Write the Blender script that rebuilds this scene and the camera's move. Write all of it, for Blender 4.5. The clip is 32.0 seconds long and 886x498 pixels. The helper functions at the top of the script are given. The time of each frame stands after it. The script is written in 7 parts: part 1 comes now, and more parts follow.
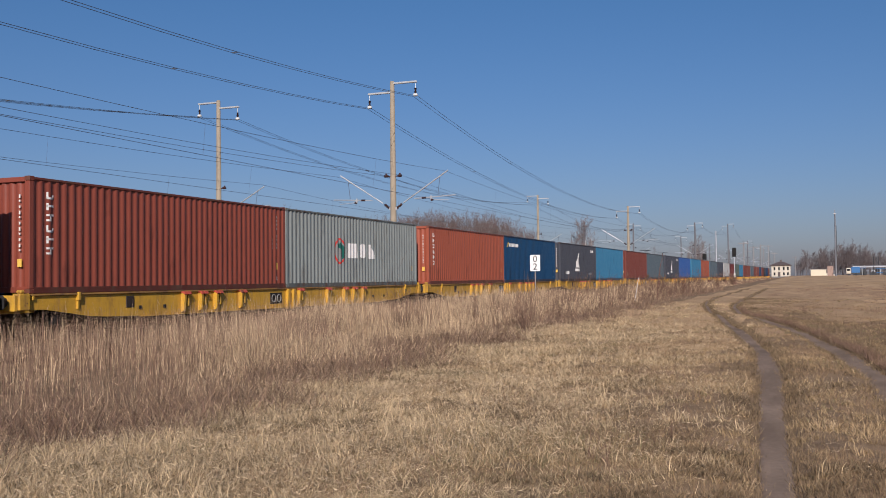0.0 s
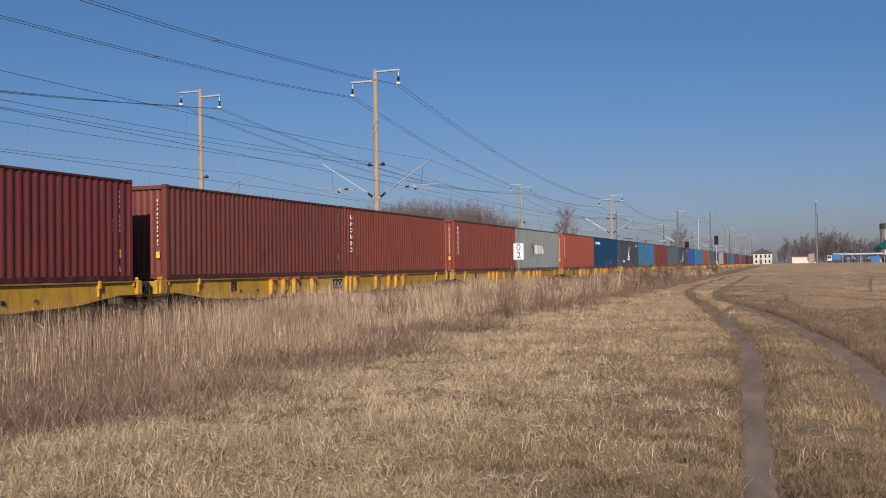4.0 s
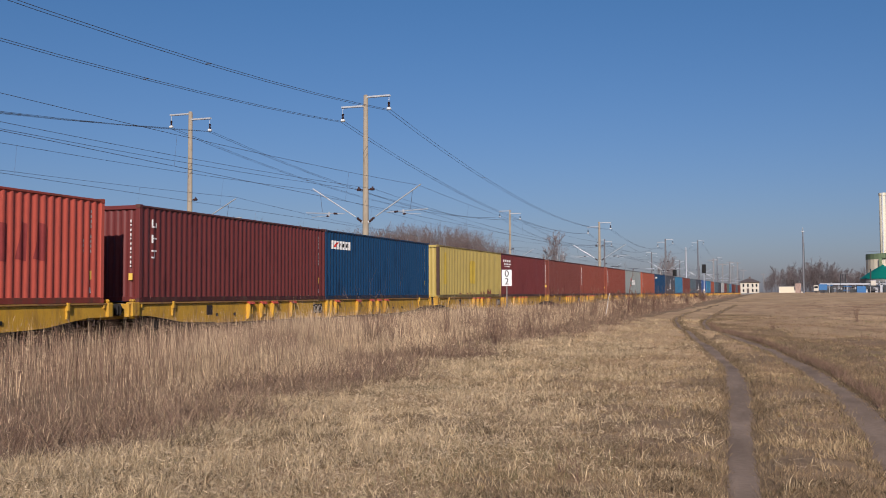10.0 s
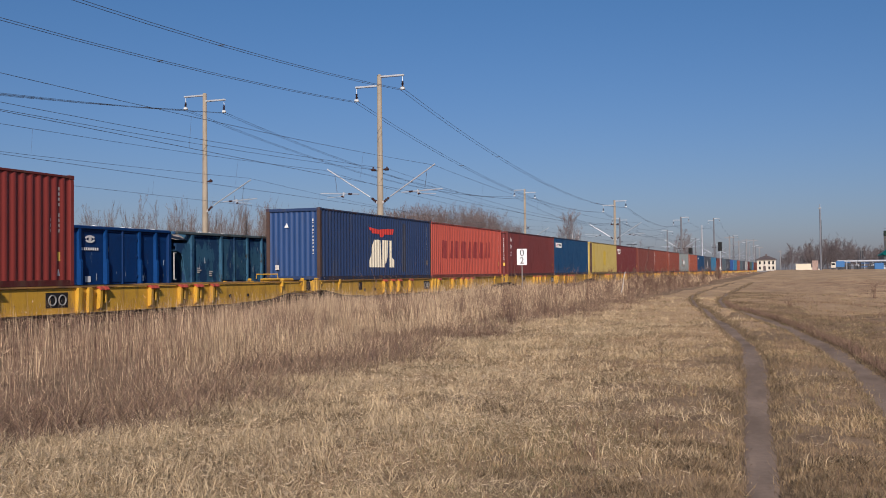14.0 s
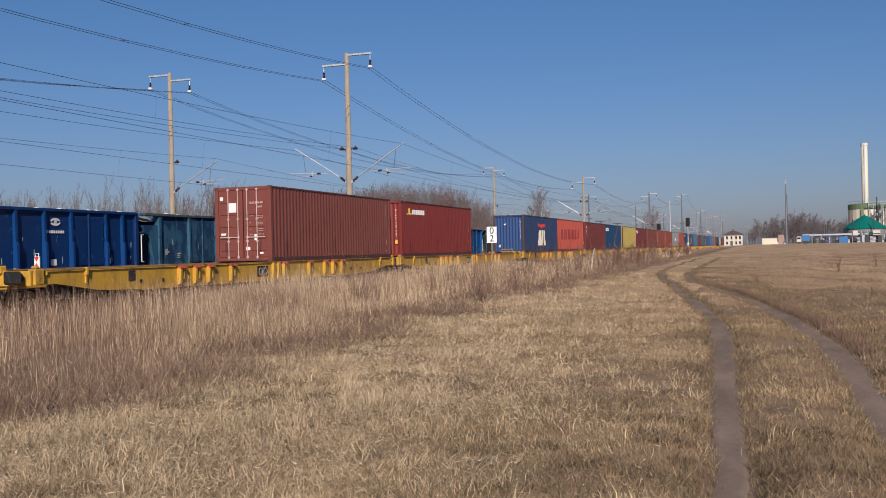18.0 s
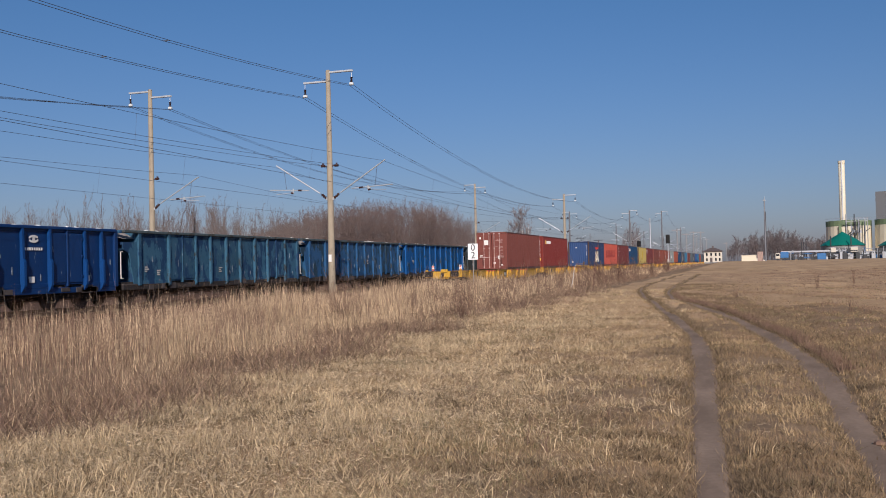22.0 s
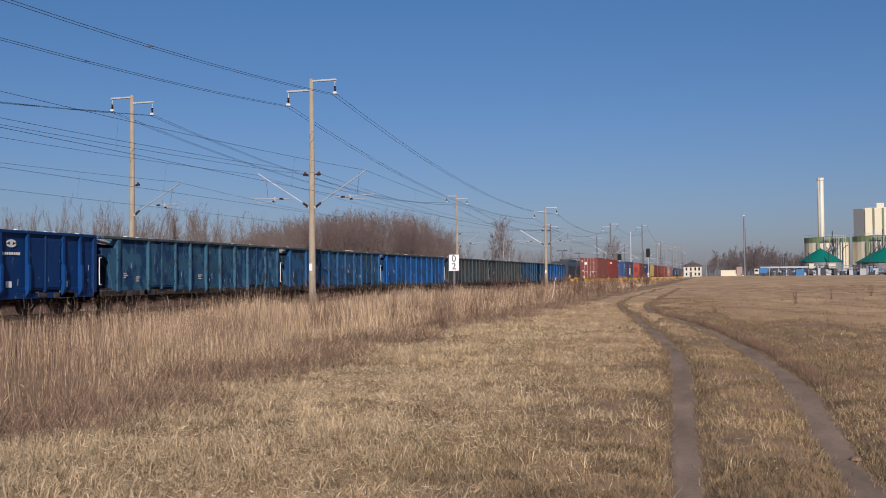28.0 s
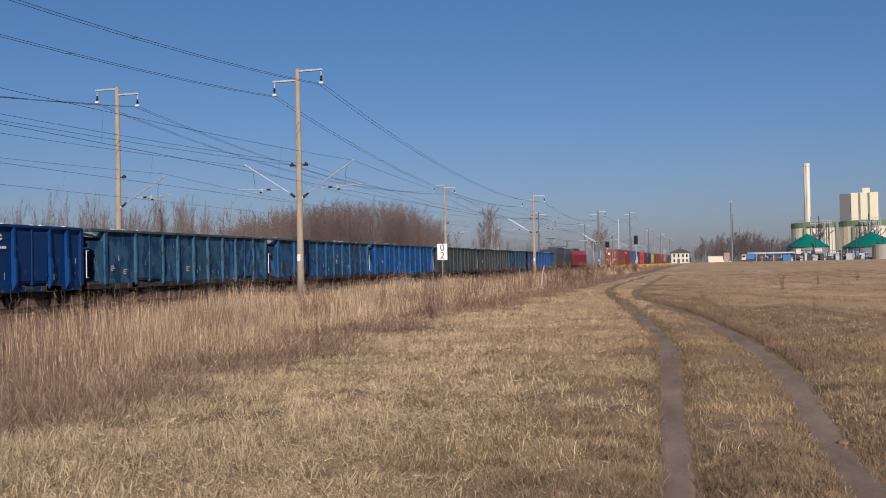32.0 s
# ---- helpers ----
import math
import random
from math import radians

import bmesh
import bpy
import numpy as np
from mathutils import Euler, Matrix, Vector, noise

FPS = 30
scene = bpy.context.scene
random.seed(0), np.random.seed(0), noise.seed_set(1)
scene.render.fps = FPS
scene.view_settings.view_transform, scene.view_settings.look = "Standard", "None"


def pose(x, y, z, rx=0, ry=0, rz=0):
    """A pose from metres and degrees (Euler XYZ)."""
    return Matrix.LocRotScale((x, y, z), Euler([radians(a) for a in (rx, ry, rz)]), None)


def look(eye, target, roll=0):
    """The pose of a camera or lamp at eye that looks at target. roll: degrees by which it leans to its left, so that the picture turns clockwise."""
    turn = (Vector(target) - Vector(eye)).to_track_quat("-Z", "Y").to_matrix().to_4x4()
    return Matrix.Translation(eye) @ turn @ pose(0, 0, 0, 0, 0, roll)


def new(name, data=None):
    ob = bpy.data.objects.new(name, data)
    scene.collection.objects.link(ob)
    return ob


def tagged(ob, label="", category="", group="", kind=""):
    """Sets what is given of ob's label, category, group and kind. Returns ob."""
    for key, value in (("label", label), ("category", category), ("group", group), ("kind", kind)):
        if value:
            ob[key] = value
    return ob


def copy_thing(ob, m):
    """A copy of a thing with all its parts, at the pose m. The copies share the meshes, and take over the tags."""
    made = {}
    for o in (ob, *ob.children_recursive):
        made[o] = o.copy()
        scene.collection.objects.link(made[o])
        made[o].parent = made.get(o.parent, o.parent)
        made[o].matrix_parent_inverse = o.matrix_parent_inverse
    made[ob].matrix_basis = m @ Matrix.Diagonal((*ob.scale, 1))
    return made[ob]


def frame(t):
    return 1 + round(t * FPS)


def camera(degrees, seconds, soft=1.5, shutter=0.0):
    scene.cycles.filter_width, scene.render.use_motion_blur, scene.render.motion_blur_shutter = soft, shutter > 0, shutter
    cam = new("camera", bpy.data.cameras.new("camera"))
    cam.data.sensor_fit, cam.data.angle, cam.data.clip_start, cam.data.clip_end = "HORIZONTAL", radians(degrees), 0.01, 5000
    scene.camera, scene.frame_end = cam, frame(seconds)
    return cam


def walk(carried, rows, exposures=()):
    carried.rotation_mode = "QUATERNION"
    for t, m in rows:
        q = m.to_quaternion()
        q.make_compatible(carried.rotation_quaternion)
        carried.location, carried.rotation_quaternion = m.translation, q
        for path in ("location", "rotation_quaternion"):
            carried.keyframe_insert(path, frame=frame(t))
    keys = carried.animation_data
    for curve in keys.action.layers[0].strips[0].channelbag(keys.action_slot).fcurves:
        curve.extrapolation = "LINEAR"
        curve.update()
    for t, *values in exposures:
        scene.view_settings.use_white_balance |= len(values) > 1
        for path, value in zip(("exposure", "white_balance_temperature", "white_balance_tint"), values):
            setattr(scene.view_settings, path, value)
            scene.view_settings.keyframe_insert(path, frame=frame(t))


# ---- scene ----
cam = camera(48.87, 32.0, soft=0.95)
EYE = (0.0, 0.0, 1.65)

# seconds, pitch, lean, heading of the hand-held camera
VIEW = [
    (0.0, 1.759, 0.629, 21.218),
    (0.5, 1.498, 1.179, 20.811),
    (1.0, 1.267, 1.338, 20.578),
    (1.5, 1.058, 1.328, 20.444),
    (2.0, 0.891, 1.306, 20.356),
    (2.5, 0.825, 1.085, 20.226),
    (3.0, 0.836, 1.371, 20.090),
    (3.5, 0.962, 0.895, 19.953),
    (5.5, 1.332, 1.179, 21.208),
    (6.0, 1.328, 0.826, 21.518),
    (6.5, 1.371, -0.519, 21.619),
    (7.0, 1.476, -0.841, 20.828),
    (7.5, 1.645, -0.668, 20.260),
    (8.0, 1.845, -0.332, 19.895),
    (8.5, 2.091, -0.156, 19.622),
    (9.0, 2.314, -0.123, 19.467),
    (9.5, 2.497, 0.053, 19.470),
    (10.0, 2.576, 0.168, 19.556),
    (10.5, 2.490, 0.344, 19.683),
    (11.0, 2.222, 0.129, 19.961),
    (11.5, 2.057, 0.388, 20.122),
    (12.0, 1.905, 0.319, 20.184),
    (12.5, 1.794, 0.495, 20.215),
    (13.0, 1.731, 0.582, 20.239),
    (13.5, 1.625, 0.271, 20.315),
    (14.0, 1.386, 0.566, 20.449),
    (14.5, 1.187, 0.658, 20.559),
    (16.5, 0.553, -0.038, 20.303),
    (17.0, 0.408, 0.563, 19.609),
    (17.5, 0.263, 1.053, 19.192),
    (18.0, 0.103, 1.273, 18.693),
    (18.5, -0.046, 0.856, 18.333),
    (19.0, -0.011, 1.195, 18.081),
    (19.5, 0.048, 1.362, 17.902),
    (20.0, 0.192, 1.341, 17.753),
    (20.5, 0.373, 1.471, 17.664),
    (21.0, 0.608, 1.689, 17.599),
    (21.5, 0.869, 1.356, 17.564),
    (22.0, 1.071, 1.312, 17.590),
    (22.5, 1.250, 1.091, 17.672),
    (23.0, 1.382, 1.163, 17.769),
    (23.5, 1.416, 1.312, 17.824),
    (24.0, 1.341, 1.239, 17.807),
    (24.5, 1.268, 1.091, 17.734),
    (25.0, 1.281, 1.106, 17.619),
    (25.5, 1.337, 0.932, 17.467),
    (27.5, 1.618, 0.383, 16.741),
    (28.0, 1.683, 0.490, 16.460),
    (28.5, 1.543, 1.116, 16.267),
    (29.0, 1.075, 1.238, 16.187),
    (29.5, 0.752, 1.347, 16.122),
    (30.0, 0.583, 1.414, 16.033),
    (30.5, 0.507, 1.334, 15.872),
    (31.0, 0.598, 1.016, 15.764),
    (31.5, 0.789, 1.054, 15.769),
    (32.0, 1.039, 1.115, 15.788),
]
walk(cam, [(t, pose(*EYE, 90 + p, r, h)) for t, p, r, h in VIEW], exposures=[(0, 0.02, 5210, 20), (32, 0.02, 5210, 20)])

# ---- sky and sun ----
SUN_EL, SUN_AZ = radians(27), radians(159.5)  # behind the camera, to its right
world = bpy.data.worlds.new("sky")
scene.world = world
world.use_nodes = True
wn = world.node_tree.nodes
sky = wn.new("ShaderNodeTexSky")
sky.sky_type, sky.sun_disc = "NISHITA", False
sky.sun_elevation, sky.sun_rotation = SUN_EL, SUN_AZ
sky.air_density, sky.dust_density, sky.ozone_density = 1.0, 0.85, 3.0
wn["Background"].inputs["Strength"].default_value = 0.0592
# thin winter haze that greys the sky towards the horizon
up, split, haze, tint = wn.new("ShaderNodeTexCoord"), wn.new("ShaderNodeSeparateXYZ"), wn.new("ShaderNodeValToRGB"), wn.new("ShaderNodeMix")
stops = haze.color_ramp.elements
for place, c in ((0.0, (0.90, 0.80, 0.825)), (0.065, (0.89, 0.835, 0.835)), (0.148, (0.86, 0.97, 0.92)), (0.22, (0.75, 1.0, 0.975)), (0.4, (0.72, 1.0, 0.995))):
    el = stops[0] if place == 0 else stops[1] if place == 0.4 else stops.new(place)
    el.position, el.color = place, (*c, 1)
tint.data_type, tint.blend_type = "RGBA", "MULTIPLY"
tint.inputs["Factor"].default_value = 1.0
wl = world.node_tree.links
wl.new(up.outputs["Generated"], split.inputs[0])
wl.new(split.outputs["Z"], haze.inputs["Fac"])
wl.new(sky.outputs[0], tint.inputs["A"])
wl.new(haze.outputs[0], tint.inputs["B"])
wl.new(tint.outputs["Result"], wn["Background"].inputs["Color"])
sun = new("sun", bpy.data.lights.new("sun", "SUN"))
sun.data.energy, sun.data.angle, sun.data.color = 5.0, radians(0.53), (1.0, 0.81, 0.56)
to_sun = Vector((math.sin(SUN_AZ) * math.cos(SUN_EL), math.cos(SUN_AZ) * math.cos(SUN_EL), math.sin(SUN_EL)))
sun.matrix_world = look(to_sun * 60, (0, 0, 0))

# ---- materials ----
MATS = {}


def mat(name, colour, rough=0.7, metal=0.0, spread=0.12, scale=3.0, fine=40.0, bump=0.0, dirt=None, dirt_amount=0.0,
        dirt_scale=(1, 1, 1), streak=0.0, island=0.0, obj=0.0, soft=0.18, wear=None, wear_amount=0.0, wear_scale=(8, 8, 3)):
    """A painted, metal or natural surface: two scales of variation, stains and streaks, and fine relief."""
    if name in MATS:
        return MATS[name]
    m = bpy.data.materials.new(name)
    m.use_nodes = True
    nt = m.node_tree
    n, l = nt.nodes, nt.links
    b = n["Principled BSDF"]
    b.inputs["Roughness"].default_value, b.inputs["Metallic"].default_value = rough, metal
    b.inputs["Specular IOR Level"].default_value = 0.35 if rough < 0.9 else 0.06
    tc = n.new("ShaderNodeTexCoord")
    src = tc.outputs["Object"]

    def tex(sc, detail, vec=None, rough_=0.6):
        t = n.new("ShaderNodeTexNoise")
        t.inputs["Scale"].default_value, t.inputs["Detail"].default_value = sc, detail
        t.inputs["Roughness"].default_value = rough_
        l.new(vec or src, t.inputs["Vector"])
        return t.outputs["Fac"]

    def math_(op, a, b_):
        q = n.new("ShaderNodeMath")
        q.operation = op
        for i, v in enumerate((a, b_)):
            if isinstance(v, (int, float)):
                q.inputs[i].default_value = v
            else:
                l.new(v, q.inputs[i])
        return q.outputs[0]

    big, small = tex(scale, 4), tex(fine, 3)
    v = math_("ADD", math_("MULTIPLY", math_("SUBTRACT", big, 0.5), 2.2 * spread), math_("MULTIPLY", math_("SUBTRACT", small, 0.5), 1.4 * spread))
    if island:
        g = n.new("ShaderNodeNewGeometry")
        v = math_("ADD", v, math_("MULTIPLY", math_("SUBTRACT", g.outputs["Random Per Island"], 0.5), island))
    if obj:
        o = n.new("ShaderNodeObjectInfo")
        v = math_("ADD", v, math_("MULTIPLY", math_("SUBTRACT", o.outputs["Random"], 0.5), obj))
    hsv = n.new("ShaderNodeHueSaturation")
    hsv.inputs["Color"].default_value = (*colour, 1)
    l.new(math_("ADD", v, 1.0), hsv.inputs["Value"])
    out = hsv.outputs[0]
    if dirt:
        mp = n.new("ShaderNodeMapping")
        mp.inputs["Scale"].default_value = dirt_scale
        l.new(src, mp.inputs["Vector"])
        f = tex(1.0, 6, mp.outputs[0], 0.68)
        ramp = n.new("ShaderNodeMapRange")
        ramp.inputs["From Min"].default_value = 0.62 - 0.3 * dirt_amount
        ramp.inputs["From Max"].default_value = 0.62 + soft - 0.3 * dirt_amount
        l.new(f, ramp.inputs["Value"])
        mx = n.new("ShaderNodeMix")
        mx.data_type = "RGBA"
        l.new(ramp.outputs[0], mx.inputs["Factor"])
        l.new(out, mx.inputs["A"])
        mx.inputs["B"].default_value = (*dirt, 1)
        out = mx.outputs["Result"]
        l.new(math_("ADD", rough, math_("MULTIPLY", ramp.outputs[0], 0.25)), b.inputs["Roughness"])
    if wear:
        mp = n.new("ShaderNodeMapping")
        mp.inputs["Scale"].default_value = wear_scale
        l.new(src, mp.inputs["Vector"])
        ramp = n.new("ShaderNodeMapRange")
        ramp.inputs["From Min"].default_value = 0.74 - 0.2 * wear_amount
        ramp.inputs["From Max"].default_value = 0.79 - 0.2 * wear_amount
        l.new(tex(1.0, 3, mp.outputs[0], 0.6), ramp.inputs["Value"])
        mx = n.new("ShaderNodeMix")
        mx.data_type = "RGBA"
        l.new(ramp.outputs[0], mx.inputs["Factor"])
        l.new(out, mx.inputs["A"])
        mx.inputs["B"].default_value = (*wear, 1)
        out = mx.outputs["Result"]
    l.new(out, b.inputs["Base Color"])
    if bump:
        bp = n.new("ShaderNodeBump")
        bp.inputs["Strength"].default_value, bp.inputs["Distance"].default_value = bump, 0.01
        l.new(math_("ADD", small, big), bp.inputs["Height"])
        l.new(bp.outputs[0], b.inputs["Normal"])
    MATS[name] = m
    return m


def paint(name, colour, amount=0.25, dirt=(0.10, 0.055, 0.035), rough=0.45):
    """Weathered paint on steel, with rust and grime that run down."""
    return mat(name, colour, rough, spread=0.10, scale=0.9, fine=14, dirt=dirt, dirt_amount=amount, dirt_scale=(2.2, 2.2, 0.5), bump=0.05)


# ---- shapes ----
class Geo:
    """Points and faces gathered for one mesh."""

    def __init__(self):
        self.v, self.f = [], []

    def add(self, vs, fs):
        k = len(self.v)
        self.v += [tuple(p) for p in vs]
        self.f += [tuple(i + k for i in f) for f in fs]
        return self

    def box(self, x0, x1, y0, y1, z0, z1, c=0.0):
        """A box, its edges cut back by c."""
        if c <= 0:
            vs = [(x, y, z) for x in (x0, x1) for y in (y0, y1) for z in (z0, z1)]
            return self.add(vs, [(0, 1, 3, 2), (4, 6, 7, 5), (0, 4, 5, 1), (2, 3, 7, 6), (0, 2, 6, 4), (1, 5, 7, 3)])
        vs, at = [], {}
        X, Y, Z = (x0, x1), (y0, y1), (z0, z1)
        for i in (0, 1):
            for j in (0, 1):
                for k in (0, 1):
                    sx, sy, sz = 1 - 2 * i, 1 - 2 * j, 1 - 2 * k
                    for a in range(3):
                        at[i, j, k, a] = len(vs)
                        vs.append((X[i] + (sx * c if a != 0 else 0), Y[j] + (sy * c if a != 1 else 0), Z[k] + (sz * c if a != 2 else 0)))
        fs = []
        for s in (0, 1):
            fs.append([at[s, j, k, 0] for j, k in ((0, 0), (1, 0), (1, 1), (0, 1))])
            fs.append([at[i, s, k, 1] for i, k in ((0, 0), (1, 0), (1, 1), (0, 1))])
            fs.append([at[i, j, s, 2] for i, j in ((0, 0), (1, 0), (1, 1), (0, 1))])
        for p in (0, 1):
            for q in (0, 1):
                fs.append([at[p, q, 0, 0], at[p, q, 1, 0], at[p, q, 1, 1], at[p, q, 0, 1]])
                fs.append([at[p, 0, q, 0], at[p, 1, q, 0], at[p, 1, q, 2], at[p, 0, q, 2]])
                fs.append([at[0, p, q, 1], at[1, p, q, 1], at[1, p, q, 2], at[0, p, q, 2]])
        for i in (0, 1):
            for j in (0, 1):
                for k in (0, 1):
                    fs.append([at[i, j, k, a] for a in range(3)])
        return self.add(vs, fs)

    def rod(self, a, b, r, r2=None, n=8, caps=True):
        """A round bar from a to b."""
        a, b = Vector(a), Vector(b)
        r2 = r if r2 is None else r2
        d = (b - a).normalized()
        u = d.orthogonal().normalized()
        w = d.cross(u)
        vs = []
        for p, q in ((a, r), (b, r2)):
            for i in range(n):
                t = 2 * math.pi * i / n
                vs.append(p + u * math.cos(t) * q + w * math.sin(t) * q)
        fs = [(i, (i + 1) % n, n + (i + 1) % n, n + i) for i in range(n)]
        if caps:
            fs += [tuple(reversed(range(n))), tuple(range(n, 2 * n))]
        return self.add(vs, fs)

    def line(self, pts, r, n=5):
        """A round bar or wire along points."""
        pts = [Vector(p) for p in pts]
        vs, fs = [], []
        for i, p in enumerate(pts):
            d = (pts[min(i + 1, len(pts) - 1)] - pts[max(i - 1, 0)]).normalized()
            u = d.cross(Vector((0, 0, 1)) if abs(d.z) < 0.95 else Vector((1, 0, 0))).normalized()
            w = d.cross(u)
            vs += [p + u * math.cos(2 * math.pi * k / n) * r + w * math.sin(2 * math.pi * k / n) * r for k in range(n)]
        for i in range(len(pts) - 1):
            fs += [(i * n + k, i * n + (k + 1) % n, (i + 1) * n + (k + 1) % n, (i + 1) * n + k) for k in range(n)]
        fs += [tuple(reversed(range(n))), tuple(range((len(pts) - 1) * n, len(pts) * n))]
        return self.add(vs, fs)

    def prism(self, outline, axis, a, b):
        """An outline of 2D points drawn out along an axis from a to b."""
        n = len(outline)

        def put(p, s):
            q = list(p)
            q.insert(axis, s)
            return q
        vs = [put(p, a) for p in outline] + [put(p, b) for p in outline]
        fs = [(i, (i + 1) % n, n + (i + 1) % n, n + i) for i in range(n)]
        return self.add(vs, fs + [tuple(reversed(range(n))), tuple(range(n, 2 * n))])

    def lathe(self, prof, n=16, centre=(0, 0)):
        """A round body about the upright axis: profile of radius and height."""
        vs = [(centre[0] + r * math.cos(2 * math.pi * k / n), centre[1] + r * math.sin(2 * math.pi * k / n), z) for r, z in prof for k in range(n)]
        fs = [(i * n + k, i * n + (k + 1) % n, (i + 1) * n + (k + 1) % n, (i + 1) * n + k) for i in range(len(prof) - 1) for k in range(n)]
        return self.add(vs, fs + [tuple(reversed(range(n))), tuple(range((len(prof) - 1) * n, len(prof) * n))])

    def mesh(self, name, material, smooth=False):
        me = bpy.data.meshes.new(name)
        me.from_pydata(self.v, [], self.f)
        bm = bmesh.new()
        bm.from_mesh(me)
        bmesh.ops.recalc_face_normals(bm, faces=bm.faces)
        bm.to_mesh(me)
        bm.free()
        me.materials.append(material)
        if smooth:
            me.polygons.foreach_set("use_smooth", [True] * len(me.polygons))
        return me


def part(name, geo, material, parent, label="", smooth=False, at=None):
    me = geo if isinstance(geo, bpy.types.Mesh) else geo.mesh(name, material, smooth)
    ob = new(name, me)
    ob.parent = parent
    if at is not None:
        ob.matrix_basis = at
    return tagged(ob, label)


def thing(name, label, category, m=None, group="", kind=""):
    ob = new(name)
    ob.empty_display_size = 0.2
    if m is not None:
        ob.matrix_basis = m
    return tagged(ob, label, category, group, kind)


def fast_mesh(name, verts, tris, material, per=3):
    """A large mesh from arrays of points and faces."""
    me = bpy.data.meshes.new(name)
    verts, tris = np.ascontiguousarray(verts, np.float32), np.ascontiguousarray(tris, np.int32)
    me.vertices.add(len(verts))
    me.vertices.foreach_set("co", verts.ravel())
    me.loops.add(tris.size)
    me.loops.foreach_set("vertex_index", tris.ravel())
    me.polygons.add(len(tris))
    me.polygons.foreach_set("loop_start", np.arange(0, tris.size, per, dtype=np.int32))
    me.update(calc_edges=True)
    me.materials.append(material)
    return me

# ---- ground ----
RAIL, RAIL_NEAR = 0.35, 0.24   # rail tops: the far tracks, and the near one that lies lower
TRACK, TRACK_2, TRACK_3 = -19.22, -25.95, -38.6   # centre lines; the tracks run along y
rng = np.random.default_rng(7)
LEFT_RUT = [(-0.25, 2), (-0.3, 7.2), (-0.5, 10.6), (-0.8, 16.7), (-1.3, 23.3), (-2.6, 32.4), (-5.1, 49.1), (-6.3, 58), (-7.2, 68), (-7.6, 80), (-7.8, 105), (-8.4, 167), (-9.5, 330)]
RIGHT_RUT = [(1.15, 2), (1.0, 7.7), (1.0, 10.5), (1.0, 13.2), (0.8, 16.8), (0.4, 22.4), (-0.4, 29), (-1.7, 36.3), (-3.3, 44.9), (-4.3, 53), (-4.9, 62), (-5.2, 73), (-5.6, 100), (-6.6, 167), (-7.8, 330)]


def rut_x(path, y):
    p = np.array(path)
    return np.interp(y, p[:, 1], p[:, 0])


def smooth_step(a, b, x):
    t = np.clip((x - a) / (b - a), 0, 1)
    return t * t * (3 - 2 * t)


def ground_z(x, y):
    """The lie of the land: a flat field that rises a little, sunken wheel ruts, and the bed of the railway."""
    x, y = np.asarray(x, float), np.asarray(y, float)
    z = 1.3 * smooth_step(60, 340, y) * smooth_step(-17, -9, x)
    z = z + 0.05 * np.sin(x * 0.7 + 1.3) * np.sin(y * 0.43) + 0.03 * np.sin(x * 1.9 + y * 0.8)
    bed = smooth_step(-17.6, -16.2, x) * 1.0
    z = np.where(x < -16.2, z * bed + (1 - bed) * (RAIL_NEAR - 0.22 + (RAIL - RAIL_NEAR) * smooth_step(-21.6, -23.6, x)), z)
    for path in (LEFT_RUT, RIGHT_RUT):
        d = np.abs(x - rut_x(path, y))
        z = z - 0.07 * (1 - smooth_step(0.1, 0.5, d)) * (1 - smooth_step(48, 125, y))
    return z


def grid(xs, ys, name, material, kind="structure"):
    X, Y = np.meshgrid(xs, ys)
    Z = ground_z(X, Y)
    n, m = len(xs), len(ys)
    v = np.stack([X.ravel(), Y.ravel(), Z.ravel()], 1)
    i = np.arange((m - 1) * n).reshape(m - 1, n)[:, :-1].ravel()
    return new(name, fast_mesh(name, v, np.stack([i, i + 1, i + n + 1, i + n], 1), material, 4))


soil = mat("dry_field_soil", (0.265, 0.187, 0.111), 0.95, spread=0.7, scale=0.45, fine=34, bump=0.9, dirt=(0.155, 0.108, 0.068), dirt_amount=0.42, dirt_scale=(1.3, 0.9, 1))
xs = np.concatenate([[-3000, -1200, -500, -200, -100, -60], np.arange(-46, -10, 0.7), np.arange(-10, 9, 0.16), np.arange(9, 40, 2.0), [50, 80, 150, 300, 700, 1500, 3000]])
ys = np.concatenate([[-3000, -800, -200, -60, -20], np.arange(-8, 4, 1.0), np.arange(4, 40, 0.3), np.arange(40, 130, 1.2), np.arange(130, 340, 8), [380, 500, 800, 1500, 3000]])
tagged(grid(xs, ys, "ground", soil), "dry winter field with matted straw-coloured grass and bare soil", "ground", kind="structure")

# the mown field farther out, its colour lightened to stand for sunlit grass tops
mown = mat("mown_grass_lit_tops", (0.455, 0.318, 0.178), 0.95, spread=0.5, scale=0.12, fine=5, bump=0.8, dirt=(0.25, 0.17, 0.10), dirt_amount=0.56, dirt_scale=(0.30, 0.12, 1), soft=0.3)
fx, fy = xs[(xs > -10.1) & (xs < 800)], ys[(ys >= 14) & (ys < 900)]
FX, FY = np.meshgrid(fx, fy)
FZ = ground_z(FX, FY) + 0.016 + 0.014 * smooth_step(50, 80, FY) - 0.05 * smooth_step(44, 14, FY + 8 * np.sin(FX * 0.5 + FY * 0.13) + 6 * np.sin(FX * 1.3 - FY * 0.3) + 4 * np.sin(FX * 2.9 + FY * 0.6)) - 0.06 * smooth_step(-8, -10, FX) - 0.06 * ((np.abs(FX - rut_x(LEFT_RUT, FY)) < np.where(FY < 40, 0.3, 0.17)) | (np.abs(FX - rut_x(RIGHT_RUT, FY)) < np.where(FY < 40, 0.35, 0.17))) * (FY < 120)
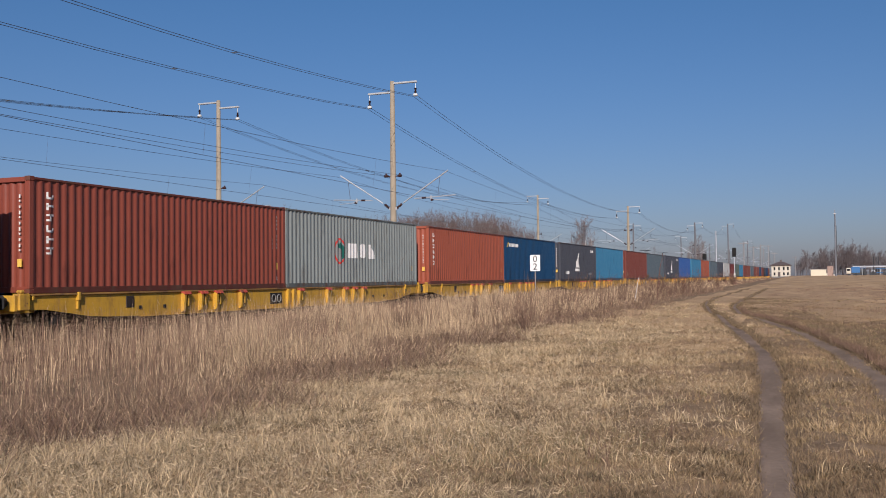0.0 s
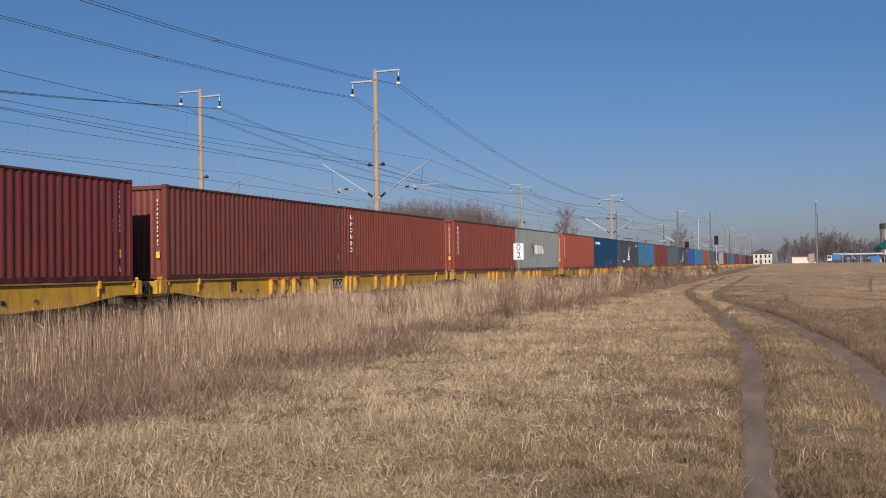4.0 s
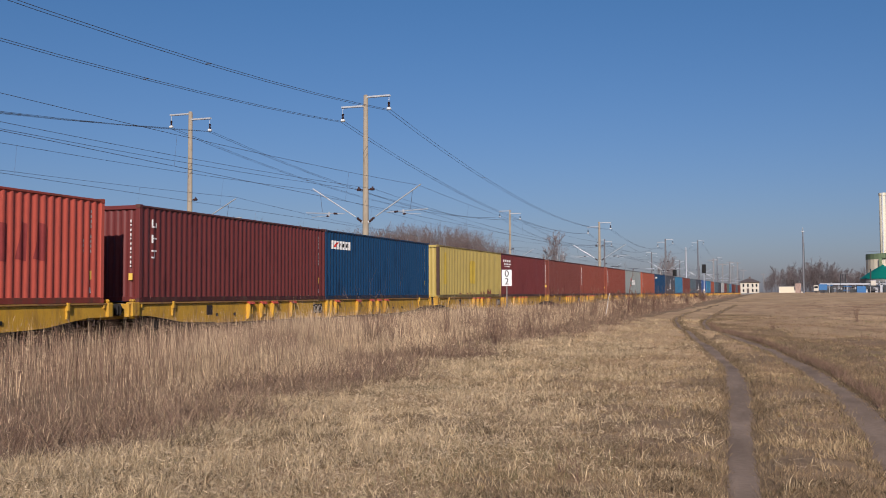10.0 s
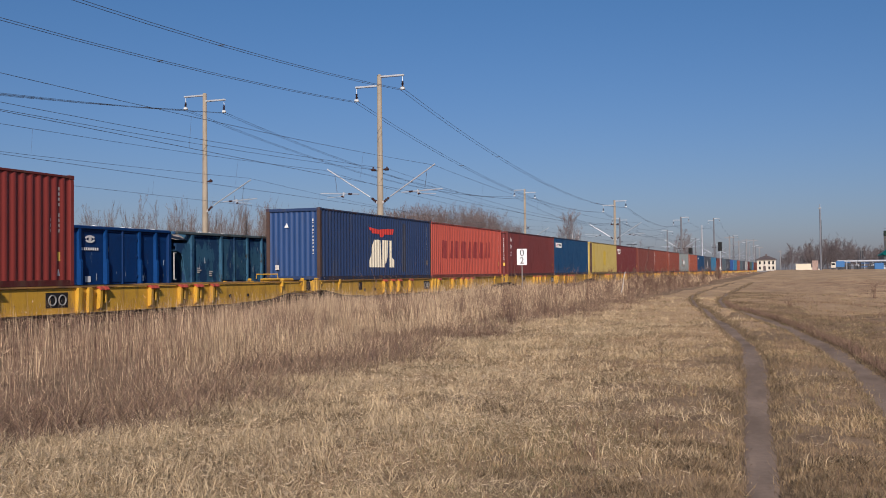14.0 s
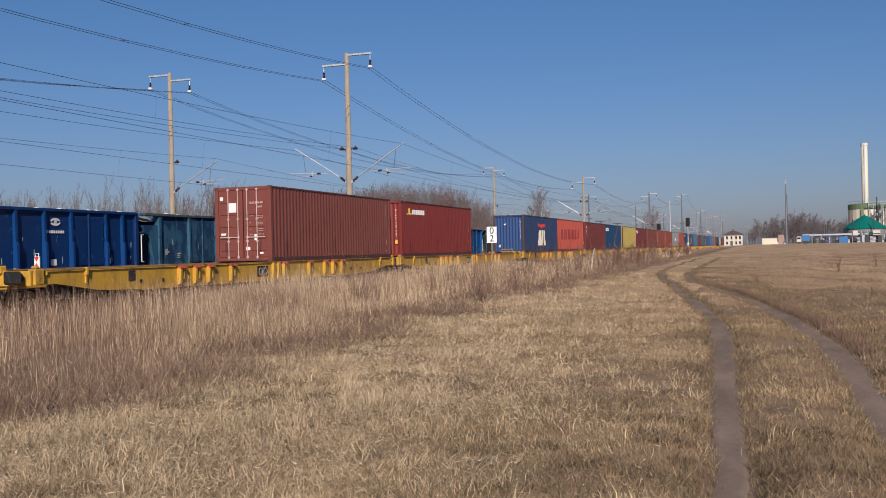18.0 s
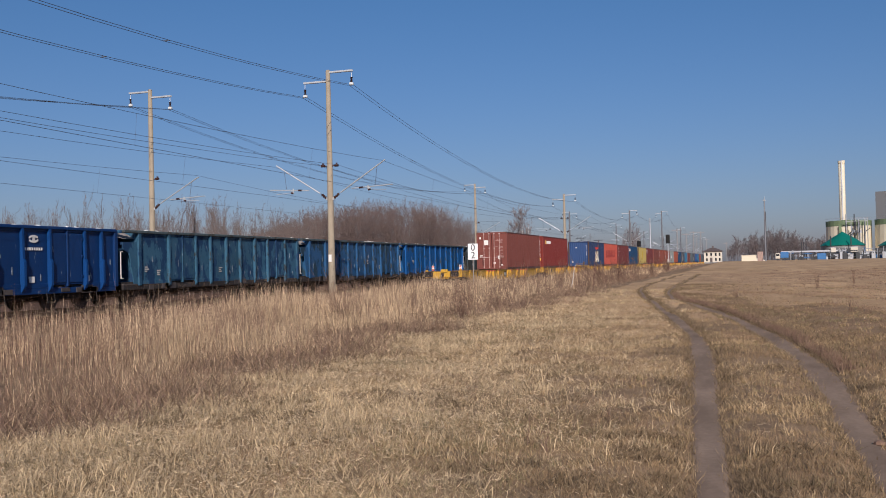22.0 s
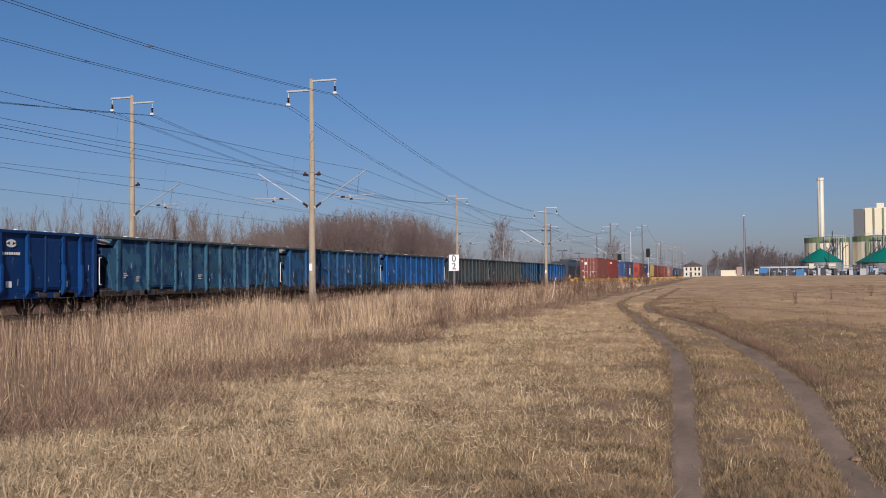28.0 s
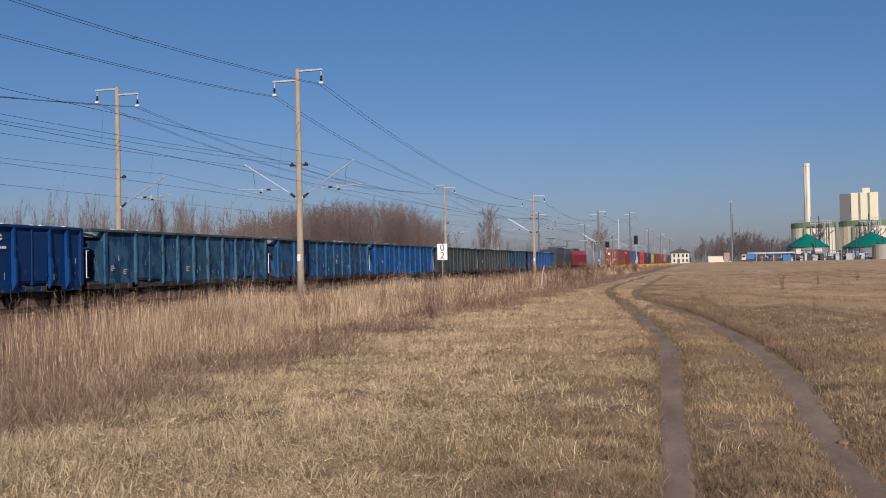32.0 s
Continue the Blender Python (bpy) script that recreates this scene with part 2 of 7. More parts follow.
fi = (np.arange(len(fy) - 1)[:, None] * len(fx) + np.arange(len(fx) - 1)[None]).ravel()
tagged(new("mown_field", fast_mesh("mown_field", np.stack([FX.ravel(), FY.ravel(), FZ.ravel()], 1), np.stack([fi, fi + 1, fi + len(fx) + 1, fi + len(fx)], 1), mown, 4)),
       "short mown tan grass of the far field, paler for its sunlit tops", "field", kind="structure")

dust = mat("rut_dust", (0.262, 0.196, 0.141), 0.95, spread=0.3, scale=0.5, fine=16, bump=0.7, dirt=(0.15, 0.11, 0.078), dirt_amount=0.62, dirt_scale=(1.2, 0.35, 1), soft=0.3)


def ragged(x, y, seed):
    """Uneven relief of a few centimetres to a metre across, about -1 to 1."""
    r = np.random.default_rng(seed)
    total = 0.0
    for size, amp in ((0.07, 0.5), (0.17, 0.6), (0.45, 0.6), (1.3, 0.5)):
        a, b, c = r.uniform(0, 6.28, 3)
        for k in range(3):
            t = a + 2.1 * k + r.uniform(-0.4, 0.4)
            total = total + amp / 1.7 * np.sin((x * np.cos(t) + y * np.sin(t)) / size + b + k * c)
    return total


def rut(path, w0, dust, seed):
    """A strip of bare earth that dips under the turf along ragged edges."""
    ys = np.concatenate([np.arange(3, 30, 0.1), np.arange(30, 64, 0.25), np.arange(64, 122, 1.0)])
    c = rut_x(path, ys)
    k = np.convolve(np.pad(c, 15, mode="edge"), np.ones(31) / 31, "valid")
    k = np.where(ys < 30, k, c)
    w = w0 * np.interp(ys, [0, 9, 19, 30, 42, 64, 122], [0.58, 0.66, 1.0, 0.92, 0.55, 0.42, 0.3])
    cols = np.linspace(-1.3, 1.3, 15)
    X = k[:, None] + cols[None] * w[:, None] * 0.5
    Y = np.repeat(ys[:, None], 15, 1)
    lift = 0.016 * (1 - cols ** 4)[None] + 0.008 * ragged(X, Y, seed) * smooth_step(0.35, 0.8, np.abs(cols))[None]
    Z = ground_z(X, Y) + lift
    v = np.stack([X.ravel(), Y.ravel(), Z.ravel()], 1)
    i = (np.arange(len(ys) - 1)[:, None] * 15 + np.arange(14)[None]).ravel()
    return tagged(new("dirt_track", fast_mesh("dirt_track", v, np.stack([i, i + 1, i + 16, i + 15], 1), dust, 4)),
                  "bare dusty wheel rut worn through the dry grass", "dirt track", kind="structure")


rut(LEFT_RUT, 0.40, dust, 3)
rut(RIGHT_RUT, 0.50, dust, 4)

# brown gravel path between the tall grass and the track
gravel = mat("rusty_gravel", (0.105, 0.066, 0.043), 0.95, spread=0.5, scale=1.2, fine=26, bump=0.9, dirt=(0.085, 0.055, 0.04), dirt_amount=0.5, dirt_scale=(1, 0.4, 1))
vx, vy = np.linspace(-42, -14.3, 22), np.concatenate([np.arange(-40, 130, 2.0), np.arange(130, 600, 12)])
VX, VY = np.meshgrid(vx, vy)
VX = VX + np.where(VX > -14.5, 0.5 * np.sin(VY * 0.31) - 1.6 * smooth_step(25, 60, VY), 0)
vi = (np.arange(len(vy) - 1)[:, None] * 22 + np.arange(21)[None]).ravel()
tagged(new("track_verge", fast_mesh("track_verge", np.stack([VX.ravel(), VY.ravel(), (ground_z(VX, VY) + np.where(VX > -14.8 - 1.7 * smooth_step(25, 60, VY), -0.03, 0.02)).ravel()], 1), np.stack([vi, vi + 1, vi + 23, vi + 22], 1), gravel, 4)),
       "rust-brown gravel and soil along the railway", "verge", kind="structure")

# ---- railway track ----
ballast_m = mat("ballast", (0.105, 0.069, 0.047), 0.95, spread=0.5, scale=2.0, fine=30, bump=0.9)
rail_m = mat("rail_steel", (0.11, 0.07, 0.05), 0.5, 0.6, spread=0.2)
sleeper_m = mat("sleeper", (0.20, 0.18, 0.155), 0.9, spread=0.3, fine=30, obj=0.3)


def track(x, top):
    t = thing("railway_track", "railway track on brown stone ballast with concrete sleepers", "track", pose(x, 0, 0), kind="structure")
    part("ballast_bed", Geo().prism([(-2.1, top - 0.5), (2.1, top - 0.5), (1.55, top - 0.17), (-1.55, top - 0.17)], 1, -60, 600), ballast_m, t)
    prof = [(-0.07, 0), (0.07, 0), (0.07, 0.02), (0.012, 0.04), (0.012, 0.12), (0.036, 0.13), (0.036, 0.165), (-0.036, 0.165), (-0.036, 0.13), (-0.012, 0.12), (-0.012, 0.04), (-0.07, 0.02)]
    for s in (-0.755, 0.755):
        part("rail", Geo().prism([(s + a, top - 0.165 + b) for a, b in prof], 1, -60, 600), rail_m, t)
    if x == TRACK:
        me = Geo().box(-1.2, 1.2, -0.13, 0.13, top - 0.36, top - 0.165, 0.02).mesh("sleeper", sleeper_m)
        for i in range(200):
            part("sleeper", me, None, t, at=pose(0, 8 + i * 0.62, 0))
    return t


for x, top in ((TRACK, RAIL_NEAR), (TRACK_2, RAIL), (TRACK_3, RAIL)):
    track(x, top)

# ---- the container train ----
CL, CW, CH = 12.192, 2.438, 2.896
DECK = RAIL_NEAR + 1.155
TALL = 1.045   # marks keep their share of the height of the tall boxes
PITCH = 25.99


def run(t):
    """How far the train has gone at t seconds: it gathers speed slowly."""
    return -137.434 + 7.85517 * t + 0.04605 * t * t + 0.000312 * t ** 3


RED, DARKRED, BROWN, ORANGE = (0.225, 0.058, 0.034), (0.145, 0.031, 0.028), (0.165, 0.048, 0.034), (0.31, 0.082, 0.042)
BRIGHT, GREY, BLUE, NAVY = (0.47, 0.092, 0.056), (0.26, 0.285, 0.265), (0.010, 0.050, 0.122), (0.026, 0.046, 0.112)
YELLOW, SLATE, SKYBLUE, PALE = (0.445, 0.34, 0.09), (0.06, 0.064, 0.078), (0.05, 0.18, 0.31), (0.4, 0.4, 0.38)
white = mat("white_lettering", (0.75, 0.73, 0.68), 0.6, spread=0.12)
gold = mat("yellow_sticker", (0.75, 0.50, 0.08), 0.6)
rod_grey = mat("lock_rod_paint", (0.50, 0.38, 0.34), 0.55, 0.1, spread=0.3)
soft_white = mat("worn_white_lettering", (0.52, 0.48, 0.43), 0.7, spread=0.4, scale=9)
faded = mat("faded_lettering", (0.50, 0.34, 0.30), 0.7, spread=0.5, scale=9)
galv = mat("galvanised_steel", (0.45, 0.46, 0.46), 0.45, 0.5, spread=0.2)
black = mat("black_grime", (0.015, 0.014, 0.013), 0.8, spread=0.4)


def rib(f):
    """How deep a pressed rib lies at the fraction f of its pitch, 0 outside to 1 inside."""
    if f < 0.16:
        return 0.0
    if f < 0.5:
        return 0.5 - 0.5 * math.cos(math.pi * (f - 0.16) / 0.34)
    if f < 0.66:
        return 1.0
    return 0.5 + 0.5 * math.cos(math.pi * (f - 0.66) / 0.34)


RIB_CUTS = (0.0, 0.16, 0.26, 0.33, 0.40, 0.5, 0.66, 0.76, 0.83, 0.90)


def corrugated(y0, y1, z0, z1, x, depth=0.036, pitch=0.278, axis=0):
    """A pressed steel sheet with upright rounded ribs, as a sheet facing +x (or +y for axis 1)."""
    n = max(2, round((y1 - y0) / pitch))
    p = (y1 - y0) / n
    line = [(y0 + (i + f) * p, -depth * rib(f)) for i in range(n) for f in RIB_CUTS]
    line.append((y1, 0))
    g = Geo()
    vs, m = [], 4
    for a, d in line:
        for k in range(m):
            z = z0 + (z1 - z0) * k / (m - 1)
            q = a + (0.012 * noise.noise((a * 1.7, k * 0.9, x)) if 0 < k < m - 1 else 0)
            vs.append((x + d, q, z) if axis == 0 else (q, x + d, z))
    return g.add(vs, [(m * i + k, m * (i + 1) + k, m * (i + 1) + k + 1, m * i + k + 1) for i in range(len(line) - 1) for k in range(m - 1)])


CONTAINER_MESH = {}
RUSTY_POST = Geo().box(-0.075, 0.075, -0.075, 0.075, 0.12, CH - 0.12, 0.012).mesh("corner_post", mat("rusty_post", (0.07, 0.042, 0.032), 0.8, spread=0.4, scale=3))


def container_meshes(colour_name, colour):
    if colour_name in CONTAINER_MESH:
        return CONTAINER_MESH[colour_name]
    stain = {"navy": (0.055, 0.062, 0.085), "blue": (0.006, 0.022, 0.055), "yellow": (0.35, 0.255, 0.065), "bright": (0.30, 0.06, 0.045), "grey": (0.15, 0.15, 0.135)}
    m = paint("container_paint_" + colour_name, colour, 0.3 if colour_name in stain else 0.22, stain.get(colour_name, tuple(0.45 * c for c in colour)))
    # the navy end is a brighter copy of the side blue: sunlight in the colour
    end_m = m if colour_name != "navy" else paint("navy_sunlit_end", (0.026, 0.06, 0.165), 0.25, (0.03, 0.045, 0.10))
    h, b = CW / 2, CL / 2
    k = {}
    k["side_panel"] = corrugated(-b + 0.12, b - 0.12, 0.16, CH - 0.09, h - 0.012).mesh("side_panel", m, True)
    k["end_panel"] = corrugated(-h + 0.14, h - 0.14, 0.16, CH - 0.11, 0, 0.034, 0.24, 1).mesh("end_panel", end_m, True)
    k["roof"] = Geo().box(-h + 0.03, h - 0.03, -b + 0.1, b - 0.1, CH - 0.05, CH - 0.02, 0.006).mesh("roof", m)
    k["floor"] = Geo().box(-h + 0.1, h - 0.1, -b + 0.1, b - 0.1, 0.05, 0.15).mesh("floor", black)
    k["corner_post"] = Geo().box(-0.075, 0.075, -0.075, 0.075, 0.12, CH - 0.12, 0.012).mesh("corner_post", m)
    k["top_rail"] = Geo().box(-0.03, 0.03, -b + 0.15, b - 0.15, CH - 0.085, CH - 0.02, 0.008).mesh("top_rail", paint("top_rail_" + colour_name, tuple(c * 0.6 for c in colour), 0.45))
    # bottom rails are dark, with the shadow along them put in the colour too
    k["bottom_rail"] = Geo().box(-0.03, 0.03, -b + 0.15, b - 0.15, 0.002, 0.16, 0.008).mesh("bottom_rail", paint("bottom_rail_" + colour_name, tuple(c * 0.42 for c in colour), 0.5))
    k["header"] = Geo().box(-h + 0.12, h - 0.12, -0.04, 0.04, CH - 0.14, CH - 0.02, 0.008).mesh("header", m)
    k["sill"] = Geo().box(-h + 0.12, h - 0.12, -0.04, 0.04, 0.03, 0.17, 0.008).mesh("sill", m)
    k["corner_casting"] = Geo().box(-0.082, 0.082, -0.089, 0.089, 0, 0.118, 0.012).mesh("corner_casting", paint("casting_" + colour_name, tuple(c * 0.7 for c in colour), 0.4))
    CONTAINER_MESH[colour_name] = k
    return k


def container(colour_name, colour, label, doors=False, marks=None, numbers=True):
    """A forty-foot box: its origin is the middle of its underside; its rear end faces -y."""
    c = thing("shipping_container", label, "shipping container", group="containers on the train")
    k = container_meshes(colour_name, colour)
    h, b = CW / 2, CL / 2
    part("side_panel", k["side_panel"], None, c)
    part("side_panel", k["side_panel"], None, c, at=pose(0, 0, 0, 0, 0, 180))
    part("end_panel", k["end_panel"], None, c, at=pose(0, b - 0.05, 0))
    part("roof", k["roof"], None, c)
    part("floor", k["floor"], None, c)
    for sx in (-1, 1):
        part("top_rail", k["top_rail"], None, c, at=pose(sx * (h - 0.03), 0, 0))
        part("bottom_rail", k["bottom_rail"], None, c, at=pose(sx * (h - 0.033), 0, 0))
        for sy in (-1, 1):
            part("corner_post", (RUSTY_POST if colour_name == "navy" or (colour_name == "yellow" and sx > 0 > sy) else k["corner_post"]), None, c, at=pose(sx * (h - 0.078), sy * (b - 0.078), 0))
            for z in (0, CH - 0.118):
                part("corner_casting", k["corner_casting"], None, c, at=pose(sx * (h - 0.08), sy * (b - 0.087), z))
    for sy in (-1, 1):
        part("header", k["header"], None, c, at=pose(0, sy * (b - 0.045), 0))
        part("sill", k["sill"], None, c, at=pose(0, sy * (b - 0.045), 0))
    if doors:
        m = k["roof"].materials[0]
        for s in (-1, 1):
            g = Geo().box(0.02, h - 0.16, -0.02, 0.025, 0.18, CH - 0.15, 0.006)
            for i in range(5):
                z = 0.42 + i * 0.46
                g.box(0.1, h - 0.24, -0.045, -0.018, z, z + 0.2, 0.012)
            d = part("door", g, m, c, "corrugated steel container door", at=pose(0, -b + 0.05, 0) if s > 0 else pose(0, -b + 0.05, 0) @ Matrix.Diagonal((-1, 1, 1, 1)))
            for x in (0.2, 0.62):
                part("lock_rod", Geo().rod((x, -0.07, 0.1), (x, -0.07, CH - 0.07), 0.018), rod_grey, d, "pale painted lock rod")
                part("lock_handle", Geo().box(x, x + 0.36, -0.095, -0.075, 0.92, 0.96, 0.008).box(x - 0.05, x + 0.05, -0.085, -0.05, 0.9, 0.98, 0.01), rod_grey, d)
                for z in (0.14, 0.75, 1.6, CH - 0.17):
                    part("rod_keeper", Geo().box(x - 0.05, x + 0.05, -0.09, -0.05, z, z + 0.07, 0.01), rod_grey, d)
        for x0, x1, z0, z1 in ((-0.60, -0.28, 1.82, 2.17), (-0.98, -0.85, 2.26, 2.40), (0.49, 0.60, 0.78, 1.0), (0.12, 0.30, 0.42, 0.54), (0.72, 0.86, 0.28, 0.35), (-0.95, -0.75, 0.98, 1.06)):
            part("label_plate", Geo().box(x0, x1, -b - 0.004, -b + 0.02, z0 * TALL, z1 * TALL), white, c, "white printed sticker")
        for z, x0, n_, w, hh in ((2.12, 0.28, 9, 0.05, 0.1), (1.97, 0.62, 4, 0.045, 0.09), (1.66, 0.3, 3, 0.04, 0.04), (1.66, 0.62, 5, 0.04, 0.035), (1.6, 0.62, 5, 0.04, 0.035), (1.42, 0.3, 1, 0.06, 0.04), (1.42, 0.62, 5, 0.04, 0.035),
                                  (1.36, 0.62, 5, 0.04, 0.035), (1.16, 0.3, 1, 0.06, 0.04), (1.18, 0.62, 5, 0.04, 0.035), (1.12, 0.62, 5, 0.04, 0.035), (0.98, 0.3, 2, 0.05, 0.04), (0.99, 0.62, 5, 0.045, 0.035)):
            for i in range(n_):
                part("marking", Geo().box(x0 + i * w * 1.35, x0 + i * w * 1.35 + w * (0.55 + 0.35 * (i * 7 % 3) / 2), -b - 0.003, -b + 0.02, z * TALL, z * TALL + hh * 0.8), faded, c)
    else:
        part("end_panel", k["end_panel"], None, c, at=pose(0, -b + 0.05, 0, 0, 0, 180))
        if numbers:
            for i in range(11):
                z = CH - 0.45 - i * 0.135
                part("marking", Geo().box(h - 0.33, h - 0.293, -b + 0.0, -b + 0.02, z - 0.085 + 0.02 * (i * 5 % 3), z), white, c)
            if colour_name == "navy":
                part("sticker", Geo().prism([(-h + 0.84, 2.12), (-h + 1.02, 2.12), (-h + 0.95, 2.3)], 1, -b - 0.004, -b + 0.02), white, c, "white triangular sticker")
                part("sticker", Geo().box(-h + 0.42, -h + 0.58, -b - 0.004, -b + 0.02, 0.42, 0.62), soft_white, c, "small pale sticker")
            else:
                part("sticker", Geo().box(h - 0.37, h - 0.24, -b - 0.004, -b + 0.02, 0.66, 0.86), gold, c, "yellow warning sticker")
    if numbers:
        for i in range(9):
            z = CH - 0.45 - i * 0.13
            if i == 4:
                continue
            part("marking", flat([(b - 0.54, z - 0.08), (b - 0.505, z - 0.08), (b - 0.505, z), (b - 0.54, z)]), soft_white, c)
            if i > 5:
                part("marking", flat([(b - 0.85, z - 0.08), (b - 0.815, z - 0.08), (b - 0.815, z), (b - 0.85, z)]), soft_white, c)
        part("marking", flat([(b - 0.62, 0.26), (b - 0.5, 0.26), (b - 0.53, 0.42), (b - 0.6, 0.42)]), white, c)
        part("sticker", flat([(b - 0.6, 0.62), (b - 0.48, 0.62), (b - 0.48, 0.85), (b - 0.6, 0.85)], 0.004), gold, c, "yellow sticker")
    for name, geo, material, lab in (marks or ()):
        part(name, geo, material, c, lab)
    return c


N_RIB = round((CL - 0.24) / 0.278)
P_RIB = (CL - 0.24) / N_RIB
DEPTH = 0.036


def side_x(y):
    """How far out the ribbed side lies at y."""
    f = ((y + CL / 2 - 0.12) / P_RIB) % 1.0
    return CW / 2 - 0.012 - DEPTH * rib(f)


def flat(pts, lift=0.008):
    """Paint on the side of a container that follows its ribs, drawn as an outline of y, z."""
    pts = [(a, z * TALL) for a, z in pts]
    lo, hi = min(p[0] for p in pts), max(p[0] for p in pts)
    cuts = {p[0] for p in pts}
    i = int((lo + CL / 2 - 0.12) / P_RIB) - 1
    while -CL / 2 + 0.12 + i * P_RIB < hi:
        for f in RIB_CUTS:
            c = -CL / 2 + 0.12 + (i + f) * P_RIB
            if lo < c < hi:
                cuts.add(c)
        i += 1
    cuts = sorted(cuts)
    g, at = Geo(), {}

    def across(y):
        out = []
        for (ya, za), (yb, zb) in zip(pts, pts[1:] + pts[:1]):
            if (ya < y) != (yb < y):
                out.append(za + (zb - za) * (y - ya) / (yb - ya))
        return sorted(out)
    for ya, yb in zip(cuts, cuts[1:]):
        if yb - ya < 1e-4:
            continue
        e = (yb - ya) * 1e-3
        za, zb = across(ya + e), across(yb - e)
        for q in range(0, min(len(za), len(zb)) - 1, 2):
            ring = []
            for y, z in ((ya, za[q]), (yb, zb[q]), (yb, zb[q + 1]), (ya, za[q + 1])):
                key = (round(y, 4), round(z, 2))
                if key not in at:
                    at[key] = len(g.v)
                    g.v.append((side_x(y) + lift, y, z))
                if at[key] not in ring:
                    ring.append(at[key])
            if len(ring) > 2:
                g.f.append(tuple(ring))
    return g


def bars(y, z, w, h, n, gap, lift=0.008):
    """A row of plain bars in place of lettering."""
    out = []
    for i in range(n):
        a, c = y + i * (w + gap), z
        out.append(("marking", flat([(a, c), (a + w, c), (a + w, c + h), (a, c + h)], lift), white, ""))
    return out


def strokes(y, z, w, h, n, pitch):
    """A column of plain thin strokes in place of upright lettering."""
    out = []
    for i in range(n):
        c = z - i * pitch
        t = 0.048
        sets = ([(0, 0, w, t), (0, 0, t, h), (w - t, 0, t, h * 0.6)], [(0, h - t, w, t), (w * 0.4, 0, t, h), (0, 0, w * 0.45, t)], [(0, 0, t * 1.2, h), (0, h * 0.45, w, t)])[i * 2 % 3]
        for a, b, ww, hh in sets:
            out.append(("marking", flat([(y + a, c + b), (y + a + ww, c + b), (y + a + ww, c + b + hh), (y + a, c + b + hh)]), white, ""))
    return out


cream_mark = mat("cream_lettering", (0.80, 0.72, 0.52), 0.6, spread=0.15, scale=4)
ring_white = mat("dull_white_paint", (0.26, 0.26, 0.24), 0.6, spread=0.1)
red_mark = mat("red_mark", (0.55, 0.05, 0.035), 0.6)
green_mark = mat("green_mark", (0.02, 0.12, 0.09), 0.6)
ghost_dark = mat("worn_dark_lettering", (0.25, 0.042, 0.036), 0.7, spread=0.3, scale=2)
ghost_gold = mat("worn_yellow_mark", (0.47, 0.335, 0.035), 0.7, spread=0.25)
ghost_red = mat("rust_patch", (0.17, 0.06, 0.035), 0.8, spread=0.4)


def oval(y, z, ry, rz, n=20):
    return [(y + ry * math.cos(2 * math.pi * i / n), z + rz * math.sin(2 * math.pi * i / n)) for i in range(n)]


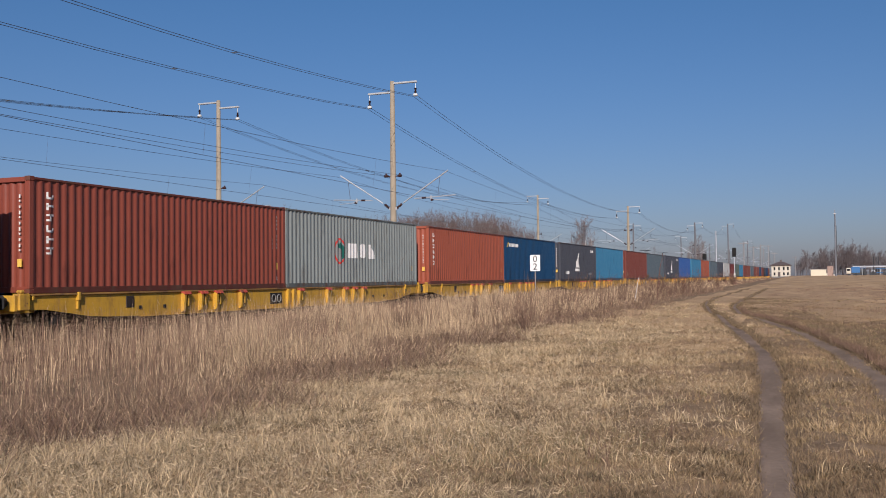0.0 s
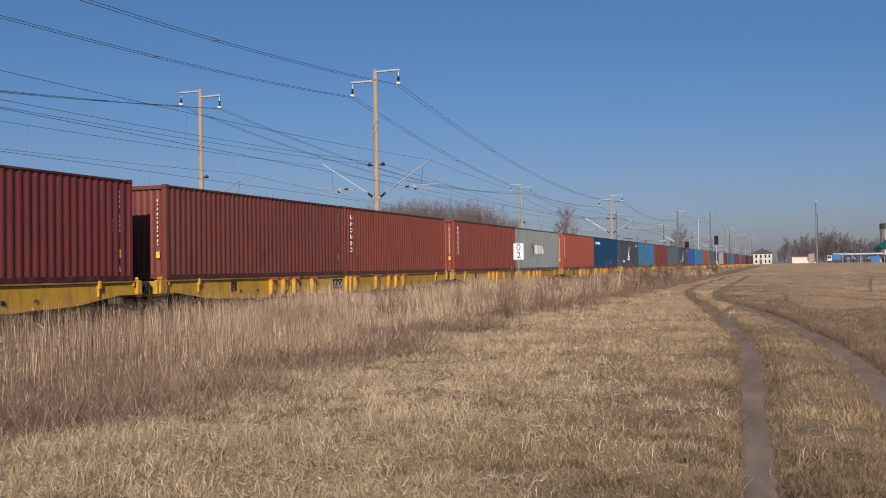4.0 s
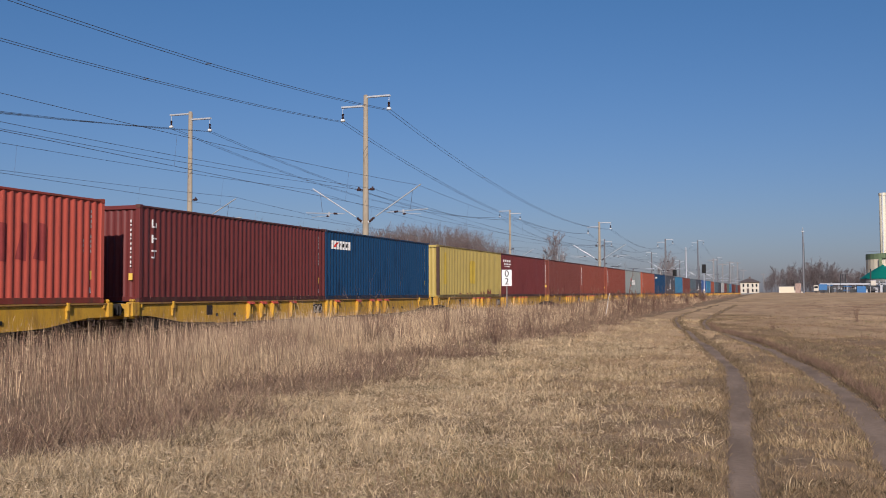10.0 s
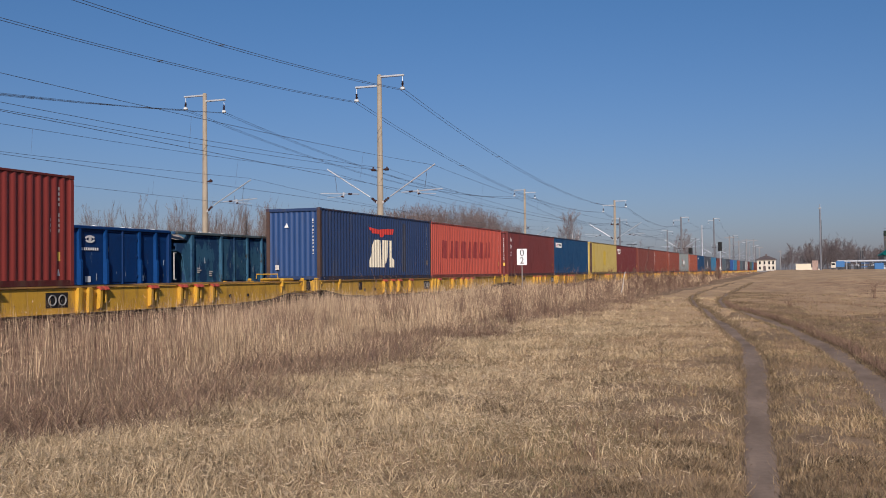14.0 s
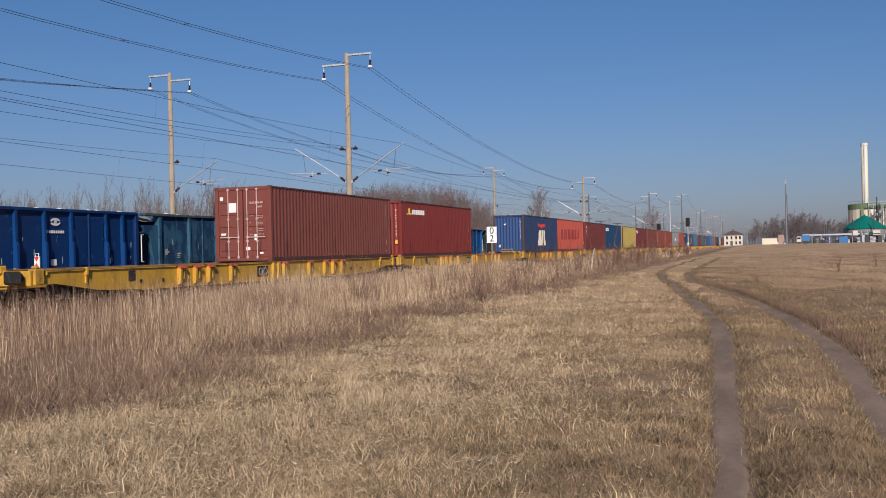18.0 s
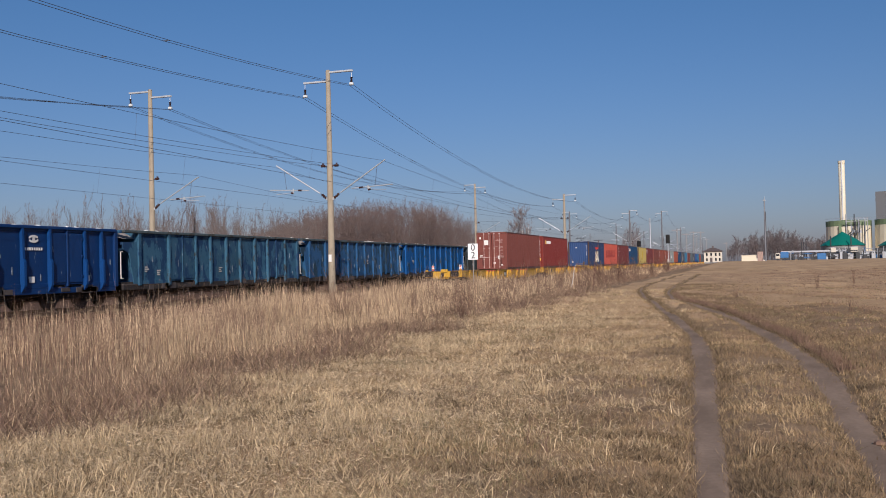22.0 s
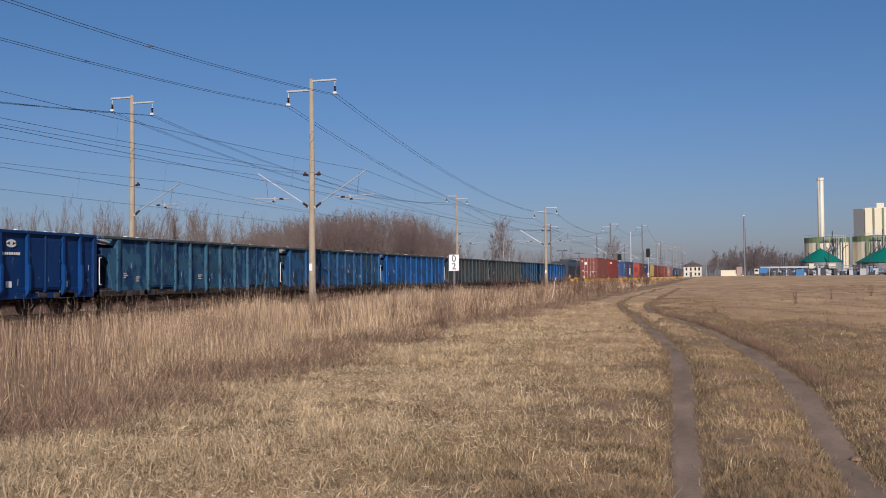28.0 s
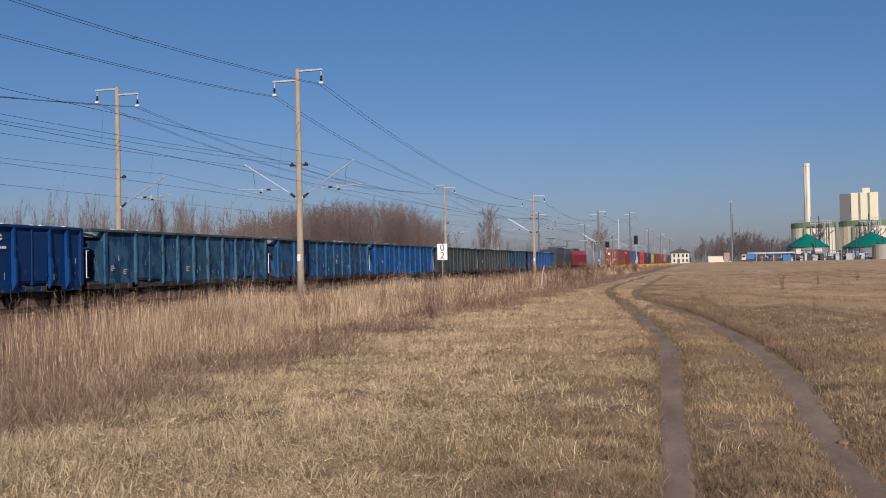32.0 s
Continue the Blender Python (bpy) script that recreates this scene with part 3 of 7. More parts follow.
MARKS = {
    "white_column": strokes(-5.5, 2.26, 0.25, 0.17, 6, 0.265),
    "short_column": strokes(-5.48, 2.14, 0.26, 0.24, 3, 0.44),
    "ring_letters": [("emblem", flat(oval(-1.83, 1.36, 0.47, 0.50), 0.006), red_mark, "thin red ring"), ("emblem", flat(oval(-1.83, 1.36, 0.39, 0.42), 0.008), ring_white, ""),
            ("emblem", flat([(-2.05, 1.6), (-1.75, 1.7), (-1.45, 1.5), (-1.5, 1.1), (-1.65, 1.05), (-1.68, 1.4), (-1.95, 1.5)], 0.011), green_mark, "dark green wing"),
            ("marking", flat([(-1.15, 1.1), (-0.2, 1.1), (-0.25, 1.68), (-1.1, 1.68)]), white, ""), ("marking", flat(oval(0.25, 1.4, 0.34, 0.30)), white, ""),
            ("marking", flat([(0.75, 1.1), (1.45, 1.1), (1.45, 1.25), (1.0, 1.68), (0.75, 1.68)]), white, "")],
    "emblem": [("emblem", flat([(-5.5, 2.1), (-5.25, 2.1), (-5.1, 2.4), (-5.35, 2.3)]), gold, "")] + bars(-4.95, 2.12, 0.2, 0.2, 7, 0.08),
    "board": [("emblem", flat([(-5.5, 2.02), (-3.65, 2.02), (-3.65, 2.36), (-5.5, 2.36)]), white, "white painted board"),
              ("marking", flat([(-5.35, 2.1), (-5.1, 2.1), (-4.85, 2.3), (-5.1, 2.3)], 0.011), red_mark, "")] +
             [("marking", flat([(-4.75 + i * 0.16, 2.12), (-4.66 + i * 0.16, 2.12), (-4.64 + i * 0.16, 2.27), (-4.73 + i * 0.16, 2.27)], 0.011), black, "") for i in range(6)],
    "lines": bars(-5.53, 2.22, 0.13, 0.15, 11, 0.045) + bars(-5.4, 2.05, 0.12, 0.09, 11, 0.035) + bars(-5.2, 1.9, 0.1, 0.07, 10, 0.035),
    "block_letters": [("emblem", flat([(-1.53, 2.2), (-0.4, 2.12), (0.1, 2.16), (1.27, 2.2), (1.2, 1.95), (0.2, 1.93), (0.05, 1.8), (-0.2, 1.8), (-0.3, 1.93), (-1.1, 1.95)]), red_mark, "faded red wing"),
            ("marking", flat([(-1.5, 0.5), (-0.15, 0.5), (-0.2, 1.68), (-0.95, 1.68)]), cream_mark, "cream block"),
            ("marking", flat([(-0.08, 0.5), (0.2, 0.5), (0.62, 0.95), (0.65, 1.68), (-0.08, 1.68)]), cream_mark, "cream block"),
            ("marking", flat([(0.72, 0.5), (1.32, 0.5), (1.32, 0.8), (1.05, 1.0), (1.02, 1.68), (0.72, 1.68)]), cream_mark, "cream block"),
            ("marking", flat([(2.3, 0.3), (2.75, 0.3), (2.7, 2.5), (2.35, 2.5)]), mat("grime_streak", (0.05, 0.055, 0.075), 0.8, spread=0.5, scale=3), "grey grime streak")],
    "ghost": [("marking", flat([(a, 1.0 + q), (a + w, 0.95 + q), (a + w + 0.02, 1.85 + q), (a + 0.2, 1.9 + q)]), ghost_dark, "worn dark letter") for a, w, q in ((-4.6, 0.8, 0), (-3.3, 0.55, 0), (-2.6, 0.7, 0.02), (-1.5, 0.9, 0.03), (-0.3, 0.5, 0.04), (0.5, 0.9, 0.05), (1.7, 0.8, 0.05), (2.8, 0.35, 0.08), (3.4, 0.4, 0.1))],
    "patch": [("marking", flat([(-0.62, 0.95), (-0.4, 0.78), (0.35, 0.76), (0.57, 0.95), (0.55, 1.9), (0.3, 2.1), (-0.4, 2.08), (-0.6, 1.9)]), ghost_gold, "faded yellow square"), ("marking", flat([(-5.2, 0.7), (-4.75, 0.7), (-4.8, 2.4), (-5.15, 2.4)]), ghost_gold, "faded yellow stripe")] +
             [("marking", flat([(a, 0.17), (a + w, 0.17), (a + w * 0.8, 0.17 + hh * 0.7), (a + w * 0.45, 0.19 + hh * 0.3), (a + w * 0.3, 0.17 + hh * 0.8)]), ghost_red, "rust stain") for a, w, hh in ((2.9, 0.35, 0.45), (3.3, 0.3, 0.3), (3.6, 0.25, 0.5), (2.2, 0.3, 0.25), (1.5, 0.3, 0.3), (0.1, 0.3, 0.16), (-1.2, 0.35, 0.14), (-0.5, 0.3, 0.2), (-2.5, 0.4, 0.12))],
    "sail_mark": [("emblem", flat([(-1.3, 1.0), (-0.1, 1.0), (-0.3, 1.5), (-0.05, 2.2), (-0.8, 1.6), (-1.1, 1.45)]), white, "")] + bars(-1.4, 0.72, 0.2, 0.2, 5, 0.08) + bars(-4.6, 0.5, 0.2, 0.22, 5, 0.06) + bars(3.2, 0.45, 0.2, 0.12, 5, 0.08) + bars(4.0, 2.2, 0.25, 0.2, 3, 0.08),
    "small_star": [("emblem", flat([(-5.5, 2.1), (-5.1, 2.16), (-4.95, 2.42), (-4.8, 2.42), (-4.72, 2.18), (-4.6, 2.2), (-4.6, 2.1)]), gold, "")] + bars(-4.5, 2.12, 0.22, 0.24, 7, 0.06),
}

# wagon by wagon from the tail: what stands on the rear half and on the front half
LOADS = [
    (None, ("rust", (0.175, 0.054, 0.039), "red-brown shipping container with white-rodded doors", "doors", None)),
    (("small_star", (0.185, 0.03, 0.022), "red shipping container with a small yellow and white emblem", "", "small_star"), None),
    (("navy", NAVY, "dark blue shipping container with large cream letters, sunlit end coloured paler", "", "block_letters"), ("bright", BRIGHT, "bright red shipping container with worn dark lettering", "", "ghost")),
    (("short_column", (0.14, 0.032, 0.028), "dark red-brown shipping container with white column of letters", "", "short_column"), ("blue", BLUE, "blue shipping container with a white painted board", "", "board")),
    (("yellow", YELLOW, "faded yellow shipping container with rust stains", "", "patch"), ("darkred", DARKRED, "dark crimson shipping container with white text lines", "", "lines")),
    (("brown", BROWN, "brown-red shipping container with scuffed side", "", None), ("white_column", RED, "rust-red shipping container with a white column of letters", "", "white_column")),
    (("white_column", RED, "rust-red shipping container with a white column of letters", "", "white_column"), ("grey", GREY, "grey shipping container with a ring emblem and white letters", "", "ring_letters")),
    (("orange", ORANGE, "orange-red shipping container with a white column of letters", "", "white_column"), ("blue", BLUE, "blue shipping container with a small white emblem", "", "emblem")),
    (("slate", SLATE, "dark grey shipping container with a white sail emblem", "", "sail_mark"), ("sea", SKYBLUE, "plain light blue shipping container on a wagon", "", None)),
    (("brown", BROWN, "plain brown-red shipping container on a wagon", "", None), ("lead", (0.09, 0.12, 0.14), "plain slate-blue shipping container on a wagon", "", None)),
    (("slate", SLATE, "dark grey shipping container with a white sail emblem", "", "sail_mark"), ("royal", (0.04, 0.10, 0.30), "plain royal blue shipping container on a wagon", "", None)),
    (("sea", SKYBLUE, "plain light blue shipping container on a wagon", "", None), ("orange", ORANGE, "plain orange-red shipping container on a wagon", "", None)),
    (("lead", (0.09, 0.12, 0.14), "plain slate-blue shipping container on a wagon", "", None), ("slate", SLATE, "plain dark grey shipping container on a wagon", "", None)),
    (("pale", PALE, "plain pale grey shipping container on a wagon", "", None), ("darkred", DARKRED, "plain dark crimson shipping container on a wagon", "", None)),
    (("green", (0.09, 0.12, 0.095), "plain grey-green shipping container on a wagon", "", None), ("sea", SKYBLUE, "plain light blue shipping container on a wagon", "", None)),
    (("brown", BROWN, "plain brown-red shipping container on a wagon", "", None), ("rust", (0.175, 0.054, 0.039), "plain red-brown shipping container on a wagon", "", None)),
    (("lead", (0.09, 0.12, 0.14), "plain slate-blue shipping container on a wagon", "", None), ("brown", BROWN, "plain brown-red shipping container on a wagon", "", None)),
    (("rust", (0.175, 0.054, 0.039), "plain red-brown shipping container on a wagon", "", None), ("blue", BLUE, "plain blue shipping container on a wagon", "", None)),
    (("brown", BROWN, "plain brown-red shipping container on a wagon", "", None), ("slate", SLATE, "plain dark grey shipping container on a wagon", "", None)),
    (("blue", BLUE, "plain blue shipping container on a wagon", "", None), ("rust", (0.175, 0.054, 0.039), "plain red-brown shipping container on a wagon", "", None)),
]

wagon_yellow = mat("wagon_yellow", (0.55, 0.315, 0.022), 0.5, spread=0.16, scale=0.9, fine=14, dirt=(0.22, 0.125, 0.04), dirt_amount=0.42, dirt_scale=(2.4, 2.4, 0.7), soft=0.25, wear=(0.10, 0.05, 0.03), wear_amount=0.2, wear_scale=(5, 5, 3), bump=0.05)
flange_m = mat("rusty_flange", (0.34, 0.19, 0.045), 0.7, spread=0.4, scale=1.5, fine=16, dirt=(0.13, 0.075, 0.045), dirt_amount=0.5, dirt_scale=(2, 1.2, 2))
cap_red = paint("red_latch", (0.42, 0.075, 0.04), 0.35)
wheel_m = mat("wheel_steel", (0.06, 0.045, 0.038), 0.6, 0.5, spread=0.3)
RIBS = (6.14, 7.02, 7.83, 9.25, 13.14, 15.33, 16.77, 17.61, 18.48)
MID_RIBS = (12.35, 12.75)


def bogie(parent, y):
    b = part("bogie", Geo().box(-0.95, -0.8, -1.3, 1.3, -0.72, -0.45, 0.03).box(0.8, 0.95, -1.3, 1.3, -0.72, -0.45, 0.03).box(-0.9, 0.9, -0.25, 0.25, -0.7, -0.42, 0.03), black, parent, at=pose(0, y, 0))
    for a in (-0.9, 0.9):
        g = Geo()
        for s in (-1, 1):
            g.rod((s * 0.69, a, -0.695), (s * 0.80, a, -0.695), 0.46, n=20)
        part("wheelset", g.rod((-0.8, a, -0.695), (0.8, a, -0.695), 0.08), wheel_m, b)
        for s in (-1, 1):
            part("axle_box", Geo().box(s * 0.97 - 0.09, s * 0.97 + 0.09, a - 0.16, a + 0.16, -0.82, -0.52, 0.03), black, b)


def wagon():
    """An eighty-foot container flat: its origin is at deck height below the rear of the rear container."""
    w = thing("container_wagon", "yellow container flat wagon with fish-bellied side beams and red latches", "railway wagon", group="wagons of the container train")
    y0, y1 = -0.35, 24.79
    side = [(y0, -0.06), (y1, -0.06), (y1, -0.40), (y1 - 0.9, -0.40), (y1 - 1.6, -0.49), (y1 - 2.5, -0.62), (y1 - 3.2, -0.66), (y1 - 4.6, -0.69),
            (y0 + 4.6, -0.69), (y0 + 3.2, -0.66), (y0 + 2.5, -0.62), (y0 + 1.6, -0.49), (y0 + 0.9, -0.40), (y0, -0.40)]
    for s in (-1, 1):
        x = s * 1.16
        part("side_beam", Geo().prism(side, 0, x - 0.012, x + 0.012), wagon_yellow, w)
        part("beam_flange", Geo().box(x - 0.09, x + 0.07, y0, y1, -0.05, -0.004, 0.006), flange_m, w, "rusty top flange")
        part("lower_flange", Geo().box(x - 0.08, x + 0.06, y0 + 4.6, y1 - 4.6, -0.715, -0.69, 0.004), wagon_yellow, w)
        for y in RIBS:
            part("rib", Geo().prism([(x, -0.06), (x + s * 0.16, -0.1), (x + s * 0.13, -0.6), (x, -0.66)], 1, y - 0.045, y + 0.045), wagon_yellow, w)
        for y in RIBS:
            lip = [(x - s * 0.02, -0.02), (x + s * 0.13, -0.035), (x + s * 0.185, -0.115), (x + s * 0.16, -0.135), (x + s * 0.10, -0.085), (x - s * 0.02, -0.065)]
            part("latch", Geo().prism(lip, 1, y - 0.06, y + 0.1).prism(lip, 1, y + 0.13, y + 0.29).rod((x + s * 0.06, y - 0.09, -0.05), (x + s * 0.06, y + 0.33, -0.05), 0.03, n=6), cap_red, w, "folded red container latch")
            part("latch_stop", Geo().box(x + s * 0.015 - 0.015, x + s * 0.09 + 0.015, y + 0.2, y + 0.27, -0.48, -0.12, 0.01), wagon_yellow, w)
        for y in MID_RIBS:
            part("rib", Geo().prism([(x, -0.03), (x + s * 0.13, -0.06), (x + s * 0.1, -0.7), (x, -0.78)], 1, y - 0.07, y + 0.07), wagon_yellow, w)
        for y, half in ((y0 + 0.18, 0.17), (y1 - 0.11, 0.10)):
            part("corner_block", Geo().box(x - 0.14, x + 0.1, y - half, y + half, -0.40, 0.01, 0.02).box(x - 0.10, x + 0.06, y - half * 0.6, y + half * 0.3, 0.01, 0.10, 0.03), wagon_yellow, w)
            part("side_lug", Geo().box(x - 0.02, x + s * 0.05 + 0.02, y + half * 1.6, y + half * 1.6 + 0.07, -0.16, -0.02, 0.012) if half > 0.12 else Geo().box(x - 0.02, x + s * 0.05 + 0.02, y - half - 0.14, y - half - 0.07, -0.16, -0.02, 0.012), wagon_yellow, w)
        for y in (1.7, 23.0):
            part("bracket", Geo().box(x - 0.01, x + s * 0.1 + 0.01, y - 0.05, y + 0.05, -0.2, 0.02, 0.015).box(x - 0.01, x + s * 0.05 + 0.01, y - 0.03, y + 0.03, -0.42, -0.2, 0.01), wagon_yellow, w)
        for y in (4.2, 5.3, 19.6, 20.7):
            part("lug", Geo().box(x - 0.02, x + s * 0.03 + 0.02, y - 0.05, y + 0.05, -0.5, -0.4, 0.01), black, w)
        part("brake_panel", Geo().box(x - 0.03, x + 0.03, 3.6, 3.95, -0.45, -0.12, 0.02), wheel_m, w, "dark grey brake setting panel")
        rec = part("brake_recess", Geo().box(x - 0.02, x + 0.02, 11.2, 12.0, -0.56, -0.16, 0.01), black, w, "dark brake recess")
        for y in (11.42, 11.78):
            part("ring", Geo().line([(x + s * 0.035, y + 0.13 * math.cos(a), -0.36 + 0.13 * math.sin(a)) for a in np.linspace(0, 2 * math.pi, 15)], 0.018, 5), ring_white, rec)
    part("centre_sill", Geo().box(-0.35, 0.35, y0, y1, -0.5, -0.1, 0.01), wagon_yellow, w)
    for i in range(9):
        y = 1.2 + i * 2.78
        part("cross_member", Geo().box(-1.14, 1.14, y - 0.08, y + 0.08, -0.3, -0.06, 0.01), wagon_yellow, w)
    for y, s in ((y0, -1), (y1, 1)):
        part("headstock", Geo().box(-1.2, 1.2, min(y, y + s * 0.1), max(y, y + s * 0.1), -0.42, -0.03, 0.015), wagon_yellow, w)
        for x in (-0.875, 0.875):
            part("buffer", Geo().rod((x, y, -0.2), (x, y + s * 0.32, -0.2), 0.13, n=12).box(x - 0.28, x + 0.28, min(y + s * 0.32, y + s * 0.40), max(y + s * 0.32, y + s * 0.40), -0.37, -0.03, 0.04), black, w, "black rectangular buffer")
        part("coupling", Geo().box(-0.08, 0.08, min(y, y + s * 0.35), max(y, y + s * 0.35), -0.3, -0.14, 0.02), black, w)
    part("end_step", Geo().box(0.1, 1.1, y1 - 1.5, y1 - 0.7, 0.0, 0.1, 0.03).line([(0.2, y1 - 1.9, 0.1), (0.2, y1 - 1.9, 0.26), (1.1, y1 - 1.9, 0.26), (1.1, y1 - 1.9, 0.1)], 0.02), wagon_yellow, w)
    bogie(w, 2.0)
    bogie(w, 22.4)
    return w


def tail_markers(w):
    for x, y in ((-0.8, -0.02), (1.1, -0.07)):
        z = 0.14
        lamp = part("tail_board", Geo().box(x - 0.085, x + 0.085, y - 0.02, y + 0.02, z - 0.1, z + 0.2, 0.01), white, w, "white and red tail board")
        part("red_triangle", Geo().prism([(x - 0.08, z - 0.09), (x + 0.08, z - 0.09), (x, z + 0.04)], 1, y - 0.03, y - 0.015), red_mark, lamp, "red reflective triangle")
        part("red_triangle", Geo().prism([(x - 0.08, z + 0.19), (x + 0.08, z + 0.19), (x, z + 0.06)], 1, y - 0.03, y - 0.015), red_mark, lamp)
        part("hanger", Geo().line([(x - 0.05, y, z + 0.2), (x - 0.05, y, z + 0.28), (x + 0.05, y, z + 0.28), (x + 0.05, y, z + 0.2)], 0.012), white, lamp)
    part("end_box", Geo().box(-0.12, 0.33, -0.55, -0.30, -0.1, 0.12, 0.03), wagon_yellow, w, "yellow box over the coupling")
    part("end_rail", Geo().line([(-1.15, -0.5, -0.05), (-1.12, -0.52, 0.12), (-0.8, -0.54, 0.16), (-0.42, -0.52, 0.13), (-0.38, -0.5, -0.05)], 0.018), black, w, "bent dark hand rail")
    part("hose", Geo().line([(-0.42, -0.46, -0.1), (-0.46, -0.62, -0.2), (-0.42, -0.66, -0.42), (-0.30, -0.64, -0.52), (-0.2, -0.56, -0.4)], 0.035), wagon_yellow, w, "yellow brake hose bracket")
    part("hook", Geo().box(-0.07, 0.07, -0.75, -0.45, -0.36, -0.16, 0.03).line([(0, -0.7, -0.3), (0.02, -0.76, -0.5), (0.0, -0.7, -0.75)], 0.035), black, w, "dark draw hook with hanging link")


TRAIN = []   # each thing of the train, with its place along it
first = wagon()
for k, load in enumerate(LOADS):
    wg = first if k == 0 else copy_thing(first, pose(0, 0, 0))
    TRAIN.append((wg, k * PITCH))
    for j, c in enumerate(load):
        if c:
            name, colour, label, doors, marks = c
            TRAIN.append((container(name, colour, label, bool(doors), MARKS.get(marks), k < 12 and name != "yellow"), k * PITCH + j * 12.25 + CL / 2))

tail_markers(first)


def motions():
    times = [0, 4, 8, 12, 16, 20, 24, 28, 32]
    for ob, y in TRAIN:
        walk(ob, [(t, pose(TRACK, y + run(t), DECK)) for t in times])

# ---- the standing train of open wagons ----
GL, GP = 16.0, 16.5  # body length and spacing
G_TOP, G_BOT = RAIL + 3.13, RAIL + 0.88
GRIME = {"fresh": (0.008, 0.022, 0.075), "teal": (0.012, 0.042, 0.105), "grimy": (0.06, 0.06, 0.05)}
GONDOLA_PAINT = {
    "fresh": ((0.005, 0.031, 0.12), 0.15), "teal": ((0.038, 0.104, 0.168), 0.5), "mid": ((0.023, 0.082, 0.19), 0.45),
    "bright": ((0.012, 0.084, 0.26), 0.3), "grimy": ((0.045, 0.06, 0.065), 0.5), "worn": ((0.016, 0.06, 0.12), 0.45),
}


def gondola(key, label, seed, emblem=False):
    r = random.Random(seed)
    col, amount = GONDOLA_PAINT[key]
    m = mat("gondola_paint_" + key, col, 0.5, spread=0.16, scale=0.8, fine=9, dirt=GRIME.get(key, (0.02, 0.045, 0.07)), dirt_amount=amount, dirt_scale=(1.9, 1.9, 0.9), soft=0.07 if key != "fresh" else 0.18, wear=(0.16, 0.21, 0.26) if key != "grimy" else (0.14, 0.13, 0.11), wear_amount=0.3 if key == "fresh" else 0.36, wear_scale=(6, 6, 2.0), bump=0.06, obj=0.4 if key != "fresh" else 0.12)
    # all but grimy posts: panel paint brightened, putting the sun on them into colour
    post_m = m if key == "grimy" else mat("gondola_lit_post_fresh", (0.006, 0.046, 0.175), 0.5, spread=0.2, scale=1.5, fine=12) if key == "fresh" else mat("gondola_lit_post_" + key, tuple(c * 1.06 for c in col), 0.5, spread=0.25, scale=1.5, fine=12, dirt=(0.03, 0.035, 0.04), dirt_amount=0.35, dirt_scale=(4, 4, 2), soft=0.08)
    worn = mat("worn_dark_steel", (0.06, 0.05, 0.045), 0.7, spread=0.6, scale=4, obj=0.9)
    dark = mat("gondola_underframe", (0.026, 0.023, 0.021), 0.8, spread=0.5, scale=2, dirt=(0.10, 0.07, 0.05), dirt_amount=0.25, dirt_scale=(5, 5, 5), soft=0.06)
    scraped = mat("scraped_paint", (0.20, 0.24, 0.28), 0.7, spread=0.6, scale=9, fine=40)
    g = thing("open_wagon", label, "railway wagon", group="standing open wagons")
    h, w = GL / 2, 1.45
    z0, z1 = G_BOT - RAIL, G_TOP - RAIL
    if key == "fresh":
        posts, doors, plat = [-h, -h + 0.9, -h + 1.8, -h + 3.8, -h + 5.2, -h + 6.6, -h + 8.0, -h + 9.3, -h + 10.7, -h + 12.1, -h + 14.05, -h + 15.08, h], (2, 9), 0
    else:
        posts, doors, plat = [-h + 1.1, -h + 3.25, -h + 5.4, -h + 6.7, -h + 8.15, -h + 9.5, -h + 11.0, -h + 12.4, -h + 14.4, h], (1, 7), 1.0
    for s in (-1, 1):
        x = s * w
        for i, (a, b) in enumerate(zip(posts, posts[1:])):
            a, b = a + 0.05, b - 0.05
            door = i in doors
            p = part("door" if door else "side_panel", Geo().box(x - s * 0.03 - 0.015, x - s * 0.03 + 0.015, a - 0.04, b + 0.04, z0 + (0.12 if door else 0), z1 - 0.1, 0.004).box(x - 0.03, x + 0.03, a, b, z0 + (0.1 if door else 0), z0 + 0.16, 0.01).box(x - 0.03, x + 0.03, a, b, z1 - 0.2, z1 - 0.12, 0.01), m, g)
            if s > 0:
                # thin scrapes where loading gear has struck the panel
                out = x + (0.062 if door else 0.001)
                for q in range(2):
                    u, hh, ww, zz = r.uniform(a + 0.14, b - 0.2), r.uniform(0.1, 0.34), r.uniform(0.012, 0.03), z0 + r.uniform(0.24, 1.2)
                    part("scrape", Geo().prism([(u, zz), (u + ww, zz + 0.02), (u + ww * 1.2, zz + hh * 0.6), (u + ww * 0.4, zz + hh), (u - ww * 0.3, zz + hh * 0.5)], 0, out - 0.02, out), scraped, p)
            if door:
                mid = (a + b) / 2
                for q0, q1 in ((a + 0.06, mid - 0.06), (mid + 0.06, b - 0.06)):
                    leaf = part("door_leaf", Geo().box(x + s * 0.03 - 0.03, x + s * 0.03 + 0.03, q0, q1, z0 + 0.16, z1 - 0.24, 0.02), m, p)
                part("lock_bar", Geo().box(x - 0.09, x + 0.09, mid - 0.045, mid + 0.045, z0 + 0.02, z1 - 0.12, 0.015), m, p)
                for z in (z0 + 0.35, z0 + 1.1, z1 - 0.5):
                    part("hinge", Geo().box(x - 0.075, x + 0.075, a, a + 0.14, z, z + 0.1, 0.01), m, p)
                    part("hinge", Geo().box(x - 0.075, x + 0.075, b - 0.14, b, z, z + 0.1, 0.01), m, p)
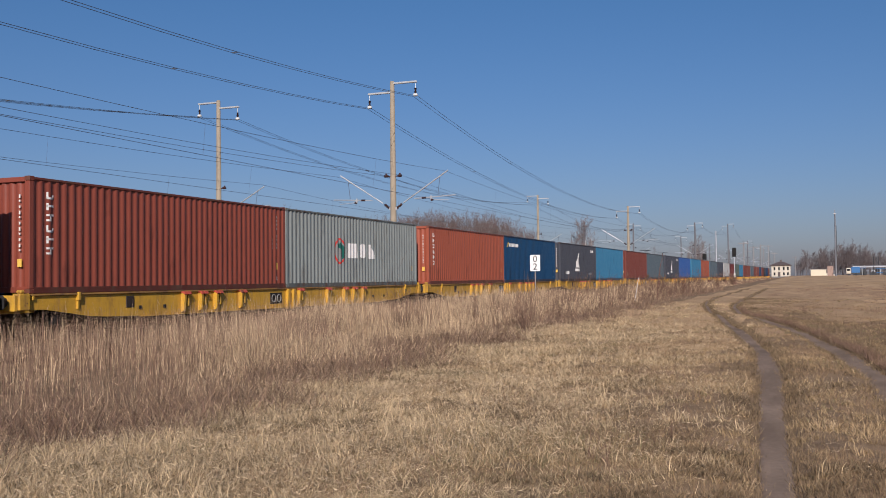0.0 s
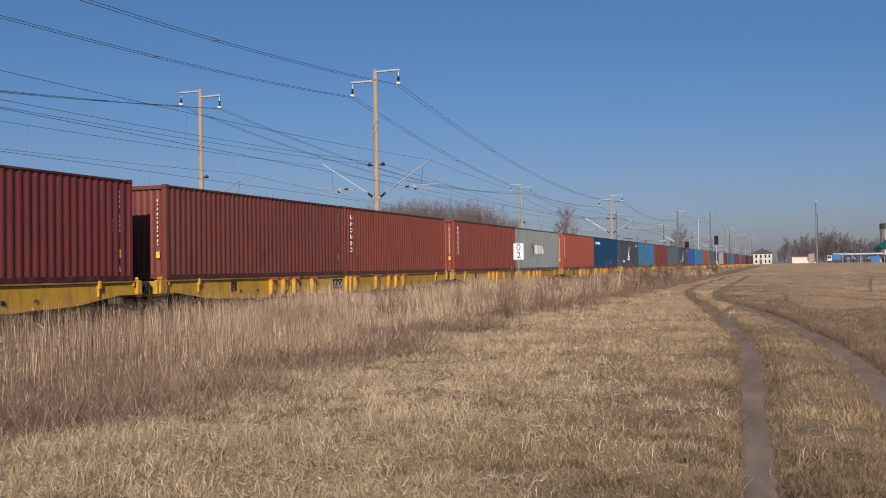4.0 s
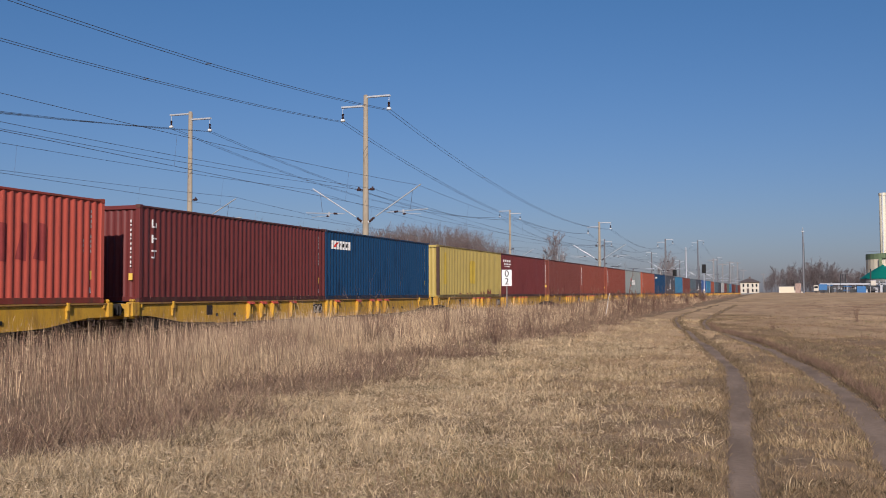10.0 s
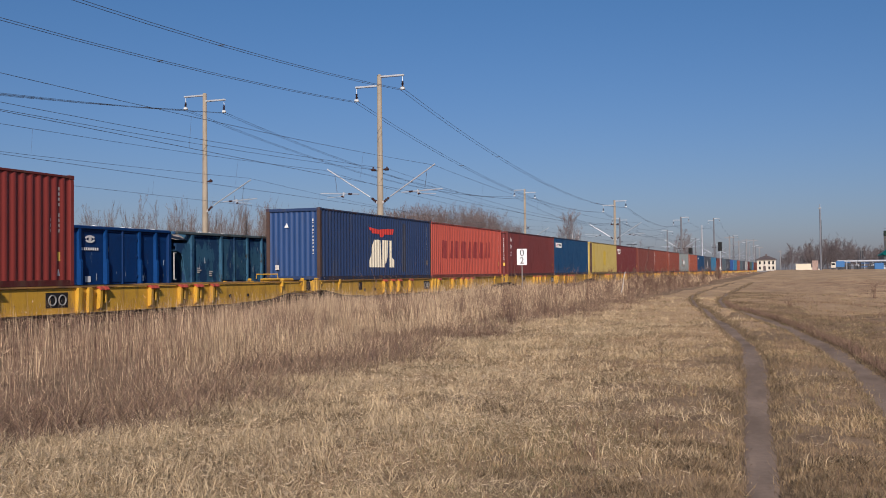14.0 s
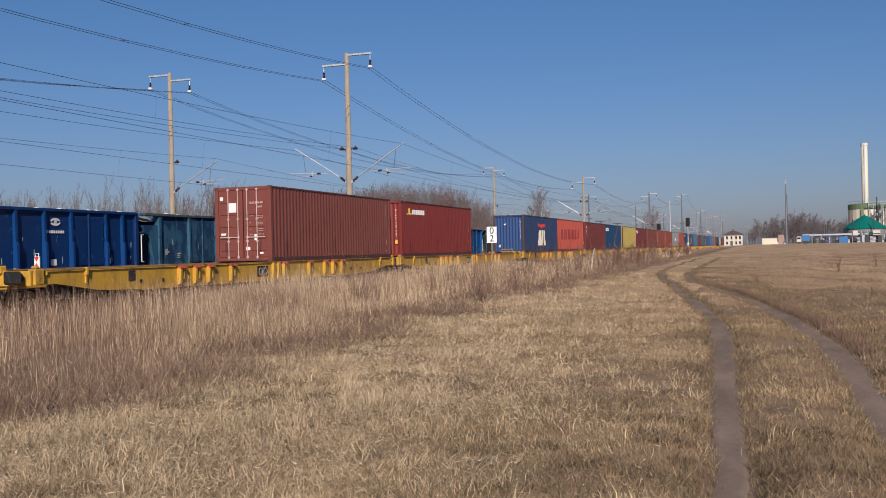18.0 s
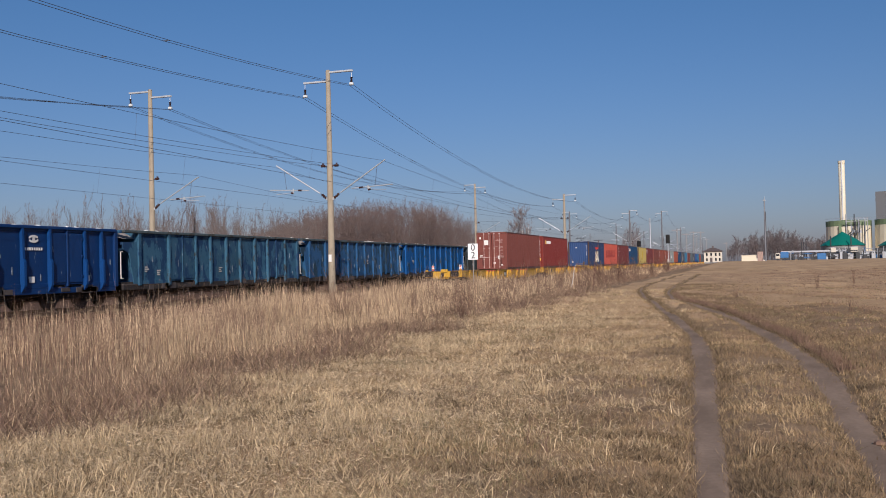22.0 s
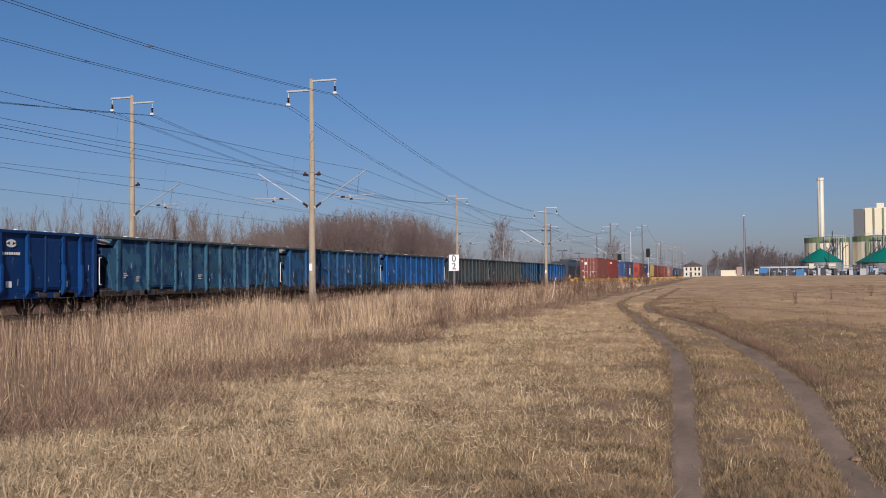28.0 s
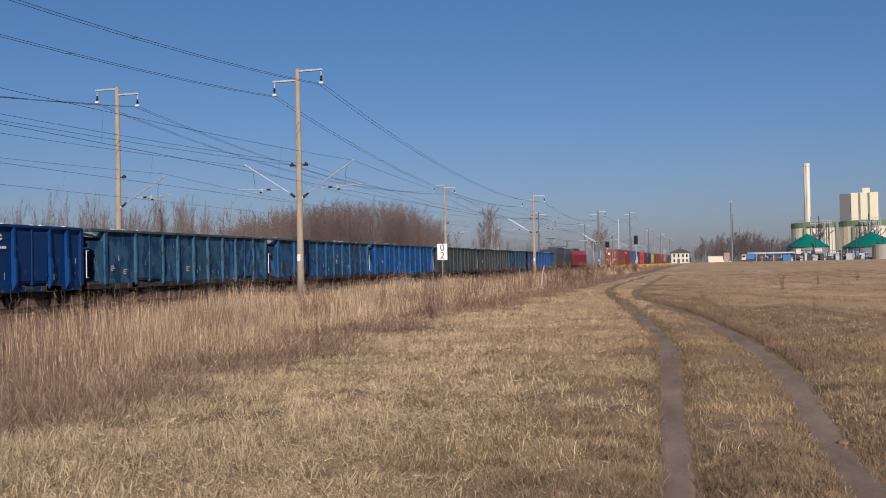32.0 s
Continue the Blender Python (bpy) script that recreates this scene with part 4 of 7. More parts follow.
        for i, y in enumerate(posts):
            if y in (-h, h) or (plat and i == 0):
                part("corner_post", Geo().box(x - 0.1, x + 0.09, y - 0.1, y + 0.1, z0 - 0.05, z1 - 0.04, 0.015), m, g)
            else:
                low = 0.19 if key == "fresh" else 0.13
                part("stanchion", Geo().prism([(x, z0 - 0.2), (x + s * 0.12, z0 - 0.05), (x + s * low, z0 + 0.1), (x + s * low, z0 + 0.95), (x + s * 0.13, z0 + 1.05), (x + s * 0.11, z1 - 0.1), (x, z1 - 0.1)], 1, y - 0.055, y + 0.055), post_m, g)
        if plat:
            part("platform_side", Geo().prism([(-h, z1 - 0.5), (-h + 1.0, z1 - 0.5), (-h + 1.0, z0), (-h + 0.75, z0), (-h + 0.45, z1 - 0.95), (-h, z1 - 0.8)], 0, x - 0.02, x + 0.02), m, g, "cut-away platform side")
            part("platform_step", Geo().box(x - 0.3, x + 0.04, -h, -h + 0.9, z0 - 0.02, z0 + 0.03), worn, g)
        part("top_rail", Geo().box(x - 0.10, x + 0.12, -h, h, z1 - 0.12, z1, 0.02), m if key == "fresh" else mat("gondola_rim", (0.075, 0.10, 0.105), 0.7, spread=0.4, scale=1.5, fine=9, dirt=(0.05, 0.045, 0.035), dirt_amount=0.4, dirt_scale=(3, 3, 3), soft=0.1), g)
        part("sole_bar", Geo().box(x - 0.12, x + 0.03, -h, h, z0 - 0.22, z0 - 0.002, 0.01), m if key == "fresh" else dark, g)
        for i in range(6):
            y = -h + 1.5 + i * 2.6 + r.uniform(-0.3, 0.3)
            part("step", Geo().line([(x + s * 0.05, y, z0 - 0.2), (x + s * 0.1, y, z0 - 0.55), (x + s * 0.1, y + 0.4, z0 - 0.55), (x + s * 0.05, y + 0.4, z0 - 0.2)], 0.018), dark, g)
        for i in range(9):
            y = -h + 1 + r.uniform(0, GL - 2.6)
            part("floor_flap", Geo().box(x + s * 0.02, x + s * 0.05, y, y + r.uniform(0.3, 0.9), z0 - 0.16 + r.uniform(-0.1, 0), z0 + r.uniform(-0.06, 0.08), 0.01), worn, g, "rusty flap and latch")
        for i in range(3):
            y, z = -h + 1 + r.uniform(0, GL - 2), z0 + r.uniform(0.25, 0.9)
            for k in range(3):
                part("marking", Geo().box(x + s * 0.019, x + s * 0.026, y, y + r.uniform(0.15, 0.34), z + 0.085 * k, z + 0.085 * k + 0.05), soft_white, g)
    for s in (-1, 1):
        y = s * h
        part("end_wall", Geo().box(-w + 0.05, w - 0.05, y - 0.02 + (plat if s < 0 else 0), y + 0.02 + (plat if s < 0 else 0), z0, z1 - 0.05, 0.004), m, g)
        part("end_rail", Geo().box(-w, w, y - 0.08, y + 0.08, z1 - 0.14, z1 - 0.01, 0.02).box(-w, w, y - 0.07, y + 0.07, z1 - 0.62, z1 - 0.5, 0.02), m, g)
        for x in (-0.5, 0.5):
            part("end_stanchion", Geo().box(x - 0.07, x + 0.07, y - 0.1, y + 0.1, z0, z1 - 0.1, 0.02), m, g)
        for x in (-0.875, 0.875):
            part("buffer", Geo().rod((x, y, 1.06), (x, y + s * 0.22, 1.06), 0.12, n=10).rod((x, y + s * 0.2, 1.06), (x, y + s * 0.25, 1.06), 0.22, n=14), dark, g)
        part("hand_rail", Geo().line([(w + 0.02, y, z0 + 0.25), (w + 0.02, y + s * 0.14, z0 + 0.25), (w + 0.02, y + s * 0.14, z0 + 1.35), (w + 0.02, y, z0 + 1.35)], 0.02), white, g, "white end hand rail")
    part("floor", Geo().box(-w + 0.05, w - 0.05, -h, h, z0 + 0.02, z0 + 0.1), dark, g)
    part("load", Geo().add(*heap(w - 0.1, h - 0.1, z1 - 0.35, r)), mat("loaded_rubble", (0.30, 0.27, 0.24), 0.95, spread=0.5, scale=3, fine=15, bump=0.8), g, "pale rubble load", True)
    for yb in (-h + 2.2, h - 2.2):
        bg = part("bogie", Geo().box(0.85, 1.05, -1.25, 1.25, 0.42, 0.72, 0.03).box(-1.05, -0.85, -1.25, 1.25, 0.42, 0.72, 0.03).box(-0.95, 0.95, -0.2, 0.2, 0.45, 0.78, 0.02), dark, g, at=pose(0, yb, 0))
        for a in (-0.9, 0.9):
            q = Geo().rod((-0.8, a, 0.46), (0.8, a, 0.46), 0.08)
            for s in (-1, 1):
                q.rod((s * 0.69, a, 0.46), (s * 0.8, a, 0.46), 0.46, n=20)
            part("wheelset", q, wheel_m, bg)
            for s in (-1, 1):
                part("axle_box", Geo().box(s * 1.02 - 0.1, s * 1.02 + 0.1, a - 0.17, a + 0.17, 0.32, 0.62, 0.03), dark, bg)
    # dark bars and blocks added below the floor to fill in the underside's shade
    for s in (-1, 1):
        part("truss", Geo().box(s * 1.05 - 0.06, s * 1.05 + 0.06, -3.9, 3.9, 0.62, 0.74, 0.02).line([(s * 1.05, -5.0, z0 - 0.2), (s * 1.05, -2.6, 0.5), (s * 1.05, 2.6, 0.5), (s * 1.05, 5.0, z0 - 0.2)], 0.05), dark, g)
        for y in (-3.1, -1.2, 0.9, 2.7):
            part("floor_hopper", Geo().prism([(-1.15, z0 - 0.2), (1.15, z0 - 0.2), (0.8, 0.42), (-0.8, 0.42)], 1, y - 0.94, y + 0.94), dark, g) if s == 1 else None
    part("brake_gear", Geo().box(-0.3, 0.3, -2.2, 2.0, 0.55, 0.85, 0.03).rod((0.5, -1.4, 0.6), (0.5, -0.4, 0.6), 0.18, n=12), dark, g)
    if emblem:
        e0 = 11.3 - h + 0.02      # middle of the panel beside the door
        arc = [(0.26 * math.cos(q), 0.13 * math.sin(q)) for q in np.linspace(0.35, math.pi - 0.1, 9)]
        crescent = [(u, 2.66 + v) for u, v in arc] + [(u * 0.78, 2.66 + v * 0.45 - 0.01) for u, v in reversed(arc)]
        for pts in (crescent, [(-u, 5.30 - v) for u, v in crescent], [(-0.07, 2.6), (0.0, 2.56), (0.08, 2.63), (0.07, 2.71), (0.0, 2.74), (-0.06, 2.69)]):
            part("emblem", Geo().prism([(e0 + a, b) for a, b in pts], 0, w + 0.02, w + 0.028), white, g, "white curved emblem")
        for i in range(8):
            part("marking", Geo().box(w + 0.02, w + 0.026, e0 - 0.46 + i * 0.118, e0 - 0.38 + i * 0.118, 2.24, 2.34), white, g)
        for z, n_ in ((1.35, 4), (1.2, 7), (1.05, 7), (0.92, 3)):
            for i in range(n_):
                part("marking", Geo().box(w + 0.02, w + 0.026, e0 - 4.2 + i * 0.11, e0 - 4.13 + i * 0.11, z, z + 0.09), white, g)
        for y in (1.9, 4.95):
            part("marking", Geo().box(w + 0.02, w + 0.026, h - y, h - y + 0.3, 1.08, 1.3), white, g)
    for i in range(6):
        y, z = r.uniform(-h + 1, h), z1
        q = r.uniform(0.08, 0.2)
        part("scrap", Geo().add([(w - 0.3, y, z), (w + 0.05, y + 0.1, z), (w - 0.1, y + q, z + 0.02), (w - 0.15, y + q * 0.5, z + 0.02 + q * 0.15)], [(0, 1, 2), (0, 1, 3), (1, 2, 3), (0, 3, 2)]), white, g, "pale scrap on the rim")
    return g


def heap(w, h, z, r):
    nx, ny = 9, 48
    v = [(-w + 2 * w * i / (nx - 1), -h + 2 * h * j / (ny - 1), z + (0.0 if i in (0, nx - 1) else 0.25 * r.random() + 0.12 * math.sin(j * 0.7))) for j in range(ny) for i in range(nx)]
    return v, [(j * nx + i, j * nx + i + 1, (j + 1) * nx + i + 1, (j + 1) * nx + i) for j in range(ny - 1) for i in range(nx - 1)]


ROW = [("fresh", "fresh deep-blue open wagon with a white emblem"), ("teal", "weathered teal open wagon with peeling paint"), ("mid", "worn blue open freight wagon with rubble"),
       ("bright", "bright blue open freight wagon with rubble"), ("grimy", "grimy grey-green open freight wagon"), ("grimy", "grimy grey-green open freight wagon"), ("worn", "worn blue open freight wagon with rubble"), ("bright", "bright blue open freight wagon with rubble")]
for i, (key, label) in enumerate([("mid", "worn blue open freight wagon with rubble")] + ROW):
    y = 33.75 + GP * (i - 1) - GP / 2
    gondola(key, label, i, key == "fresh").matrix_basis = pose(TRACK_2, y, RAIL)

# ---- the locomotive at the head of the open wagons ----
def locomotive(y, colour, label):
    red = paint("locomotive_%.3f" % colour[0], colour, 0.2)
    dk = mat("locomotive_grey", (0.05, 0.055, 0.06), 0.6)
    g = thing("locomotive", label, "locomotive", pose(TRACK_2, y, RAIL))
    part("body", Geo().prism([(-1.45, 1.1), (1.45, 1.1), (1.45, 3.0), (1.15, 3.75), (-1.15, 3.75), (-1.45, 3.0)], 1, -7.2, 9), red, g)
    part("cab", Geo().prism([(-1.45, 1.1), (1.45, 1.1), (1.45, 3.0), (1.15, 3.7), (-1.15, 3.7), (-1.45, 3.0)], 1, -9, -7.21), red, g)
    part("windscreen", Geo().box(-1.0, 1.0, -9.03, -8.99, 2.3, 3.1, 0.01), black, g)
    part("underframe", Geo().box(-1.3, 1.3, -8.8, 8.8, 0.3, 1.08, 0.05), black, g)
    part("roof_box", Geo().box(-0.8, 0.8, -3.5, 4, 3.75, 4.1, 0.05), dk, g)
    for yy, up in ((-6.0, 1.0), (5.5, 0.35)):
        part("pantograph", Geo().line([(-0.6, yy, 3.75), (0, yy + 1.4, 3.75 + 0.8 * up), (-0.1, yy, 3.75 + 1.7 * up)], 0.04).line([(-0.85, yy, 3.75 + 1.7 * up), (0.85, yy, 3.75 + 1.7 * up)], 0.05), dk, g)
    return g


locomotive(179.6, (0.36, 0.025, 0.035), "red electric locomotive with a folded pantograph")
locomotive(161.3, (0.045, 0.05, 0.052), "dark grey electric locomotive with raised pantograph")

# ---- masts and wires ----
concrete = mat("mast_concrete", (0.32, 0.27, 0.195), 0.9, spread=0.22, scale=1.2, fine=25, bump=0.35, dirt=(0.22, 0.18, 0.13), dirt_amount=0.35, dirt_scale=(3, 3, 0.6))
steel_grey = mat("mast_steel_grey", (0.13, 0.125, 0.125), 0.75, spread=0.2, scale=1.2)
insul = mat("brown_insulator", (0.05, 0.025, 0.02), 0.25)
tube = mat("grey_tube", (0.55, 0.56, 0.55), 0.4, 0.4, spread=0.15)
wire_m = mat("wire", (0.085, 0.09, 0.105), 0.6, 0.3)
glass_white = mat("pale_insulator", (0.62, 0.64, 0.62), 0.3)


def mast(x, y, top, arms, reach=3.2, r0=0.20, arm_z=5.55, tip_z=7.55, lean=0.0, lower=True, flip=False, label="tall tapered concrete catenary mast with two cross arms"):
    """A spun concrete mast with two arms for the feeder wires and slanted tubes for the catenary. arms: sides with a slanted tube."""
    g = thing("catenary_mast", label, "mast", pose(x, y, 0, 0, lean), group="masts along the railway")
    base = float(ground_z(x, y)) - 0.2
    body = concrete if y < 185 else steel_grey
    part("pole", Geo().lathe([(r0 + 0.02, base), (r0, base + 1), (r0 * 0.62, top)], 14), body, g, smooth=True)
    part("cap", Geo().rod((0, 0, top), (0, 0, top + 0.06), r0 * 0.66, r0 * 0.5, 12), body, g)
    for s, z in ((-1, top - (0.12 if flip else 0.62)), (1, top - (0.5 if flip else 0.12))):
        part("cross_arm", Geo().box(min(0, s * 1.5), max(0, s * 1.5), -0.08, -0.03, z, z + 0.1, 0.01).box(min(0, s * 1.5), max(0, s * 1.5), 0.03, 0.08, z, z + 0.1, 0.01), tube, g, "light steel cross arm")
        ins = part("insulator", Geo().lathe([(0.03, z - 0.3), (0.085, z - 0.34), (0.03, z - 0.38), (0.085, z - 0.42), (0.03, z - 0.46), (0.085, z - 0.50), (0.03, z - 0.54), (0.085, z - 0.58), (0.03, z - 0.62)], 10, (s * 1.42, 0)), insul, g, "hanging brown insulator string")
        part("hanger", Geo().rod((s * 1.42, 0, z), (s * 1.42, 0, z - 0.32), 0.015), tube, ins)
        part("clamp", Geo().box(s * 1.42 - 0.12, s * 1.42 + 0.12, -0.1, 0.1, z - 0.78, z - 0.62, 0.04), glass_white, ins, "pale wire clamp")
    for s in arms:
        part("slanted_tube", Geo().rod((s * 0.62, 0, arm_z + 0.40), (s * (reach + 0.12), 0, tip_z + 0.1), 0.035), tube, g, "bright slanted bracket tube")
        b = part("bracket_insulator", Geo().lathe([(0.04, 0), (0.09, 0.08), (0.045, 0.14), (0.09, 0.2), (0.045, 0.26), (0.09, 0.32), (0.04, 0.4)], 10), insul, g, at=pose(s * 0.22, 0, arm_z + 0.1, 0, s * 52, 0))
        part("bracket", Geo().box(min(0, s * 0.24), max(0, s * 0.24), -0.06, 0.06, arm_z, arm_z + 0.16, 0.02), tube, g)
        part("registration_insulator", Geo().rod((s * 1.75, 0, arm_z + 0.62), (s * 1.98, 0, arm_z + 0.63), 0.055, n=8).rod((s * 2.28, 0, arm_z + 0.48), (s * 2.42, 0, arm_z + 0.5), 0.05, n=8), insul, g)
        part("stay_wire", Geo().line([(s * (reach - 0.5), 0, arm_z + 0.74), (s * (reach - 0.35), 0, tip_z - 0.1)], 0.012, 4), wire_m, g)
        part("drop_bracket", Geo().box(s * (reach - 0.92) - 0.04, s * (reach - 0.92) + 0.04, -0.03, 0.03, arm_z + 0.48, arm_z + 0.74, 0.01), tube, g)
        part("registration_tube", Geo().line([(s * 1.3, 0, arm_z + 0.6), (s * (reach + 0.55), 0.0, arm_z + 0.72)], 0.028), tube, g)
        part("steady_arm", Geo().line([(s * (reach - 0.9), 0.0, arm_z + 0.62), (s * (reach - 0.7), 0.0, arm_z + 0.5), (s * (reach + 0.15), 0, arm_z + 0.45)], 0.016), tube, g)
    if lower:
        for s in (arms if len(arms) > 1 else (1,)):
            part("side_insulator", Geo().rod((s * 0.14, 0, arm_z + 1.9), (s * 0.3, 0, arm_z + 1.93), 0.03, n=6).rod((s * 0.3, 0, arm_z + 1.93), (s * 0.52, 0, arm_z + 1.93), 0.075, n=8).rod((s * 0.42, 0, arm_z + 1.93), (s * 0.42, 0, arm_z + 2.08), 0.05, n=8), insul, g)
    part("mast_plate", Geo().box(-0.09, 0.09, -r0 - 0.02, -r0 + 0.02, 2.1, 2.5), white, g)
    return g


ROW_A, ROW_B = -22.4, -35.4
MASTS_A = [(-22, 12.7), (50.1, 12.79), (121.8, 10.45), (191, 11.85), (262, 15.1), (333, 13), (405, 13), (480, 13)]
MASTS_B = [(-22, 10.5), (52.2, 13.05), (126.7, 12.75), (198, 12.4), (270, 12.6), (342, 12.6), (420, 12.6)]
for y, top in MASTS_A:
    mast(ROW_A, y, top, (-1, 1), label="tall tapered concrete catenary mast with two cross arms" if y < 185 else "far grey steel catenary mast with two cross arms")
for y, top in MASTS_B:
    mast(ROW_B, y, top, (1,), tip_z=7.4, arm_z=5.6, flip=True)


def sag(p, q, drop, n=16):
    p, q = Vector(p), Vector(q)
    return [p.lerp(q, i / n) - Vector((0, 0, 4 * drop * (i / n) * (1 - i / n))) for i in range(n + 1)]


for row, masts, dzs in ((ROW_A, MASTS_A, (1.40, 0.90)), (ROW_B, MASTS_B, (0.90, 1.28))):
    for s, dz in zip((-1, 1), dzs):
        w = thing("feeder_line", "pair of dark feeder wires slung from mast to mast", "overhead wire")
        for (ya, ta), (yb, tb) in zip(masts, masts[1:]):
            drop = 1.82 if row == ROW_A and s > 0 and ya < 0 else 1.65
            for o in (-0.13, 0.13):
                part("wire", Geo().line(sag((row + s * 1.42 + o, ya, ta - dz), (row + s * 1.42 + o, yb, tb - dz), drop), 0.010, 6), wire_m, w)
            for q in (0.25, 0.75):
                p = Vector((row + s * 1.42, ya, ta - dz)).lerp(Vector((row + s * 1.42, yb, tb - dz)), q) - Vector((0, 0, 4 * drop * q * (1 - q)))
                part("spacer", Geo().box(p.x - 0.14, p.x + 0.14, p.y - 0.02, p.y + 0.02, p.z - 0.015, p.z + 0.015), wire_m, w)
for x, masts in ((TRACK, MASTS_A), (TRACK_2, MASTS_A), (TRACK_3 + 6.4, MASTS_B)):
    w = thing("catenary", "catenary of a messenger wire, droppers and contact wire", "overhead wire")
    for i, ((ya, _), (yb, _)) in enumerate(zip(masts, masts[1:])):
        top = sag((x, ya, 7.6), (x, yb, 7.6), 0.75)
        part("messenger_wire", Geo().line(top, 0.008), wire_m, w)
        zig = 0.25 * (-1) ** i
        lo = sag((x + zig, ya, 5.95), (x - zig, yb, 5.95), 0.05)
        part("contact_wire", Geo().line(lo, 0.008), wire_m, w)
        for j in range(2, 16, 3):
            part("dropper", Geo().line([top[j], lo[j]], 0.004, 4), wire_m, w)

for s in (-0.5, 0.5):
    w = thing("return_line", "single return wire along the masts", "overhead wire")
    for (ya, _), (yb, _) in zip(MASTS_A, MASTS_A[1:]):
        part("wire", Geo().line(sag((ROW_A + s, ya, 7.5), (ROW_A + s, yb, 7.5), 0.8), 0.008), wire_m, w)

# ---- the kilometre sign ----
def kilometre_sign():
    g = thing("kilometre_sign", "white kilometre board with black digits on a thin grey post", "sign", pose(-14.5, 51.2, 0, 0, 0, 14))
    z0 = 1.65 + 53.2 * math.tan(radians(0.87)) - 0.44
    gz = float(ground_z(-14.5, 51.2))
    part("post", Geo().rod((0, 0.03, gz - 0.2), (0, 0.03, z0 + 0.75), 0.032), mat("post_grey", (0.26, 0.23, 0.21), 0.7, spread=0.3, scale=6), g, "thin grey post")
    board = part("board", Geo().box(-0.27, 0.27, -0.02, 0.0, z0, z0 + 0.88, 0.006), mat("sign_white", (0.78, 0.77, 0.74), 0.5, spread=0.06), g)
    for ch, z in (("0", z0 + 0.48), ("2", z0 + 0.06)):
        cu = bpy.data.curves.new("digit", "FONT")
        cu.body, cu.size, cu.align_x, cu.extrude = ch, 0.50, "CENTER", 0.003
        tmp = bpy.data.objects.new("digit", cu)
        me = bpy.data.meshes.new_from_object(tmp)
        bpy.data.objects.remove(tmp)
        me.materials.clear()
        me.materials.append(black)
        part("digit", me, None, board, "black digit", at=pose(0, -0.025, z + 0.02, 90, 0, 0))
    return g


kilometre_sign()

# ---- grass ----
def blades(x, y, length, width, lean, bend, name, material, label, category="grass", z_off=-0.02, curl=0.4):
    """Many narrow curved blades on the ground as one mesh."""
    n = len(x)
    z = ground_z(x, y) + z_off
    a = rng.uniform(0, 2 * np.pi, n)
    face = rng.uniform(0, np.pi, n)
    base = np.stack([x, y, z], 1)
    dirv = np.stack([np.cos(a), np.sin(a), 0 * a], 1)
    side = np.stack([np.cos(face), np.sin(face), 0 * a], 1) * width[:, None] * 0.5
    up = np.array([0, 0, 1.0])
    mid = base + up * (length * 0.55 * np.cos(lean))[:, None] + dirv * (length * 0.55 * np.sin(lean))[:, None]
    l2 = np.minimum(lean + bend, 1.75)
    c = a + curl * rng.normal(0, 1, n)
    dir2 = np.stack([np.cos(c), np.sin(c), 0 * a], 1)
    tip = mid + up * (length * 0.45 * np.cos(l2))[:, None] + dir2 * (length * 0.45 * np.sin(l2))[:, None]
    tip[:, 2] = np.maximum(tip[:, 2], z + 0.015)
    v = np.stack([base - side, base + side, mid - side * 0.75, mid + side * 0.75, tip], 1).reshape(-1, 3)
    k = (np.arange(n) * 5)[:, None]
    t = np.concatenate([k + np.array([0, 1, 3]), k + np.array([0, 3, 2]), k + np.array([2, 3, 4])], 0)
    return tagged(new(name, fast_mesh(name, v, t, material)), label, category, kind="stuff")


def scatter(x0, x1, y0, y1, density):
    n = int((x1 - x0) * (y1 - y0) * density)
    return rng.uniform(x0, x1, n), rng.uniform(y0, y1, n)


def patchy(x, y, s, seed=0.0):
    """Smooth random patches between 0 and 1 over the land, about 3 s across."""
    r = np.random.default_rng(int(seed * 100) + 11)
    table = r.random((97, 89))
    total, weight = 0.0, 0.0
    for f, w in ((1.0, 0.65), (2.3, 0.35)):
        u, v = np.asarray(x) / (2.2 * s) * f + 500.0, np.asarray(y) / (2.2 * s) * f + 500.0
        i, j = np.floor(u).astype(int), np.floor(v).astype(int)
        p, q = u - i, v - j
        p, q = p * p * (3 - 2 * p), q * q * (3 - 2 * q)
        g = [[table[(i + di) % 97, (j + dj) % 89] for dj in (0, 1)] for di in (0, 1)]
        total = total + w * ((g[0][0] * (1 - p) + g[1][0] * p) * (1 - q) + (g[0][1] * (1 - p) + g[1][1] * p) * q)
        weight += w
    return np.clip(0.5 + 1.25 * (total / weight - 0.5), 0, 1)


def off_ruts(x, y, d=0.24):
    return ((np.abs(x - rut_x(LEFT_RUT, y)) > d) & (np.abs(x - rut_x(RIGHT_RUT, y)) > d)) | (np.asarray(y) > 64)


def tall_edge(y):
    return np.interp(y, [0, 9, 12, 16, 22, 30, 40, 55, 75, 120, 330], [-7.2, -6.8, -6.6, -7.1, -8.0, -8.4, -8.2, -9.2, -10.0, -10.8, -12.0]) + 0.5 * np.sin(y * 0.8) + 0.3 * np.sin(y * 2.3)


